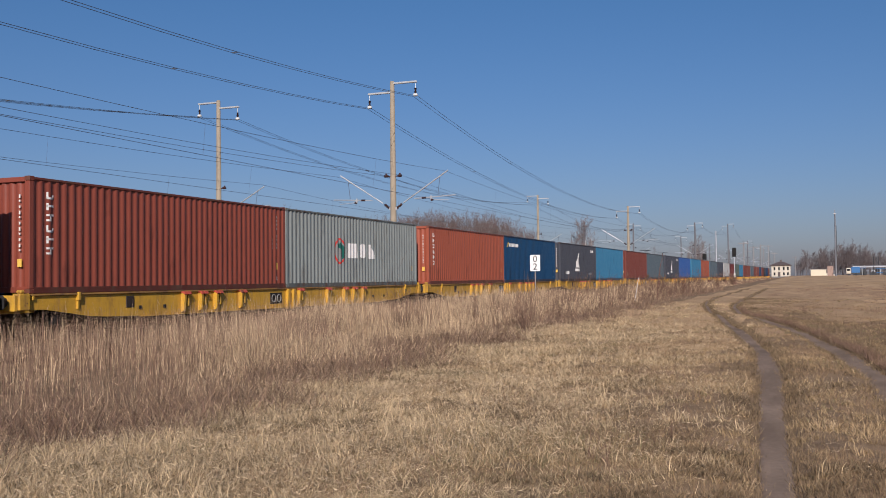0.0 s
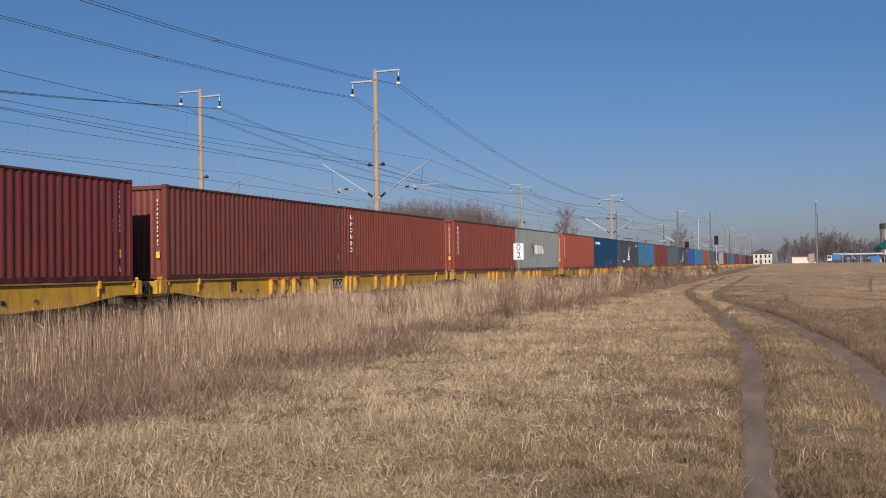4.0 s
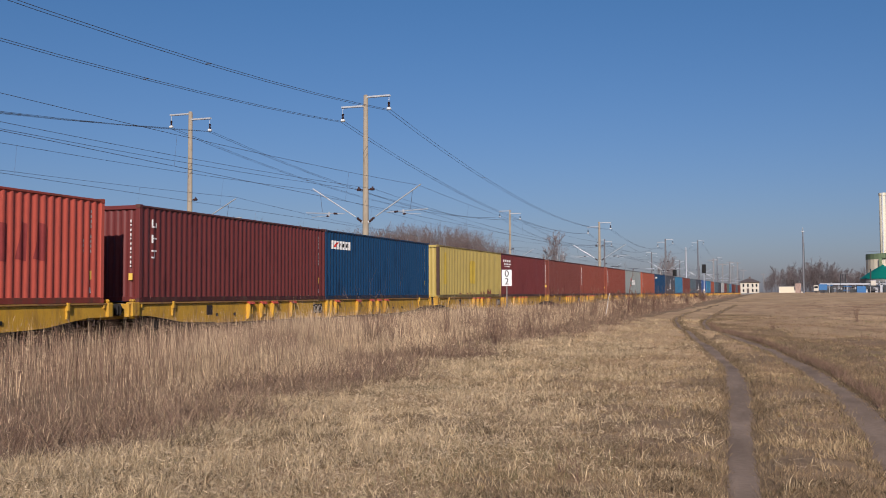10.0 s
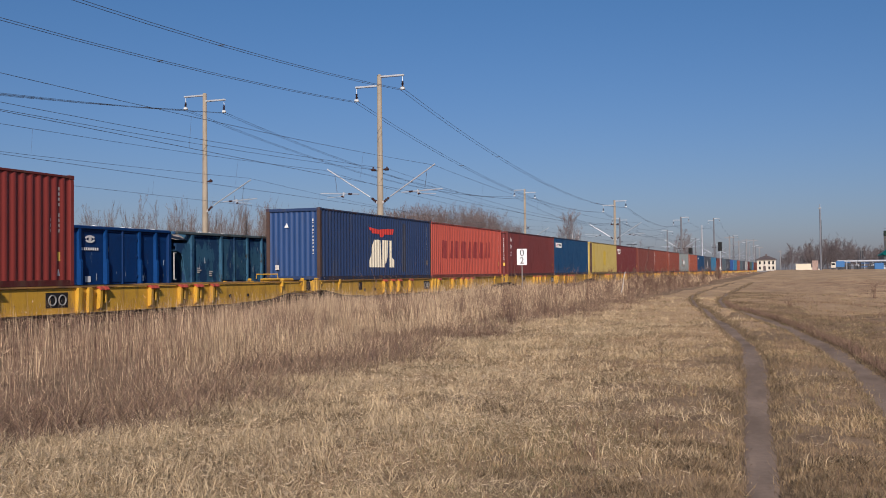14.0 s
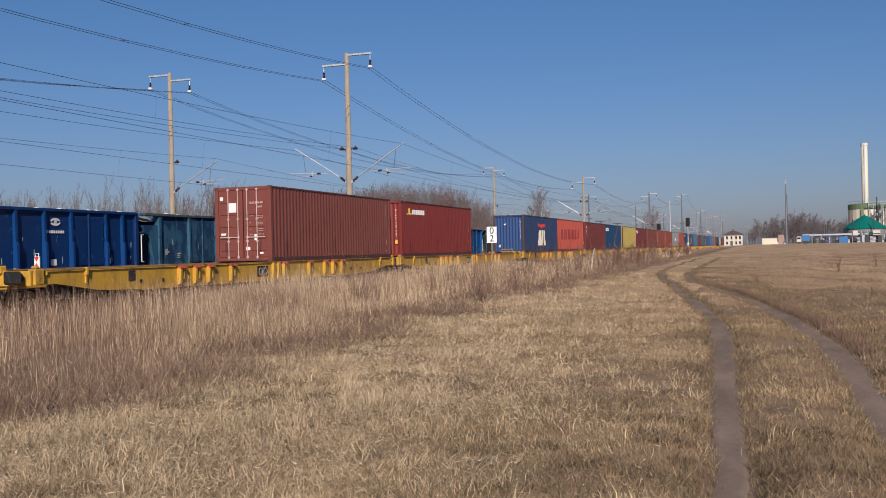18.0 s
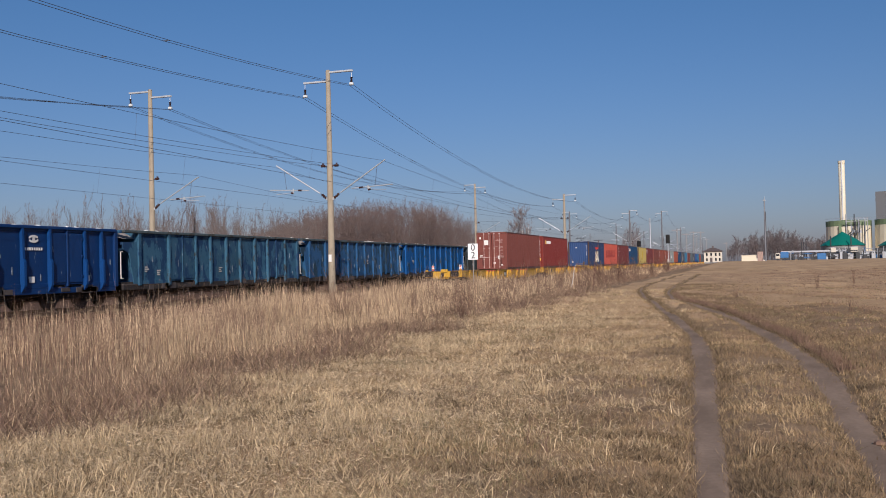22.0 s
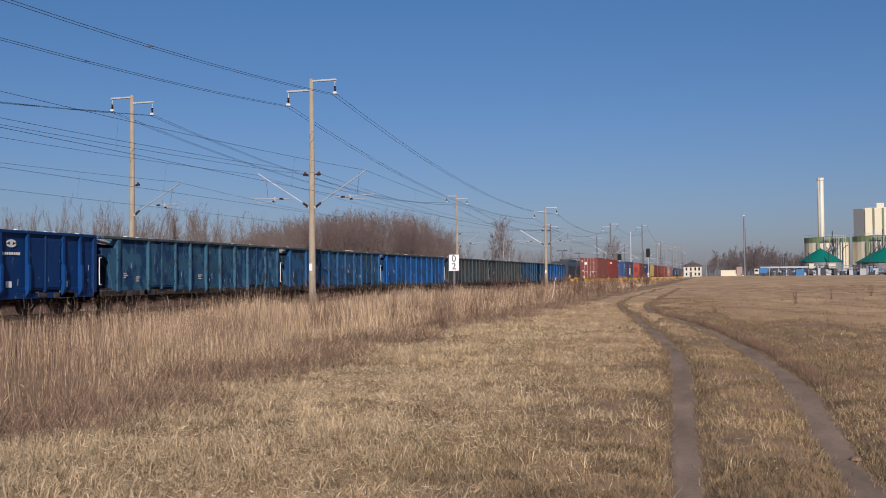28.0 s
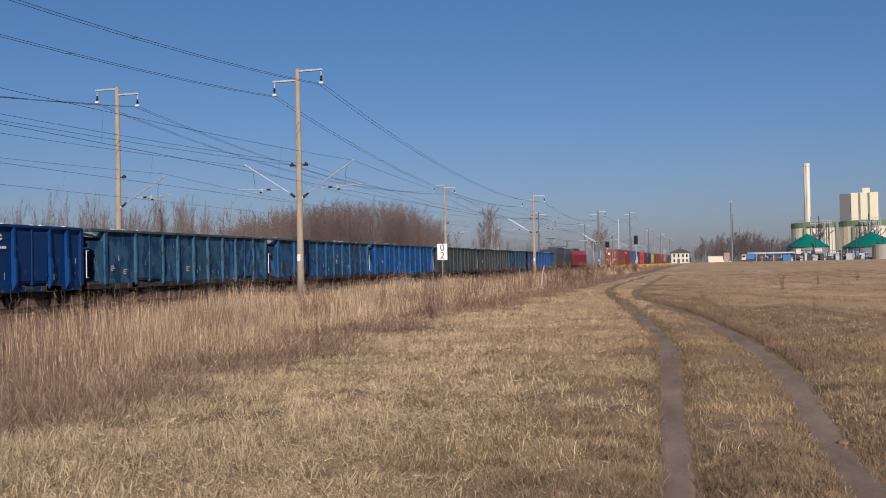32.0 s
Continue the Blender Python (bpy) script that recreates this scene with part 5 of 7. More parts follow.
straw_m = mat("reed_straw", (0.57, 0.428, 0.258), 0.8, spread=0.25, scale=0.25, fine=1.5, island=1.1)
stalk_m = mat("red_brown_stalk", (0.182, 0.114, 0.076), 0.85, spread=0.25, scale=0.4, fine=2, island=0.7)
tangle_m = mat("brown_tangle", (0.29, 0.202, 0.123), 0.85, spread=0.4, scale=0.5, fine=3, island=1.3)
mat_m = mat("matted_straw", (0.468, 0.356, 0.206), 0.85, spread=0.7, scale=0.6, fine=2.5, island=0.85)
turf_m = mat("dry_turf", (0.29, 0.203, 0.113), 0.9, spread=0.6, scale=0.7, fine=3.0, island=0.4)
green_m = mat("green_turf", (0.235, 0.195, 0.10), 0.9, spread=0.3, scale=0.5, fine=3, island=0.8)
leaf_m = mat("reed_leaf_litter", (0.56, 0.435, 0.27), 0.8, spread=0.3, scale=0.5, fine=4, island=0.8)


def spread_over(x0, x1, bands):
    """Points over a strip of land, denser nearby; the trodden patch at the viewer's feet stays bare."""
    X, Y = zip(*[scatter(x0, x1, y0, y1, d) for y0, y1, d in bands])
    X, Y = np.concatenate(X), np.concatenate(Y)
    far = Y * 0.94 - X * 0.33 > 5.9
    return X[far], Y[far]


def slivers(x, y, length, width, lean, angle, name, material, label, z_off=-0.01):
    """Very many short blades of one triangle each as one mesh."""
    n = len(x)
    z = ground_z(x, y) + z_off + 0.05 * rng.random(n) * np.sin(lean)
    base = np.stack([x, y, z], 1)
    face = rng.uniform(0, np.pi, n)
    side = np.stack([np.cos(face), np.sin(face), rng.uniform(-0.4, 0.4, n)], 1) * width[:, None] * 0.5
    h = np.maximum(length * np.cos(lean), 0.008)
    tip = base + np.stack([np.cos(angle) * length * np.sin(lean), np.sin(angle) * length * np.sin(lean), h], 1)
    v = np.stack([base - side, base + side, tip], 1).reshape(-1, 3)
    t = np.arange(3 * n).reshape(n, 3)
    return tagged(new(name, fast_mesh(name, v, t, material)), label, "grass", kind="stuff")


def comb(x, y, s):
    """The way the flattened grass lies, turning slowly from place to place."""
    return 3.0 * np.sin(x / s + 1.3 * np.sin(y / s * 0.7)) + 2.0 * np.cos(y / s * 1.2 + 0.5 * x / s)


# the tall stand: messy and low along its edge, upright and high towards the railway
X, Y = spread_over(-17.0, -5.0, ((2, 12, 900), (12, 26, 760), (26, 60, 290), (60, 100, 90), (100, 150, 60), (150, 320, 14)))
e = tall_edge(Y) - X + 0.9 * (patchy(X, Y, 0.7, 2.5) - 0.5)                      # depth inside the stand
back = np.interp(Y, [9, 12, 16, 20, 26, 45], [-9.1, -9.8, -12.6, -14.2, -15.4, -16.8])      # where the straw thins out before the track
near_rail = smooth_step(back, back + 1.9, X)
keep = (e > 0.2) & (rng.random(len(X)) < (0.05 + 0.95 * smooth_step(0.6, 3.8, e)) * (0.15 + 0.85 * near_rail)) & off_ruts(X, Y, 0.6)
keep &= rng.random(len(X)) < 0.35 + 0.65 * smooth_step(0.3, 0.6, patchy(X, Y, 0.6, 8.0))
X, Y, e, near_rail = X[keep], Y[keep], e[keep], near_rail[keep]
n = len(X)
hgt = (1.12 - 0.02 * near_rail) * (0.26 + 0.74 * smooth_step(0.4, 6.0, e)) * (0.42 + 0.46 * rng.random(n) + 0.34 * (rng.random(n) < 0.25) * rng.random(n) ** 0.5) * (0.95 + 0.3 * patchy(X, Y, 2.1, 1.0)) * np.interp(Y, [0, 12, 15, 18, 60, 90, 160], [0.66, 0.68, 0.86, 1.0, 1.05, 1.3, 1.35])
wid = np.interp(Y, [0, 12, 26, 60, 150, 320], [0.0034, 0.0042, 0.0065, 0.013, 0.028, 0.06]) * rng.uniform(0.6, 1.5, n)
red = rng.random(n) < 0.14 + 0.72 * smooth_step(4.8, 1.5, e) * smooth_step(-0.5, 0.8, e) * smooth_step(0.2, 0.7, patchy(X, Y, 1.9, 4.0)) + 0.42 * smooth_step(34, 62, Y) + 0.5 * (1 - near_rail)
lean = np.abs(rng.normal(0.03, 0.075, n)) + smooth_step(4.2, 0.4, e) * rng.random(n) ** 1.7 * 1.3
bend = rng.uniform(0, 0.2, n) + 0.6 * smooth_step(3.0, 0.5, e) * rng.random(n)
for sel, name, m, lab in ((~red, "tall_grass", straw_m, "stand of tall straw-coloured dry reed grass beside the railway"), (red, "dead_stalks", stalk_m, "red-brown dead weed stalks among the tall grass")):
    blades(X[sel], Y[sel], hgt[sel], wid[sel], lean[sel], bend[sel], name, m, lab)
# short leaves and broken bits that hang in the stand at all heights
lf = (rng.random(n) < np.interp(Y, [0, 30, 70], [0.75, 0.75, 0.2])) & (e > 0.8)
for half, name, m, lab in ((0, "stand_leaves", straw_m, "short dry leaves on the reed stems"), (1, "stand_litter", tangle_m, "broken brown leaves among the reed stems")):
    sel = np.flatnonzero(lf)[half::2]
    k = len(sel)
    slivers(X[sel] + rng.normal(0, 0.05, k), Y[sel] + rng.normal(0, 0.05, k), rng.uniform(0.05, 0.2, k), wid[sel] * 1.7, rng.uniform(0.2, 1.5, k), rng.uniform(0, 6.28, k), name, m, lab, z_off=hgt[sel] * rng.uniform(0.05, 0.85, k))
pick = (rng.random(n) < np.interp(Y, [0, 30, 60], [0.12, 0.12, 0.0])) & (e > 2.5)
blades(X[pick], Y[pick], np.maximum(hgt[pick], 0.75) * 1.28, wid[pick] * 1.2, lean[pick] * 0.6, rng.uniform(0.1, 0.35, pick.sum()), "seed_heads", stalk_m, "taller dry grass stems with drooping dark seed heads")

# the trodden brown tangle along the edge of the stand
X, Y = spread_over(-13.0, -5.0, ((3.0, 12, 1080), (12, 26, 740), (26, 60, 190), (60, 120, 30)))
e = tall_edge(Y) - X + 1.3 * (patchy(X, Y, 0.8, 6.0) - 0.5)
keep = (e > -0.7) & (rng.random(len(X)) < smooth_step(-0.7, 0.4, e) * smooth_step(4.2, 1.8, e)) & off_ruts(X, Y, 0.5)
X, Y, e = X[keep], Y[keep], e[keep]
n = len(X)
dark = rng.random(n) < 0.25 + 0.5 * patchy(X, Y, 0.9, 3.3)
L = 0.16 + 0.48 * rng.random(n) ** 1.5
W = np.interp(Y, [0, 12, 26, 60, 120], [0.0045, 0.006, 0.009, 0.016, 0.035]) * rng.uniform(0.6, 1.5, n)
LN = 1.45 - 1.1 * rng.random(n) ** 1.6
for sel, name, m, lab in ((dark, "brown_tangle", stalk_m, "trodden red-brown weeds along the edge of the tall grass"), (~dark, "bent_grass", tangle_m, "bent brown grass along the edge of the tall stand")):
    blades(X[sel], Y[sel], L[sel], W[sel], LN[sel], rng.uniform(0.1, 0.9, sel.sum()), name, m, lab, curl=0.6)

# matted straw between the tall stand and the wheel ruts: fine hay below, broad fallen reed leaves on it
X, Y = spread_over(-10.5, 0.5, ((3.5, 7, 5200), (7, 10, 4400), (10, 16, 2600), (16, 32, 900), (32, 44, 330), (44, 60, 120)))
e = X - tall_edge(Y)
keep = (e > -0.6) & (X > -1.05 * Y - 1) & (rng.random(len(X)) < smooth_step(7.4, 2.6, e + 3.4 * (patchy(X, Y, 1.4, 2) - 0.5))) & off_ruts(X, Y, 0.22 + 0.2 * rng.random(len(X)))
keep &= rng.random(len(X)) < 0.06 + 0.94 * smooth_step(0.32, 0.6, 0.4 * patchy(X, Y, 0.16, 5) + 0.6 * patchy(X, Y, 0.75, 7))
X, Y = X[keep], Y[keep]
n = len(X)
wid = np.interp(Y, [0, 7, 10, 16, 32, 60, 120], [0.0042, 0.005, 0.006, 0.009, 0.014, 0.022, 0.04]) * rng.uniform(0.6, 1.6, n)
slivers(X, Y, (0.02 + 0.10 * rng.random(n) ** 1.8) * np.interp(Y, [0, 30, 60], [1.0, 1.2, 1.0]), wid, 1.5 - 0.9 * rng.random(n) ** 1.3, comb(X, Y, 0.5) + rng.normal(0, 1.7, n), "matted_grass", mat_m, "matted pale straw and flattened dry grass")
X, Y = spread_over(-10.5, 3.5, ((3.5, 7, 1000), (7, 10, 800), (10, 16, 420), (16, 34, 110)))
e = X - tall_edge(Y)
keep = (e > -1.2) & (X > -1.05 * Y - 1) & (rng.random(len(X)) < 0.03 + 0.97 * smooth_step(6.0, 1.5, e + 3.0 * (patchy(X, Y, 0.9, 9) - 0.5))) & off_ruts(X, Y, 0.3)
X, Y = X[keep], Y[keep]
n = len(X)
slivers(X, Y, 0.025 + 0.10 * rng.random(n) ** 2, np.interp(Y, [0, 9, 34], [0.009, 0.011, 0.02]) * rng.uniform(0.5, 1.3, n), 1.54 - 0.35 * rng.random(n) ** 1.5, rng.uniform(0, 6.28, n), "fallen_leaves", leaf_m, "broad pale fallen reed leaves lying on the ground", z_off=0.025)

# short turf of the field, straw and green mixed
X, Y = spread_over(-9, 9, ((3.5, 7, 3900), (7, 10, 3200), (10, 18, 1750), (18, 26, 800), (26, 34, 480)))
X2, Y2 = spread_over(-9, 30, ((34, 42, 330), (42, 54, 170), (54, 75, 80), (75, 160, 24)))
X, Y = np.concatenate([X, X2]), np.concatenate([Y, Y2])
e = X - tall_edge(Y)
keep = (e > 0.2) & (X < 3 + Y * 0.24) & (X > -1.05 * Y - 1) & off_ruts(X, Y, 0.04 + 0.2 * rng.random(len(X)) ** 0.7)
keep &= rng.random(len(X)) < 0.08 + 0.92 * smooth_step(0.3, 0.65, 0.5 * patchy(X, Y, 0.19, 3) + 0.5 * patchy(X, Y, 0.9, 1.0))
X, Y = X[keep], Y[keep]
n = len(X)
wid = np.interp(Y, [0, 7, 10, 16, 32, 60, 150], [0.0046, 0.005, 0.0056, 0.0075, 0.0115, 0.018, 0.04]) * rng.uniform(0.6, 1.5, n)
grn = rng.random(n) < 0.05 + 0.4 * smooth_step(0.55, 0.85, patchy(X, Y, 1.2, 6))
L = 0.015 + 0.06 * rng.random(n) ** 1.6
LN = rng.uniform(0.1, 1.1, n)
AN = rng.uniform(0, 6.28, n)
for sel, name, m, lab in ((~grn, "dry_turf", turf_m, "short dry brownish turf of the field"), (grn, "green_turf", green_m, "dull green winter turf in patches")):
    slivers(X[sel], Y[sel], L[sel], wid[sel], LN[sel], AN[sel], name, m, lab)
# tussocks: curved blades that fan out of one root, pale where the straw lies thick, brown and green on the field
def tussocks(x, y, blades_each, spread_, size, width, name, material, label):
    n = len(x) * blades_each
    big = np.repeat(rng.uniform(0.6, 1.4, len(x)), blades_each)
    tx, ty = np.repeat(x, blades_each), np.repeat(y, blades_each)
    a, d = rng.uniform(0, 6.28, n), np.abs(rng.normal(0, spread_, n)) * big
    blades(tx + d * np.cos(a), ty + d * np.sin(a), size * big * rng.uniform(0.45, 1.2, n), np.interp(ty, [0, 7, 12, 20, 36, 60], width) * rng.uniform(0.6, 1.4, n), rng.uniform(0.15, 1.15, n), rng.uniform(0.2, 1.1, n), name, material, label, z_off=0.0, curl=0.7)


WIDE = [0.0060, 0.0064, 0.0078, 0.0105, 0.016, 0.026]
X, Y = spread_over(-10.5, 2.5, ((4.5, 8, 60), (8, 13, 46), (13, 22, 22), (22, 36, 8), (36, 60, 2.4)))
e = X - tall_edge(Y)
pale = smooth_step(6.4, 1.6, e + 3.2 * (patchy(X, Y, 1.1, 9.5) - 0.5))
keep = (e > -0.9) & (X > -1.05 * Y - 1) & off_ruts(X, Y, 0.2) & (rng.random(len(X)) < pale * (0.12 + 0.88 * smooth_step(0.35, 0.62, 0.5 * patchy(X, Y, 0.35, 4.4) + 0.5 * patchy(X, Y, 0.95, 4.9))))
tussocks(X[keep], Y[keep], 20, 0.085, 0.16, WIDE, "straw_tussocks", mat_m, "tussocks of pale curled straw")
X, Y = spread_over(-7, 12, ((4.5, 8, 50), (8, 13, 38), (13, 22, 18), (22, 36, 6), (36, 70, 2.2)))
keep = (X - tall_edge(Y) > 1.0) & (X < 3 + Y * 0.24) & (X > -1.05 * Y - 1) & off_ruts(X, Y, 0.17) & (rng.random(len(X)) < 0.08 + 0.92 * smooth_step(0.4, 0.62, 0.5 * patchy(X, Y, 0.4, 14.0) + 0.5 * patchy(X, Y, 1.0, 14.6)))
X, Y = X[keep], Y[keep]
grn = rng.random(len(X)) < 0.06 + 0.6 * smooth_step(0.5, 0.8, patchy(X, Y, 1.2, 6))
tussocks(X[~grn], Y[~grn], 18, 0.07, 0.10, WIDE, "turf_tussocks", mat("turf_tussock", (0.375, 0.273, 0.148), 0.9, spread=0.6, scale=0.8, fine=3.0, island=0.42), "low tussocks of dry tan grass in the turf")
tussocks(X[grn], Y[grn], 18, 0.07, 0.09, WIDE, "green_tussocks", green_m, "low tussocks of dull green grass in the turf")
# darker clumps of rotting grass and weeds
X, Y = spread_over(-9.5, 8.0, ((4.5, 10, 2600), (10, 18, 1300), (18, 36, 360)))
keep = (X - tall_edge(Y) > -0.8) & (X > -1.05 * Y - 1) & (X < 3 + Y * 0.24) & off_ruts(X, Y, 0.2) & (rng.random(len(X)) < smooth_step(0.55, 0.85, 0.5 * patchy(X, Y, 0.16, 12) + 0.5 * patchy(X, Y, 0.55, 13)))
X, Y = X[keep], Y[keep]
n = len(X)
slivers(X, Y, 0.03 + 0.09 * rng.random(n) ** 1.5, np.interp(Y, [0, 9, 36], [0.006, 0.008, 0.016]) * rng.uniform(0.6, 1.4, n), rng.uniform(0.2, 1.4, n), rng.uniform(0, 6.28, n), "rotten_grass", mat("rotten_grass", (0.175, 0.128, 0.075), 0.92, spread=0.4, scale=0.6, fine=4, island=1.0), "dark clumps of rotting grass in the turf", z_off=0.012)
# ragged dark fringe of grass along the wheel ruts, thickest on the bank away from the railway
Y = np.concatenate([rng.uniform(5, 26, 9000), rng.uniform(26, 62, 10000), rng.uniform(62, 115, 4000)])
side = np.where(rng.random(len(Y)) < 0.35, -1, 1)
on_left = rng.random(len(Y)) < 0.5
half = np.where(on_left, 0.15, 0.19) * np.interp(Y, [0, 9, 19, 30, 42, 80], [0.75, 0.8, 1.1, 1.0, 0.62, 0.45])
X = np.where(on_left, rut_x(LEFT_RUT, Y), rut_x(RIGHT_RUT, Y)) + side * (half + np.where(side > 0, 0.15, 0.09) * np.abs(rng.normal(0, 1, len(Y))))
n = len(X)
slivers(X, Y, 0.03 + 0.11 * rng.random(n) ** 1.3, np.interp(Y, [0, 9, 36, 75], [0.006, 0.008, 0.016, 0.03]) * rng.uniform(0.6, 1.4, n), rng.uniform(0.0, 1.2, n), rng.uniform(0, 6.28, n), "rut_fringe", MATS["rotten_grass"], "ragged dark grass along the wheel ruts")
# the dark overgrown bank along the outer rut, its shadow in the colour too
Y = rng.uniform(11, 70, 18000)
X = rut_x(RIGHT_RUT, Y) + 0.25 + np.abs(rng.normal(0, 1, len(Y))) * np.interp(Y, [11, 20, 35, 60], [0.9, 0.9, 1.2, 2.0])
keep = rng.random(len(Y)) < 0.12 + 0.75 * smooth_step(0.35, 0.6, patchy(X, Y, 0.8, 21.0))
X, Y = X[keep], Y[keep]
n = len(X)
slivers(X, Y, 0.04 + 0.10 * rng.random(n), np.interp(Y, [0, 9, 36, 75], [0.007, 0.009, 0.018, 0.03]) * rng.uniform(0.6, 1.4, n), rng.uniform(0.1, 1.3, n), rng.uniform(0, 6.28, n), "bank_grass", MATS["rotten_grass"], "dark grass on the bank beside the wheel rut", z_off=0.01)
# taller dark weeds close along that rut's outer edge, shadow coloured in too
Y = rng.uniform(15, 52, 9000)
X = rut_x(RIGHT_RUT, Y) + np.interp(Y, [15, 30, 52], [0.27, 0.26, 0.16]) + 0.13 * np.abs(rng.normal(0, 1, len(Y)))
keep = rng.random(len(Y)) < 0.2 + 0.8 * smooth_step(0.3, 0.55, patchy(X, Y, 0.5, 23.0))
X, Y = X[keep], Y[keep]
n = len(X)
slivers(X, Y, 0.06 + 0.12 * rng.random(n), np.interp(Y, [0, 9, 36, 75], [0.008, 0.01, 0.018, 0.03]) * rng.uniform(0.6, 1.4, n), rng.uniform(0.0, 0.9, n), rng.uniform(0, 6.28, n), "bank_weeds", stalk_m, "dark weeds along the outer edge of the wheel rut")
# brown patches of low weeds in the turf
X, Y = spread_over(-4, 30, ((6, 34, 1.6), (34, 60, 0.7), (60, 120, 0.4)))
keep = off_ruts(X, Y, 0.6) & (X < 3 + Y * 0.24)
X, Y = np.repeat(X[keep], 34), np.repeat(Y[keep], 34)
n = len(X)
X, Y = X + rng.normal(0, 0.16, n) * (1 + Y * 0.015), Y + rng.normal(0, 0.2, n) * (1 + Y * 0.015)
slivers(X, Y, 0.04 + 0.16 * rng.random(n) ** 2, 0.003 + 0.00022 * Y, rng.uniform(0.0, 1.0, n), rng.uniform(0, 6.28, n), "low_weeds", stalk_m, "brown patches of low dry weeds in the turf")

# tufts of weeds over the open field
X, Y = scatter(2, 40, 20, 130, 0.15)
keep = off_ruts(X, Y, 0.8)
X, Y = X[keep], Y[keep]
X = np.repeat(X, 26) + rng.normal(0, 0.22, 26 * len(X))
Y = np.repeat(Y, 26) + rng.normal(0, 0.22, 26 * len(Y))
blades(X, Y, rng.uniform(0.06, 0.26, len(X)), 0.004 + Y * 0.0002, rng.uniform(0, 0.7, len(X)), rng.uniform(0, 0.5, len(X)), "weed_tufts", stalk_m, "tufts of dry weeds scattered over the field")


# ---- shrubs and trees ----
def branch_arrays(height, seed, levels=3, limbs=9, spread=0.5, trunk=0.02, start=0.25, twigs=5, upright=0.5, twig_w=0.02):
    """A bare tree as arrays: tapered trunk, limbs, branches and flat narrow twigs."""
    r = np.random.default_rng(seed)
    V, T = [], []

    def tube(p, q, r0, r1, n=5):
        d = q - p
        d = d / (np.linalg.norm(d) + 1e-9)
        u = np.cross(d, [0.3, 0.5, 0.81] if abs(d[2]) > 0.9 else [0, 0, 1.0])
        u /= np.linalg.norm(u)
        w = np.cross(d, u)
        k = len(V)
        for c, rad in ((p, r0), (q, r1)):
            for i in range(n):
                t = 2 * np.pi * i / n
                V.append(c + (u * np.cos(t) + w * np.sin(t)) * rad)
        for i in range(n):
            j = (i + 1) % n
            T.append((k + i, k + j, k + n + j))
            T.append((k + i, k + n + j, k + n + i))

    def sliver(p, q, w):
        d = np.cross(q - p, r.normal(size=3))
        d = d / (np.linalg.norm(d) + 1e-9) * w * 0.5
        k = len(V)
        V.extend([p - d, p + d, q])
        T.append((k, k + 1, k + 2))

    def grow(p, d, length, rad, level):
        pts = [p]
        n = 3 if level < 2 else 1
        for i in range(n):
            d = d + r.normal(0, 0.14 - 0.06 * upright, 3) + np.array([0, 0, 0.10 * upright])
            d = d / np.linalg.norm(d)
            pts.append(pts[-1] + d * length / n)
        for i in range(n):
            if level < 2:
                tube(pts[i], pts[i + 1], rad * (1 - i / (n + 0.4)), rad * (1 - (i + 1) / (n + 0.4)), 5 if level == 0 else 3)
            else:
                sliver(pts[i], pts[i + 1] + d * 0.1 * length, max(rad * 2, twig_w))
        m = limbs if level == 0 else twigs
        if level < levels:
            for i in range(m):
                f = start + (1 - start) * (i + r.random()) / m if level == 0 else r.uniform(0.25, 1)
                s = min(int(f * n), n - 1)
                o = pts[s] + (pts[s + 1] - pts[s]) * (f * n - s)
                out = r.normal(size=3)
                out[2] = abs(out[2]) * 0.3
                out /= np.linalg.norm(out)
                nd = out * (1 - upright) + d * upright * 1.2
                grow(o, nd / np.linalg.norm(nd), length * spread * (1.15 - 0.6 * f if level == 0 else r.uniform(0.6, 1)), rad * 0.36, level + 1)
    grow(np.zeros(3), np.array([0, 0, 1.0]), height, height * trunk, 0)
    return np.array(V), np.array(T)


def copies(templates, xs, ys, scales, zs=None):
    V, T, k = [], [], 0
    for i, (x, y, s) in enumerate(zip(xs, ys, scales)):
        v, t = templates[int(rng.integers(len(templates)))]
        a = rng.uniform(0, 2 * np.pi)
        c, sn = np.cos(a), np.sin(a)
        q = np.stack([(v[:, 0] * c - v[:, 1] * sn) * s, (v[:, 0] * sn + v[:, 1] * c) * s, v[:, 2] * s], 1)
        q += (x, y, (ground_z(x, y) if zs is None else zs[i]))
        V.append(q), T.append(t + k)
        k += len(v)
    return np.concatenate(V), np.concatenate(T)


bark = mat("grey_brown_bark", (0.165, 0.132, 0.115), 0.95, spread=0.25, scale=2, fine=12, island=0.5)
bark_far = mat("winter_wood_brown", (0.155, 0.118, 0.104), 0.95, spread=0.22, scale=0.05, fine=0.6, island=0.6)
birch_bark = mat("birch_bark", (0.55, 0.52, 0.48), 0.8, spread=0.4, scale=3, fine=12)
rust_twig = mat("rust_brown_twigs", (0.15, 0.082, 0.064), 0.9, spread=0.3, island=0.6)
D2 = np.pi / 180


def at_angle(az, dist):
    return dist * np.sin(az * D2), dist * np.cos(az * D2)


wood_thick = [branch_arrays(1.0, 20 + s, 3, 13, 0.46, 0.010, 0.06, 5, 0.6, 0.009) for s in range(5)]
wood = [branch_arrays(1.0, s, 3, 16, 0.44, 0.006, 0.10, 5, 0.60, 0.0030) for s in range(7)]
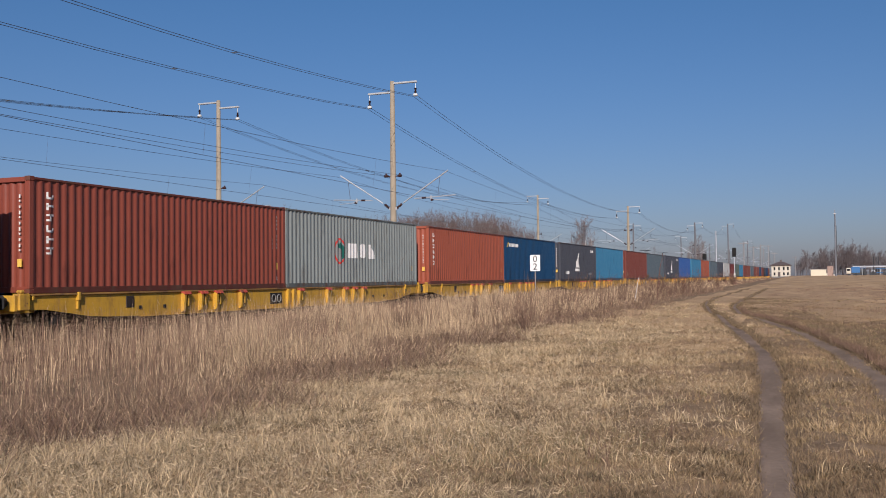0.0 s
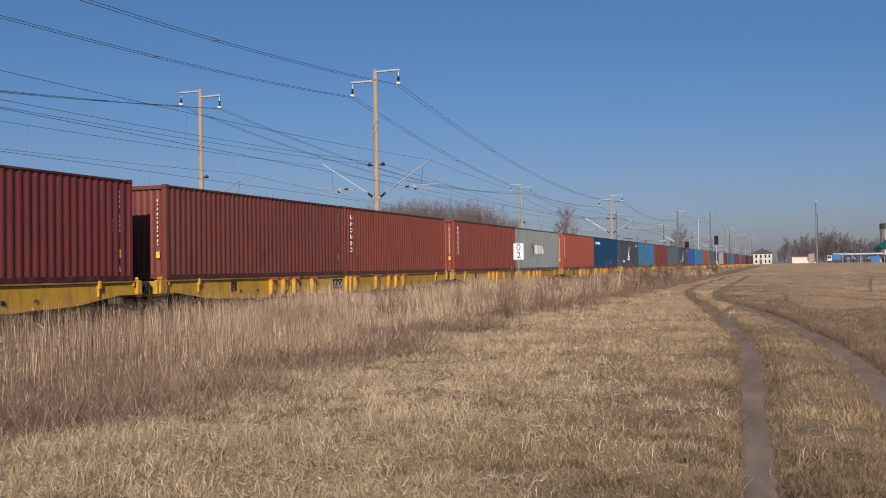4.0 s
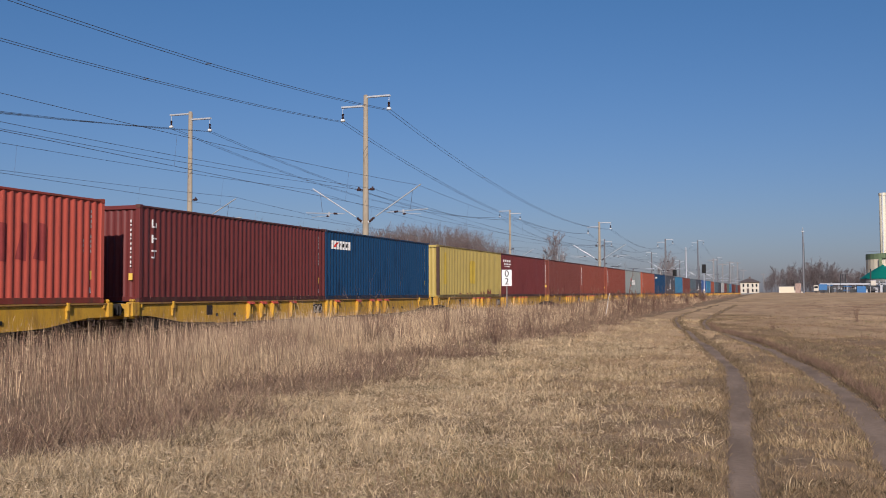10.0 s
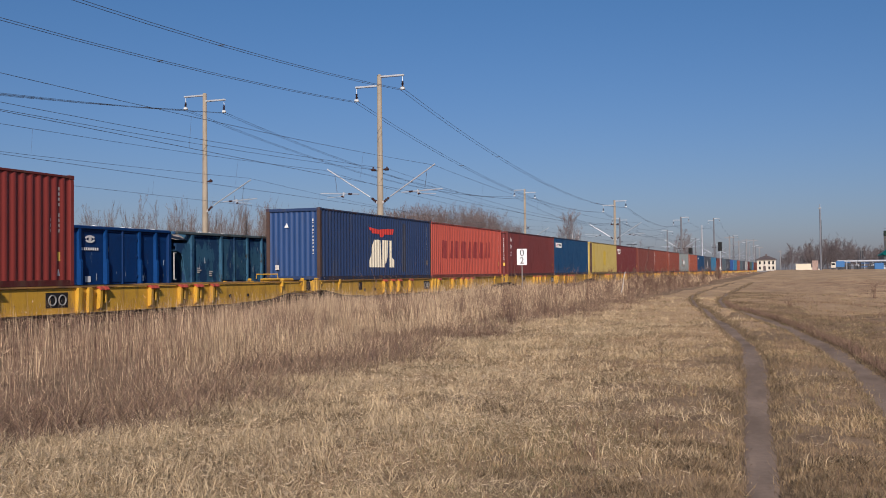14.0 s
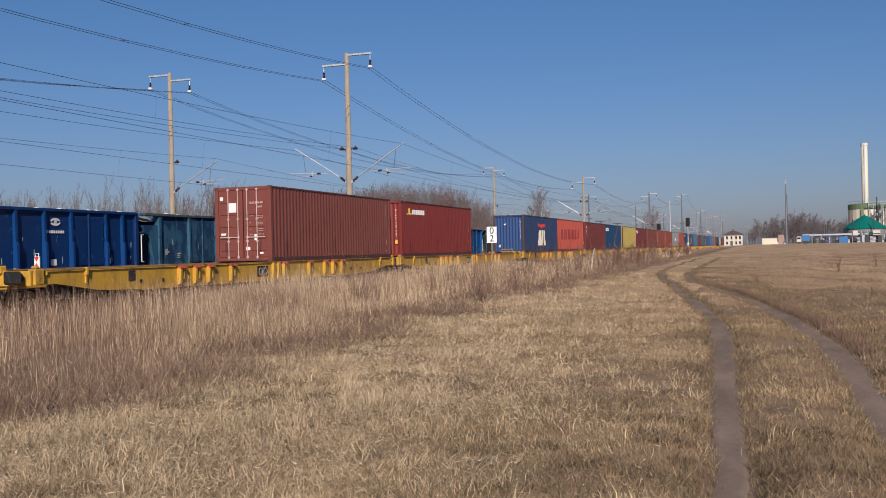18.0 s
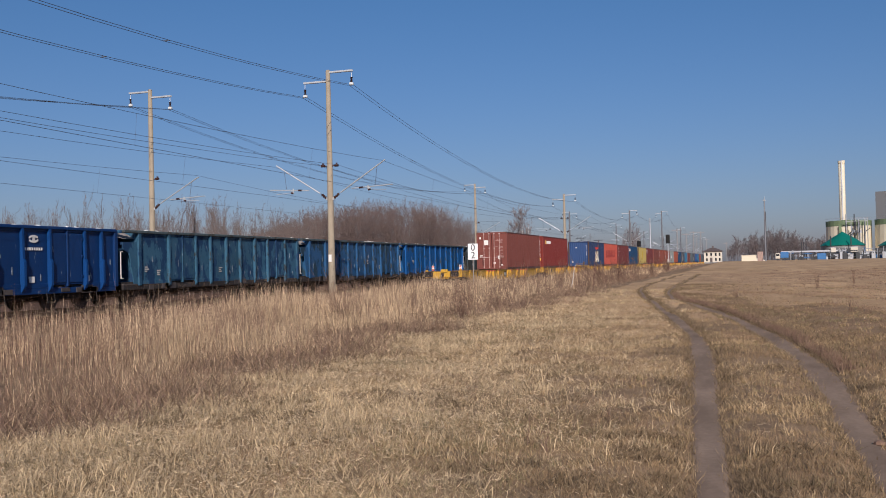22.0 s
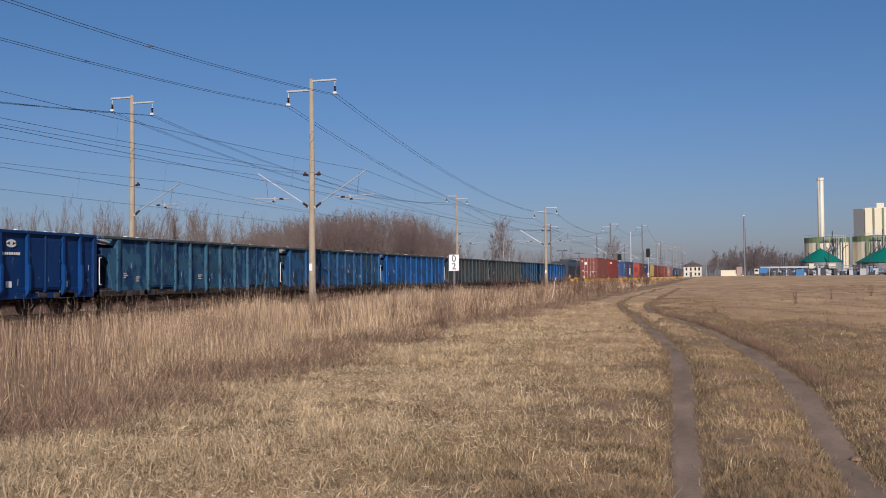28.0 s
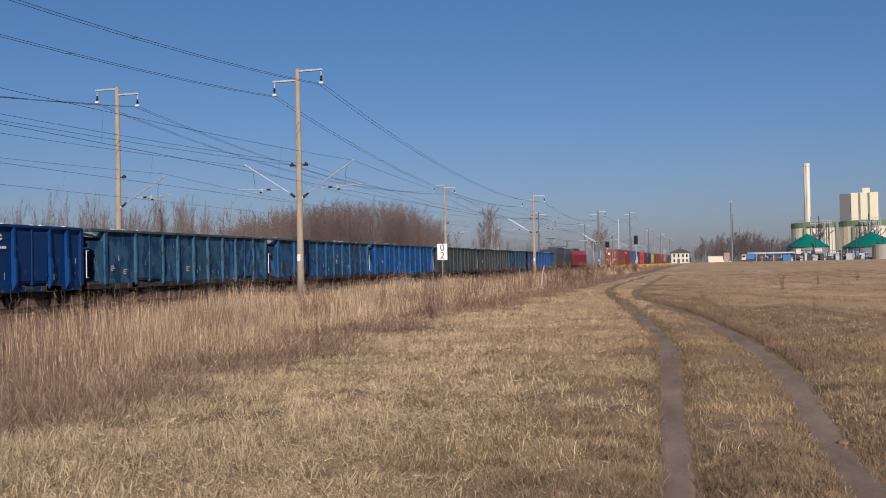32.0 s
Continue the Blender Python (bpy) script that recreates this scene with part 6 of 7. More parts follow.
# the wooded rise beyond the railway
n = 350
azs = rng.uniform(-28.8, -15.4, n)
dist = rng.uniform(190, 235, n)
tops = np.interp(azs, [-28.8, -27.3, -26.5, -24.6, -22, -20, -17.3, -15.8, -15.4], [2.0, 2.45, 2.75, 3.2, 3.5, 3.52, 3.1, 2.1, 1.4])
px, py = at_angle(azs, dist)
hh = 1.65 + (dist + 6) * np.tan(tops * D2) * rng.uniform(0.76, 0.92, n)
v, t = copies(wood, px, py, np.clip(hh, 4, 20), np.zeros(n) + 0.1)
tagged(new("far_wood", fast_mesh("far_wood", v, t, bark_far)), "rounded wood of bare brown winter trees", "wood", kind="stuff")
# low scrub along the far side of the railway
n = 110
azs = np.concatenate([rng.uniform(-16, -9, 55), rng.uniform(-30, -16, 55)])
px, py = at_angle(azs, rng.uniform(150, 230, n))
v, t = copies(wood, px, py, rng.uniform(3.5, 6.5, n), np.zeros(n) + 0.1)
tagged(new("far_scrub", fast_mesh("far_scrub", v, t, bark_far)), "low bare brown scrub along the railway", "scrub", kind="stuff")
# the wood on the skyline past the field
n = 165
azs = rng.uniform(-1.25, 4.6, n)
px, py = at_angle(azs, rng.uniform(520, 640, n))
tops = np.interp(azs, [-1.25, -0.9, 0.2, 1.5, 3.3, 4.6], [0.7, 1.1, 1.35, 1.55, 1.1, 0.9])
v, t = copies(wood_thick, px, py, 560 * np.tan(tops * D2) * rng.uniform(0.6, 0.95, n) + 1, np.zeros(n) + 0.85)
tagged(new("skyline_wood", fast_mesh("skyline_wood", v, t, mat("grey_winter_wood", (0.14, 0.118, 0.114), 0.95, spread=0.22, scale=0.05, fine=0.6, island=0.6))), "bare winter wood on the skyline beyond the field", "wood", kind="stuff")

# saplings that stand behind the open wagons, each a tree of its own
sap_geo = [branch_arrays(1.0, 40 + s, 3, 20, 0.40, 0.0045, 0.08, 6, 0.76, 0.0020) for s in range(5)]
sap_mesh = [fast_mesh("crown", v, t, bark) for v, t in sap_geo]


def bare_tree(x, y, h, mesh, label="slender bare winter tree with upright twigs", z=None, name="bare_tree"):
    g = thing(name, label, "tree", pose(x, y, float(ground_z(x, y)) if z is None else z, 0, 0, rng.uniform(0, 360)), group="trees beyond the railway")
    ob = part("crown", mesh, None, g)
    ob.scale = (h * rng.uniform(0.85, 1.2), h * rng.uniform(0.85, 1.2), h)
    part("trunk", Geo().rod((0, 0, -0.2), (0, 0, h * 0.35), h * 0.009, h * 0.006, 6), bark, g)
    return g


for i in range(125):
    az = rng.uniform(-47, -25.5)
    d = rng.uniform(74, 112)
    x, y = at_angle(az, d)
    top = np.interp(az, [-47, -40, -38.3, -37.4, -36.1, -35, -32, -30, -27, -25], [3.6, 3.3, 4.5, 3.2, 4.3, 3.4, 4.2, 3.9, 3.4, 2.8])
    bare_tree(x, y, max(3.0, 1.6 + d * math.tan(top * D2) * rng.uniform(0.45, 0.92)), sap_mesh[i % 5])
# a farther row of fine bare trees behind them
n = 120
azs = rng.uniform(-48, -24.5, n)
dist = rng.uniform(118, 150, n)
px, py = at_angle(azs, dist)
v, t = copies(sap_geo, px, py, 1.6 + dist * np.tan(np.interp(azs, [-48, -36, -30, -24.5], [3.2, 3.2, 3.3, 2.6]) * D2) * rng.uniform(0.6, 0.95, n), np.zeros(n) + 0.1)
tagged(new("far_tree_row", fast_mesh("far_tree_row", v, t, bark)), "farther row of fine bare trees beyond the railway", "trees", kind="stuff")
# thicket at their feet
n = 140
azs = rng.uniform(-48, -25, n)
px, py = at_angle(azs, rng.uniform(66, 100, n))
v, t = copies(sap_geo, px, py, rng.uniform(2.2, 5.2, n), np.zeros(n) + 0.1)
tagged(new("thicket", fast_mesh("thicket", v, t, bark)), "thicket of bare brown saplings behind the wagons", "thicket", kind="stuff")


def birch(az, d, h, seed):
    x, y = at_angle(az, d)
    g = thing("birch_tree", "bare birch with a white trunk and fine twigs", "tree", pose(x, y, 0.1))
    v, t = branch_arrays(h, seed, 3, 34, 0.34, 0.004, 0.3, 10, 0.55, 0.035)
    part("crown", fast_mesh("crown", v, t, mat("birch_twigs", (0.23, 0.185, 0.165), 0.9, spread=0.25, island=0.5)), None, g, "fine brown twigs")
    part("trunk", Geo().line([(0, 0, -0.2), (0.1, 0, h * 0.3), (0.0, 0.1, h * 0.6), (0.15, 0, h * 0.8)], h * 0.0055, 7), birch_bark, g, "white birch trunk")


birch(-12.9, 175, 10.6, 71)
birch(-12.55, 177, 10.9, 72)
birch(-13.3, 180, 8.8, 73)
birch(-6.6, 260, 10.4, 74)
birch(-6.2, 262, 9.5, 75)
birch(-7.0, 262, 9.0, 76)


def shrub(x, y, h, seed, m, label, limbs=10, w=0.012, up=0.6, sp=0.5):
    g = thing("shrub", label, "shrub", pose(x, y, float(ground_z(x, y)) - 0.05))
    v, t = branch_arrays(h, seed, 3, limbs + 6, sp, 0.009, 0.04, 6, up, w)
    part("twig_crown", fast_mesh("twig_crown", v, t, m), None, g)


def stem_shrub(x, y, h, seed, stems, w, label, m=None, splay=0.25):
    """Thin stems that rise from one root, each with a few side twigs."""
    r = np.random.default_rng(seed)
    V, T = [], []

    def strip(pts, w0):
        for i, p in enumerate(pts):
            f = 1 - 0.75 * i / (len(pts) - 1)
            d = r.normal(0, 1, 3) * (1, 1, 0.1)
            d = d / np.linalg.norm(d) * w0 * f * 0.5
            V.extend([p - d, p + d])
            if i:
                k = len(V) - 4
                T.extend([(k, k + 1, k + 3), (k, k + 3, k + 2)])

    for _ in range(stems):
        a, tilt, L = r.uniform(0, 6.28), abs(r.normal(0, splay)), h * r.uniform(0.5, 1.0)
        d = np.array([np.cos(a) * np.sin(tilt), np.sin(a) * np.sin(tilt), np.cos(tilt)])
        pts = [np.array([r.normal(0, 0.05 * h), r.normal(0, 0.05 * h), 0.0])]
        for i in range(4):
            d = d + r.normal(0, 0.07, 3)
            d /= np.linalg.norm(d)
            pts.append(pts[-1] + d * L / 4)
        strip(pts, w)
        for i in range(6):
            q = pts[int(r.integers(1, 5))]
            o = d + r.normal(0, 0.45, 3)
            strip([q, q + o / np.linalg.norm(o) * L * r.uniform(0.12, 0.34)], w * 0.6)
    g = thing("shrub", label, "shrub", pose(x, y, float(ground_z(x, y)) - 0.05))
    part("twig_crown", fast_mesh("twig_crown", np.array(V), np.array(T), m or stalk_m), None, g)


shrub(*at_angle(-8.85, 72), 3.3, 81, rust_twig, "rust-brown bare shrub with upright twigs", 10, 0.034, 0.85, 0.2)
shrub(*at_angle(-8.55, 72.6), 1.5, 82, stalk_m, "brown low shrub in the dry grass", 12, 0.026, 0.5, 0.5)
shrub(*at_angle(-9.1, 71.5), 1.5, 83, stalk_m, "brown low shrub in the dry grass", 12, 0.026, 0.5, 0.5)
for i, (x, y, h) in enumerate(((-10.8, 24.6, 1.85), (-10.5, 25.1, 1.6), (-11.1, 25.3, 1.45), (-8.6, 29.0, 1.15), (-8.9, 29.8, 1.3), (-9.4, 31.0, 1.2), (-9.6, 33.5, 1.4), (-9.0, 35.0, 1.2), (-9.9, 38.0, 1.4), (-10.4, 42, 1.5), (-9.8, 46, 1.4), (-10.6, 52, 1.6), (-11.2, 58, 1.6), (-10.9, 64, 1.7), (-12.0, 80, 1.9), (-11.6, 90, 2.0), (-12.4, 100, 2.0), (-13, 115, 2.2), (-11.6, 33, 1.4), (-12.2, 37, 1.5), (-12.8, 45, 1.6), (-11.9, 49, 1.6))):
    stem_shrub(x, y, h * 1.12, 100 + i, 13 + 2 * (i % 5), 0.008 + y * 0.0003, "thin red-brown bare shrub in the dry grass")
for i in range(26):
    y = 58 + 4.6 * i + rng.uniform(-2, 2)
    stem_shrub(rng.uniform(-15.5, -11.0), y, rng.uniform(1.4, 2.3), 300 + i, 18 + i % 7, 0.012 + y * 0.0003, "thin red-brown bare shrub in the dry grass", rust_twig if i % 3 == 0 else stalk_m, 0.3)
stick = thing("dead_stick", "pale bare stick leaning in the dry grass", "stick", pose(*at_angle(-10.05, 66), 0))
part("stem", Geo().line([(-0.1, 0, 0), (0.05, 0, 0.7), (0.12, 0, 1.2), (0.22, 0, 1.6)], 0.025, 5), birch_bark, stick)
for i, (x, y, h) in enumerate(((8.1, 40.5, 1.3), (8.6, 41.2, 0.9), (2.8, 32, 0.6), (-0.7, 44, 0.7), (1.8, 17, 0.3), (-1.8, 8.5, 0.42), (-1.95, 8.7, 0.34), (3.3, 56, 0.9), (6.1, 19.5, 0.55), (6.0, 66, 1.0), (12.5, 60, 1.1), (7.0, 30, 0.6), (10.5, 48, 0.8), (-1.5, 10.4, 0.28), (9.5, 75, 1.1))):
    stem_shrub(x, y, h, 140 + i, 8 + i % 4, 0.004 + y * 0.0004, "thin red-brown dead weed in the open field", splay=0.18)
clod = thing("clod", "dark clod of earth in the wheel rut", "clod", pose(1.1, 10.0, float(ground_z(1.1, 10.0)) + 0.01))
part("lump", Geo().lathe([(0.02, 0.0), (0.06, 0.01), (0.05, 0.035), (0.01, 0.05)], 8), stalk_m, clod)

# ---- far buildings ----
cream = mat("cream_cladding", (0.66, 0.60, 0.44), 0.6, spread=0.08, scale=0.3, fine=3)
cream_dark = mat("grey_cladding", (0.20, 0.20, 0.19), 0.6, spread=0.08, scale=0.3, fine=3)
olive = mat("green_band", (0.15, 0.20, 0.105), 0.6, spread=0.1)
teal_m = mat("green_sheet_roof", (0.010, 0.145, 0.105), 0.5, spread=0.1, scale=0.5)
tile_m = mat("dark_roof", (0.11, 0.088, 0.08), 0.8, spread=0.2, scale=2)
plaster = mat("white_plaster", (0.60, 0.55, 0.45), 0.9, spread=0.1, scale=0.6, fine=6, dirt=(0.45, 0.42, 0.36), dirt_amount=0.35, dirt_scale=(0.6, 0.6, 0.3))
dark_glass = mat("dark_window", (0.02, 0.022, 0.025), 0.15)
steel_m = mat("pipe_steel", (0.52, 0.53, 0.54), 0.4, 0.5, spread=0.12)
blue_m = mat("blue_tarpaulin", (0.05, 0.15, 0.34), 0.5, spread=0.15)
far_dark = mat("dark_plant_parts", (0.05, 0.052, 0.055), 0.7, spread=0.3)


def far_pos(az, d, z=None):
    x, y = at_angle(az, d)
    return pose(x, y, float(ground_z(x, y)) if z is None else z, 0, 0, -az)


def height_at(el, d, z0):
    return 1.65 + d * math.tan(el * D2) - z0


def signal_box():
    d = 338
    g = thing("signal_box", "small two-storey white house with a dark hipped roof", "house", far_pos(-2.1, d))
    z0 = g.matrix_basis.translation.z
    w, e, t = d * 0.5 * D2 * 1.0, height_at(0.56, d, z0), height_at(0.76, d, z0)
    part("wall", Geo().box(-w, w, 0, 7, -0.6, e, 0.02), plaster, g)
    part("roof", Geo().add([(-w - 0.4, -0.4, e), (w + 0.4, -0.4, e), (w + 0.4, 7.4, e), (-w - 0.4, 7.4, e), (-w * 0.25, 3.5, t), (w * 0.25, 3.5, t)],
                           [(0, 1, 5, 4), (1, 2, 5), (2, 3, 4, 5), (3, 0, 4), (3, 2, 1, 0)]), tile_m, g, "dark hipped roof")
    part("chimney", Geo().box(-0.3, 0.3, 3.2, 3.8, t - 0.4, t + 0.6, 0.02), tile_m, g)
    for x in (-w * 0.68, -w * 0.2, w * 0.3, w * 0.72):
        for z, hh in ((e - 1.8, 1.2), (0.7, 1.1)):
            if z < 1 and x == -w * 0.2:
                continue
            q = part("window", Geo().box(x - 0.27, x + 0.27, -0.03, 0.1, z + 0.15, z + hh), dark_glass, g)
            part("frame", Geo().box(x - 0.33, x + 0.33, -0.06, -0.03, z + 0.09, z + 0.15).box(x - 0.33, x + 0.33, -0.06, -0.03, z + hh, z + hh + 0.06), plaster, q)
    part("door", Geo().box(-w * 0.2 - 0.4, -w * 0.2 + 0.4, -0.03, 0.1, 0, 2.0), tile_m, g)
    part("eaves", Geo().box(-w - 0.5, w + 0.5, -0.55, 7.5, e - 0.12, e + 0.02), tile_m, g, "dark projecting eaves")
    part("plinth", Geo().box(-w - 0.03, w + 0.03, -0.04, 7.03, -0.6, 0.45), cream_dark, g, "grey plinth")


signal_box()


def white_hut():
    d = 352
    g = thing("flat_hut", "low cream flat-roofed shed with a lower annex", "shed", far_pos(-0.15, d))
    z0 = g.matrix_basis.translation.z
    t = height_at(0.27, d, z0)
    part("wall", Geo().box(-2.5, 2.4, 0, 4, -0.5, t, 0.02), cream, g)
    part("roof", Geo().box(-2.6, 2.5, -0.1, 4.1, t, t + 0.15, 0.02), plaster, g)
    part("annex", Geo().prism([(2.41, -0.5), (5.6, -0.5), (5.6, 0.25), (2.41, 0.95)], 1, 0.5, 3.5), plaster, g)


white_hut()


def lamp_mast():
    d = 300
    g = thing("lamp_mast", "tall thin steel mast beside the sheds", "mast", far_pos(0.74, d))
    z0 = g.matrix_basis.translation.z
    t = height_at(3.37, d, z0)
    part("pole", Geo().lathe([(0.26, -0.3), (0.22, t * 0.5), (0.16, t)], 8), mat("dull_steel", (0.22, 0.22, 0.23), 0.5, 0.4), g)
    part("tip", Geo().rod((0, 0, t), (0, 0, t + 0.9), 0.09), galv, g)
    part("lamp_head", Geo().box(-0.4, 0.4, -0.2, 0.2, t - 0.35, t - 0.1, 0.04), galv, g)
    part("climbing_frame", Geo().box(0.2, 0.35, -0.1, 0.1, 1, t * 0.8), far_dark, g)


lamp_mast()
old = thing("brick_hut", "small weathered brick hut at the foot of the mast", "shed", far_pos(0.45, 340))
part("wall", Geo().box(-0.9, 0.9, 0, 3, -0.5, 3.1, 0.02), paint("old_brick", (0.34, 0.24, 0.19), 0.4), old)
part("roof", Geo().box(-1.0, 1.0, -0.1, 3.1, 3.1, 3.3, 0.02), tile_m, old)


def chimney():
    d = 470
    g = thing("factory_chimney", "tall round cream factory chimney", "chimney", far_pos(4.78, d))
    z0 = g.matrix_basis.translation.z
    t, r = height_at(5.28, d, z0), d * 0.165 * D2
    part("shaft", Geo().lathe([(r * 1.05, -0.5), (r, t * 0.5), (r, t - 1.2)], 20), cream, g, smooth=True)
    part("rim", Geo().lathe([(r * 1.12, t - 1.2), (r * 1.12, t)], 20), cream, g, "slightly wider rim")
    part("ladder", Geo().box(-0.25, 0.25, -r - 0.25, -r - 0.05, 4, t), steel_m, g)


chimney()


def storage_tank(az0, az1, el, d, label):
    azm = (az0 + az1) / 2
    g = thing("storage_tank", label, "tank", far_pos(azm, d))
    z0 = g.matrix_basis.translation.z
    r, t = d * (az1 - az0) / 2 * D2, height_at(el, d, z0)
    part("shell", Geo().lathe([(r, -0.5), (r, t - 2.3)], 28), cream, g)
    part("band", Geo().lathe([(r + 0.05, t - 2.3), (r + 0.05, t)], 28), olive, g, "olive green top band")
    part("stripe", Geo().box(-r * 0.42, -r * 0.30, -r - 0.02, -r * 0.85, 0, t - 2.3), olive, g)
    part("roof", Geo().lathe([(r, t), (r * 0.2, t + 0.5)], 28), olive, g)
    part("rail", Geo().line([(r * math.cos(a) * 0.98, r * math.sin(a) * 0.98, t + 1.0) for a in np.linspace(math.pi, 2 * math.pi, 24)], 0.06, 4), steel_m, g)
    for x in (-0.1, 0.25, 0.42, 0.7):
        part("pipe", Geo().rod((x * r, -r - 0.3, 0), (x * r, -r - 0.3, t + (2.6 if x < 0.3 else 0.4)), 0.22, n=6), far_dark if x == 0.25 else steel_m, g)
    part("platform", Geo().box(r * 0.1, r * 0.55, -r - 1.2, -r - 0.1, t - 5.5, t - 5.3).box(r * 0.1, r * 0.55, -r - 1.2, -r - 1.1, t - 5.3, t - 4.2), steel_m, g)
    return g


storage_tank(3.9, 6.2, 2.0, 455, "large round cream storage tank with an olive band")
storage_tank(6.35, 8.75, 2.02, 452, "large round cream storage tank with an olive band")


def cone_tank(az0, az1, apex_el, eave_el, d):
    azm = (az0 + az1) / 2
    g = thing("digester", "round tank under a green conical roof", "tank", far_pos(azm, d))
    z0 = g.matrix_basis.translation.z
    r, t, e = d * (az1 - az0) / 2 * D2, height_at(apex_el, d, z0), height_at(eave_el, d, z0)
    part("shell", Geo().lathe([(r * 0.95, -0.5), (r * 0.95, e)], 28), cream_dark, g)
    part("roof", Geo().lathe([(r, e), (r * 0.98, e + 0.15), (r * 0.5, e + (t - e) * 0.55), (0.1, t)], 28), teal_m, g, "green conical sheet roof")
    for x in (-0.5, 0.35):
        part("vent", Geo().rod((x * r, -r - 1, 0), (x * r, -r - 1, e + 3.6), 0.22, n=6), far_dark, g)


cone_tank(3.55, 5.9, 1.43, 0.68, 415)
cone_tank(6.45, 9.5, 1.42, 0.62, 415)


def silo_block():
    d = 500
    g = thing("silo_block", "tall cream silo building with green stripes and a shaded grey side", "silo", far_pos(7.35, d))
    z0 = g.matrix_basis.translation.z
    t = height_at(3.57, d, z0)
    a, b, c = [d * (q - 7.35) * D2 for q in (6.42, 6.95, 8.35)]
    # the left side is turned from the sun; its shade is painted dark grey
    part("side_wall", Geo().box(a, b - 0.02, 1.5, 18, -0.5, t - 0.3), mat("shaded_cladding", (0.11, 0.115, 0.12), 0.6, spread=0.08), g, "side wall with its shade painted grey")
    for i in range(3):
        w = (c - b) / 3
        part("silo_cell", Geo().box(b + w * i + 0.3, b + w * (i + 1) - 0.3, 0.9, 1.6, -0.5, t, 0.2).box(b + w * i, b + w * (i + 1) - 0.02, 1.6, 17, -0.5, t), cream, g)
        if i < 2:
            part("stripe", Geo().box(b + w * (i + 1) - 0.4, b + w * (i + 1) + 0.4, 0.7, 1.5, -0.5, t - 0.2), olive, g, "green stripe")
    part("penthouse", Geo().box(d * (7.58 - 7.35) * D2, d * (7.95 - 7.35) * D2, 3, 10, t, height_at(3.83, d, z0)), cream, g)


silo_block()


def pipe_bridge():
    d = 385
    g = thing("pipe_bridge", "long low pipe bridge of bright steel on thin legs", "pipe bridge", far_pos(2.9, d))
    z0 = g.matrix_basis.translation.z
    x0, x1 = d * (1.57 - 2.9) * D2, d * (4.9 - 2.9) * D2
    z = height_at(0.42, d, z0)
    part("duct", Geo().box(x0, x1, -0.6, 0.6, z - 0.35, z + 0.25, 0.05), steel_m, g)
    part("duct", Geo().rod((x0 + 5, 0.9, z - 0.8), (x1, 0.9, z - 0.8), 0.18, n=6), steel_m, g)
    for i in range(8):
        x = x0 + (x1 - x0) * (i + 0.3) / 8
        part("leg", Geo().box(x - 0.12, x + 0.12, -0.1, 0.1, -0.4, z - 0.35), steel_m, g)
    for q in (2.62, 2.74, 2.86):
        x = d * (q - 2.9) * D2
        part("stack", Geo().rod((x, 2, 0), (x, 2, height_at(0.95, d, z0)), 0.16, n=6), far_dark, g, "thin dark exhaust stack")


pipe_bridge()


def far_box(name, label, category, az, d, w, h, deep, m, z=0.0, lid=None):
    g = thing(name, label, category, far_pos(az, d))
    part("body", Geo().box(-w / 2, w / 2, 0, deep, z - 0.3, z + h, 0.05), m, g)
    if lid:
        part("lid", Geo().box(-w / 2 - 0.1, w / 2 + 0.1, -0.1, deep + 0.1, z + h, z + h + 0.2, 0.03), lid, g)
    part("base", Geo().box(-w / 2 + 0.1, w / 2 - 0.1, 0.2, deep - 0.2, -0.3, z - 0.3 if z > 0.3 else 0.02), far_dark, g)
    return g


def truck():
    d = 372
    g = thing("truck", "lorry with a white cab and a blue tilt body", "truck", far_pos(1.6, d))
    part("tilt", Geo().box(-0.6, 2.2, 0, 6, 0.9, 3.0, 0.08), blue_m, g, "blue tarpaulin body")
    cab = part("cab", Geo().box(-2.3, -0.7, -0.5, 1.8, 0.6, 2.6, 0.15), plaster, g, "white cab")
    part("windscreen", Geo().box(-2.1, -0.9, -0.53, -0.48, 1.6, 2.3), dark_glass, cab)
    part("chassis", Geo().box(-2.1, 2.1, 0, 6, 0.45, 0.88), far_dark, g)
    for x in (-1.5, 0.2, 1.6):
        part("wheel", Geo().rod((x, -0.1, 0.45), (x, 0.3, 0.45), 0.45, n=12), far_dark, g)


truck()
far_box("skip", "blue steel skip in the plant yard", "skip", 3.65, 380, 3.0, 2.3, 2.5, blue_m)
far_box("blue_shed", "blue sheet-metal shed in the plant yard", "shed", 5.05, 388, 2.6, 2.2, 2.5, blue_m, 0.3, steel_m)
far_box("grey_shed", "pale grey machine shed in the plant yard", "shed", 6.0, 388, 4.5, 2.4, 3, steel_m, 0.2, plaster)
far_box("blue_tank", "blue water tank in the plant yard", "tank", 7.25, 386, 3.0, 2.8, 2.6, mat("dull_blue", (0.12, 0.2, 0.34), 0.6), 0.2, steel_m)
far_box("blue_tank", "blue water tank in the plant yard", "tank", 7.6, 389, 2.2, 2.6, 2.6, blue_m, 0.2)
far_box("machine", "dark machinery below the green roofs", "machine", 4.7, 395, 9.0, 1.3, 2.5, far_dark, 2.6)
far_box("machine", "dark machinery below the green roofs", "machine", 6.9, 396, 8.0, 1.4, 2.5, far_dark, 2.4)
far_box("generator", "pale generator housing with a flat lid", "machine", 4.25, 384, 1.8, 1.4, 2, plaster, 2.8, steel_m)
far_box("generator", "pale generator housing with a flat lid", "machine", 5.3, 384, 2.4, 1.4, 2, plaster, 2.8, steel_m)
low = thing("round_basin", "low round grey concrete basin in front of the tanks", "tank", far_pos(8.75, 370))
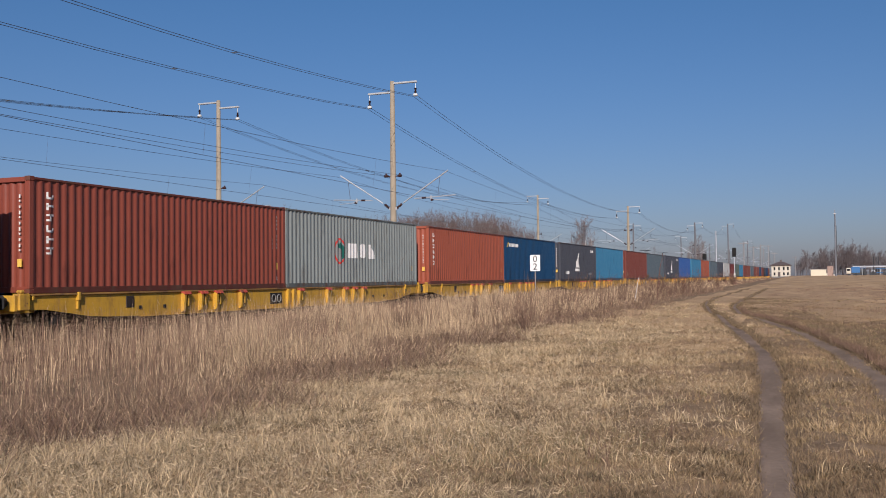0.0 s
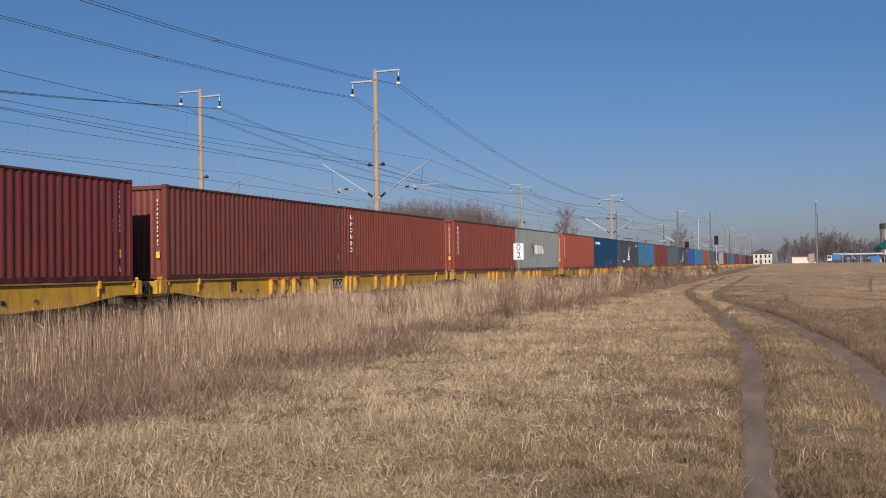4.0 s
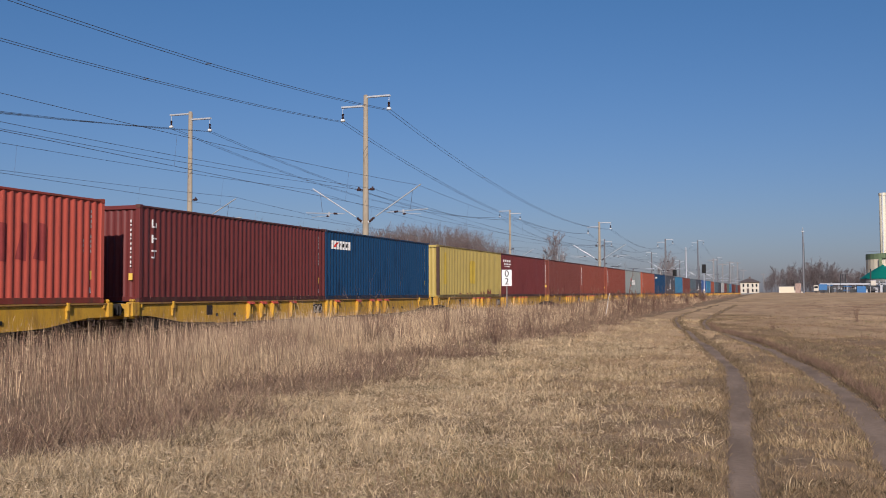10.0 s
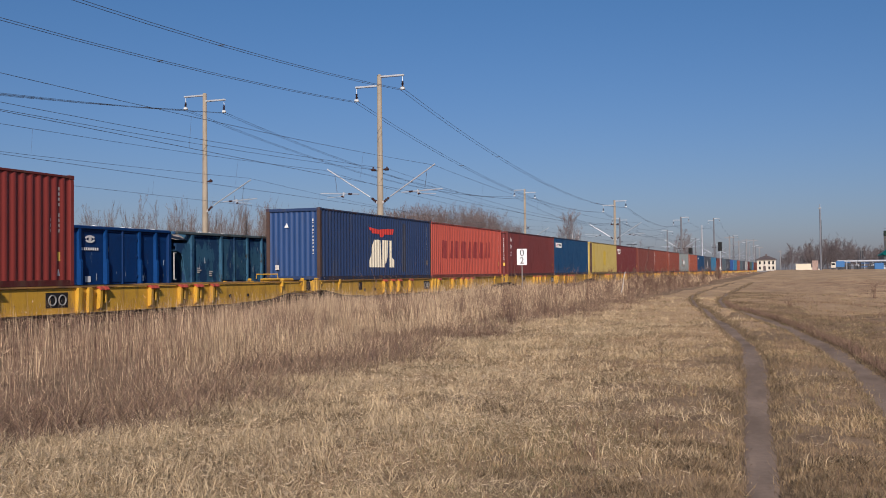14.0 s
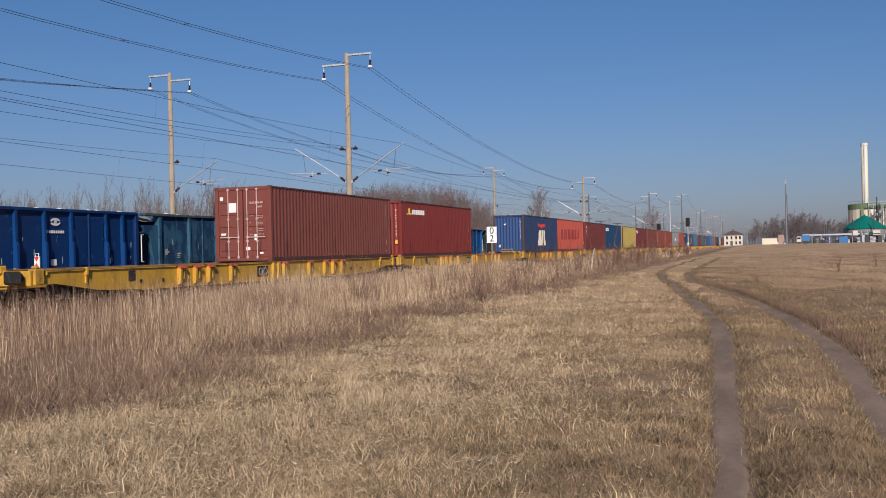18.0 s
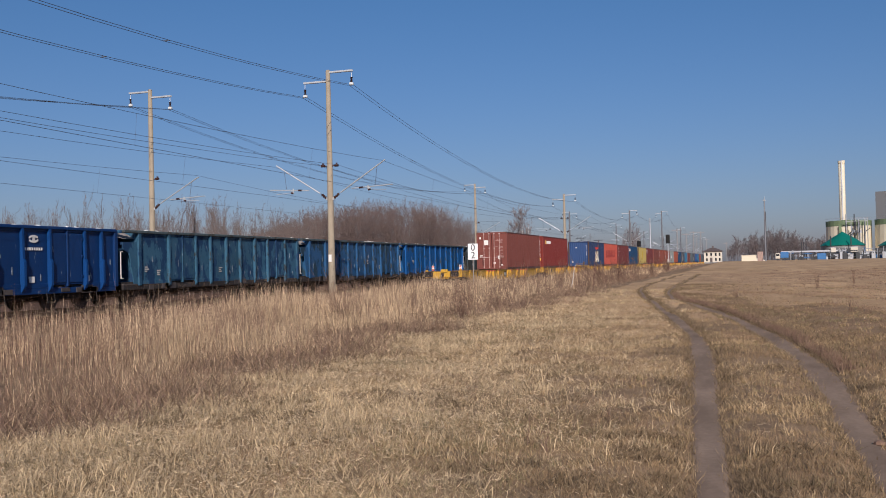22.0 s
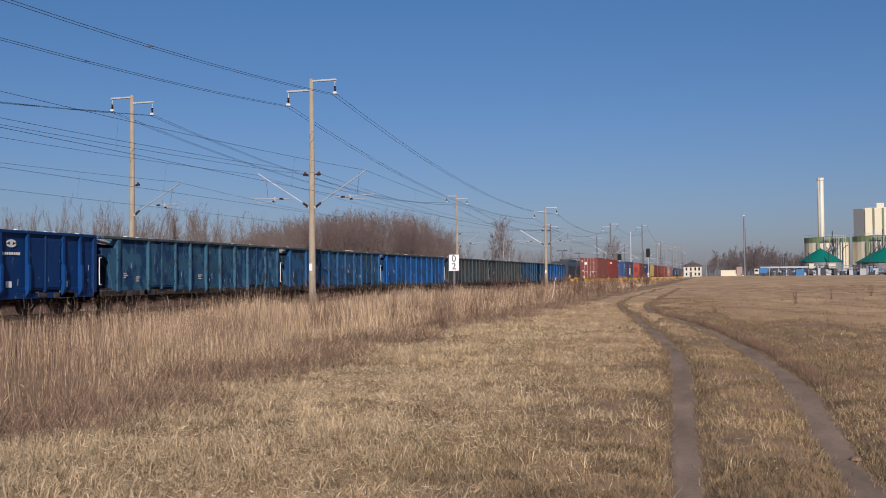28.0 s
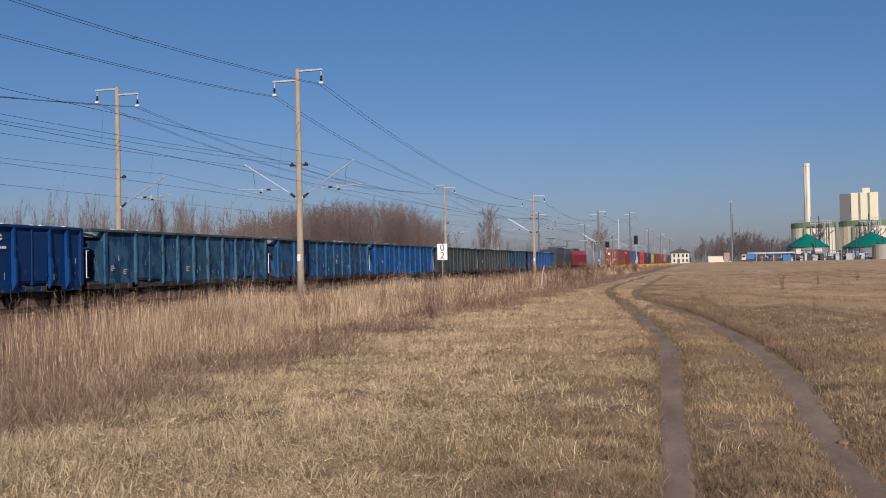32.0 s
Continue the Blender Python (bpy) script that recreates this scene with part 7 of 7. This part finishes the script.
part("shell", Geo().lathe([(5.0, -0.4), (5.0, height_at(0.66, 370, 0.85))], 26), mat("basin_concrete", (0.42, 0.38, 0.31), 0.9, spread=0.2), low)
part("rim", Geo().lathe([(5.1, 4.9), (5.1, 5.15)], 26), steel_m, low)


def pipework(az0, az1, d, seed, count, top):
    """Pipes, valves and small housings below the tanks."""
    r = random.Random(seed)
    am = (az0 + az1) / 2
    g = thing("pipework", "tangle of steel pipes, valves and housings in the plant yard", "pipework", far_pos(am, d))
    w = d * (az1 - az0) / 2 * D2
    for i in range(count):
        x, z, y = r.uniform(-w, w), r.uniform(0.6, top), r.uniform(-1.5, 1.5)
        k = r.random()
        m = r.choice((steel_m, steel_m, far_dark, far_dark, blue_m if r.random() < 0.3 else galv))
        if k < 0.35:
            part("pipe", Geo().rod((x, y, -0.3), (x, y, z + 1.2), r.uniform(0.07, 0.2), n=6), m, g)
        elif k < 0.7:
            part("pipe", Geo().rod((x, y, z), (x + r.uniform(1.5, 5), y, z), r.uniform(0.08, 0.2), n=6), m, g)
        else:
            a, b = r.uniform(0.3, 1.1), r.uniform(0.3, 0.9)
            part("housing", Geo().box(x - a, x + a, y - 0.4, y + 0.4, -0.3, z * 0.6 + b, 0.04), m, g)
            part("valve", Geo().box(x - 0.2, x + 0.2, y - 0.5, y + 0.5, z * 0.6 + b, z * 0.6 + b + 0.3, 0.04), far_dark, g)


pipework(1.7, 4.2, 381, 5, 34, 2.6)
pipework(4.0, 6.3, 383, 6, 46, 3.6)
pipework(6.2, 8.6, 383, 7, 46, 3.4)


def top_gear(azm, d, el, half, seed):
    """Ladders, vents and rails that stand above the tanks' rims."""
    r = random.Random(seed)
    g = thing("tank_gantry", "dark pipes and railings along the rim of a tank", "gantry", far_pos(azm, d))
    z0 = g.matrix_basis.translation.z
    z = height_at(el, d, z0)
    w = d * half * D2
    for i in range(12):
        x = r.uniform(-w, w)
        part("riser", Geo().rod((x, 0, 0), (x, 0, z + r.uniform(-2.5, 1.4)), r.uniform(0.09, 0.2), n=6), r.choice((steel_m, far_dark, galv)), g)
    part("walkway", Geo().box(-w, w, -0.4, 0.4, z - 0.2, z - 0.05).box(-w, w, -0.42, -0.36, z + 0.8, z + 0.88), steel_m, g)
    for i in range(5):
        x = r.uniform(-w, w)
        part("elbow", Geo().line([(x, -0.3, z * 0.55), (x, -0.9, z * 0.62), (x + r.uniform(0.6, 2.2), -0.9, z * 0.72), (x + 2.2, -0.3, z * 0.8)], 0.16, 6), far_dark, g)


top_gear(5.45, 443, 2.0, 0.55, 11)
top_gear(7.9, 440, 2.0, 0.55, 12)


# ---- railway signals and far masts ----
def signal(x, y, z, hh, label):
    g = thing("railway_signal", label, "signal", pose(x, y, 0))
    gz = float(ground_z(x, y))
    part("post", Geo().rod((0, 0, gz - 0.2), (0, 0, z - hh / 2), 0.09), steel_m, g)
    head = part("head", Geo().box(-0.42, 0.42, -0.12, 0.12, z - hh / 2, z + hh / 2, 0.08), black, g, "black signal head")
    part("hood", Geo().box(-0.2, 0.2, -0.3, -0.12, z + hh * 0.15, z + hh * 0.3, 0.02), black, head)
    part("hood", Geo().box(-0.2, 0.2, -0.3, -0.12, z - hh * 0.25, z - hh * 0.1, 0.02), black, head)
    part("sign_plate", Geo().box(-0.2, 0.2, -0.14, -0.1, gz + 1.4, gz + 2.2), white, g)


d = 17.0 / math.sin(4.57 * D2)
signal(-17.0, d * math.cos(4.57 * D2), 1.65 + d * math.tan(1.32 * D2), 1.9, "tall black light signal on a pale post beside the track")
d = 22.6 / math.sin(6.19 * D2)
signal(-22.6, d * math.cos(6.19 * D2), 1.65 + d * math.tan(1.1 * D2), 1.3, "black light signal between the tracks")
wp = thing("lattice_mast", "pale steel mast between the tracks", "mast", pose(*at_angle(-5.55, 235), 0.1))
part("pole", Geo().rod((0, 0, 0), (0, 0, 12.0), 0.22, 0.14), steel_m, wp)
far_m = mat("far_mast", (0.25, 0.24, 0.23), 0.8)
for az, d, h in ((-4.05, 300, 11.5), (-3.55, 330, 11), (-3.15, 380, 13), (-2.75, 420, 14), (-3.85, 420, 12), (-2.45, 470, 12), (-3.0, 520, 15), (-1.35, 520, 11)):
    g = thing("catenary_mast", "far grey catenary mast with a cross arm", "mast", pose(*at_angle(az, d), 0.1), group="masts along the railway")
    part("pole", Geo().rod((0, 0, 0), (0, 0, h), 0.22, 0.16, 6), far_m, g)
    part("cross_arm", Geo().box(-1.5, 1.5, -0.06, 0.06, h - 0.6, h - 0.4), far_m, g)

motions()
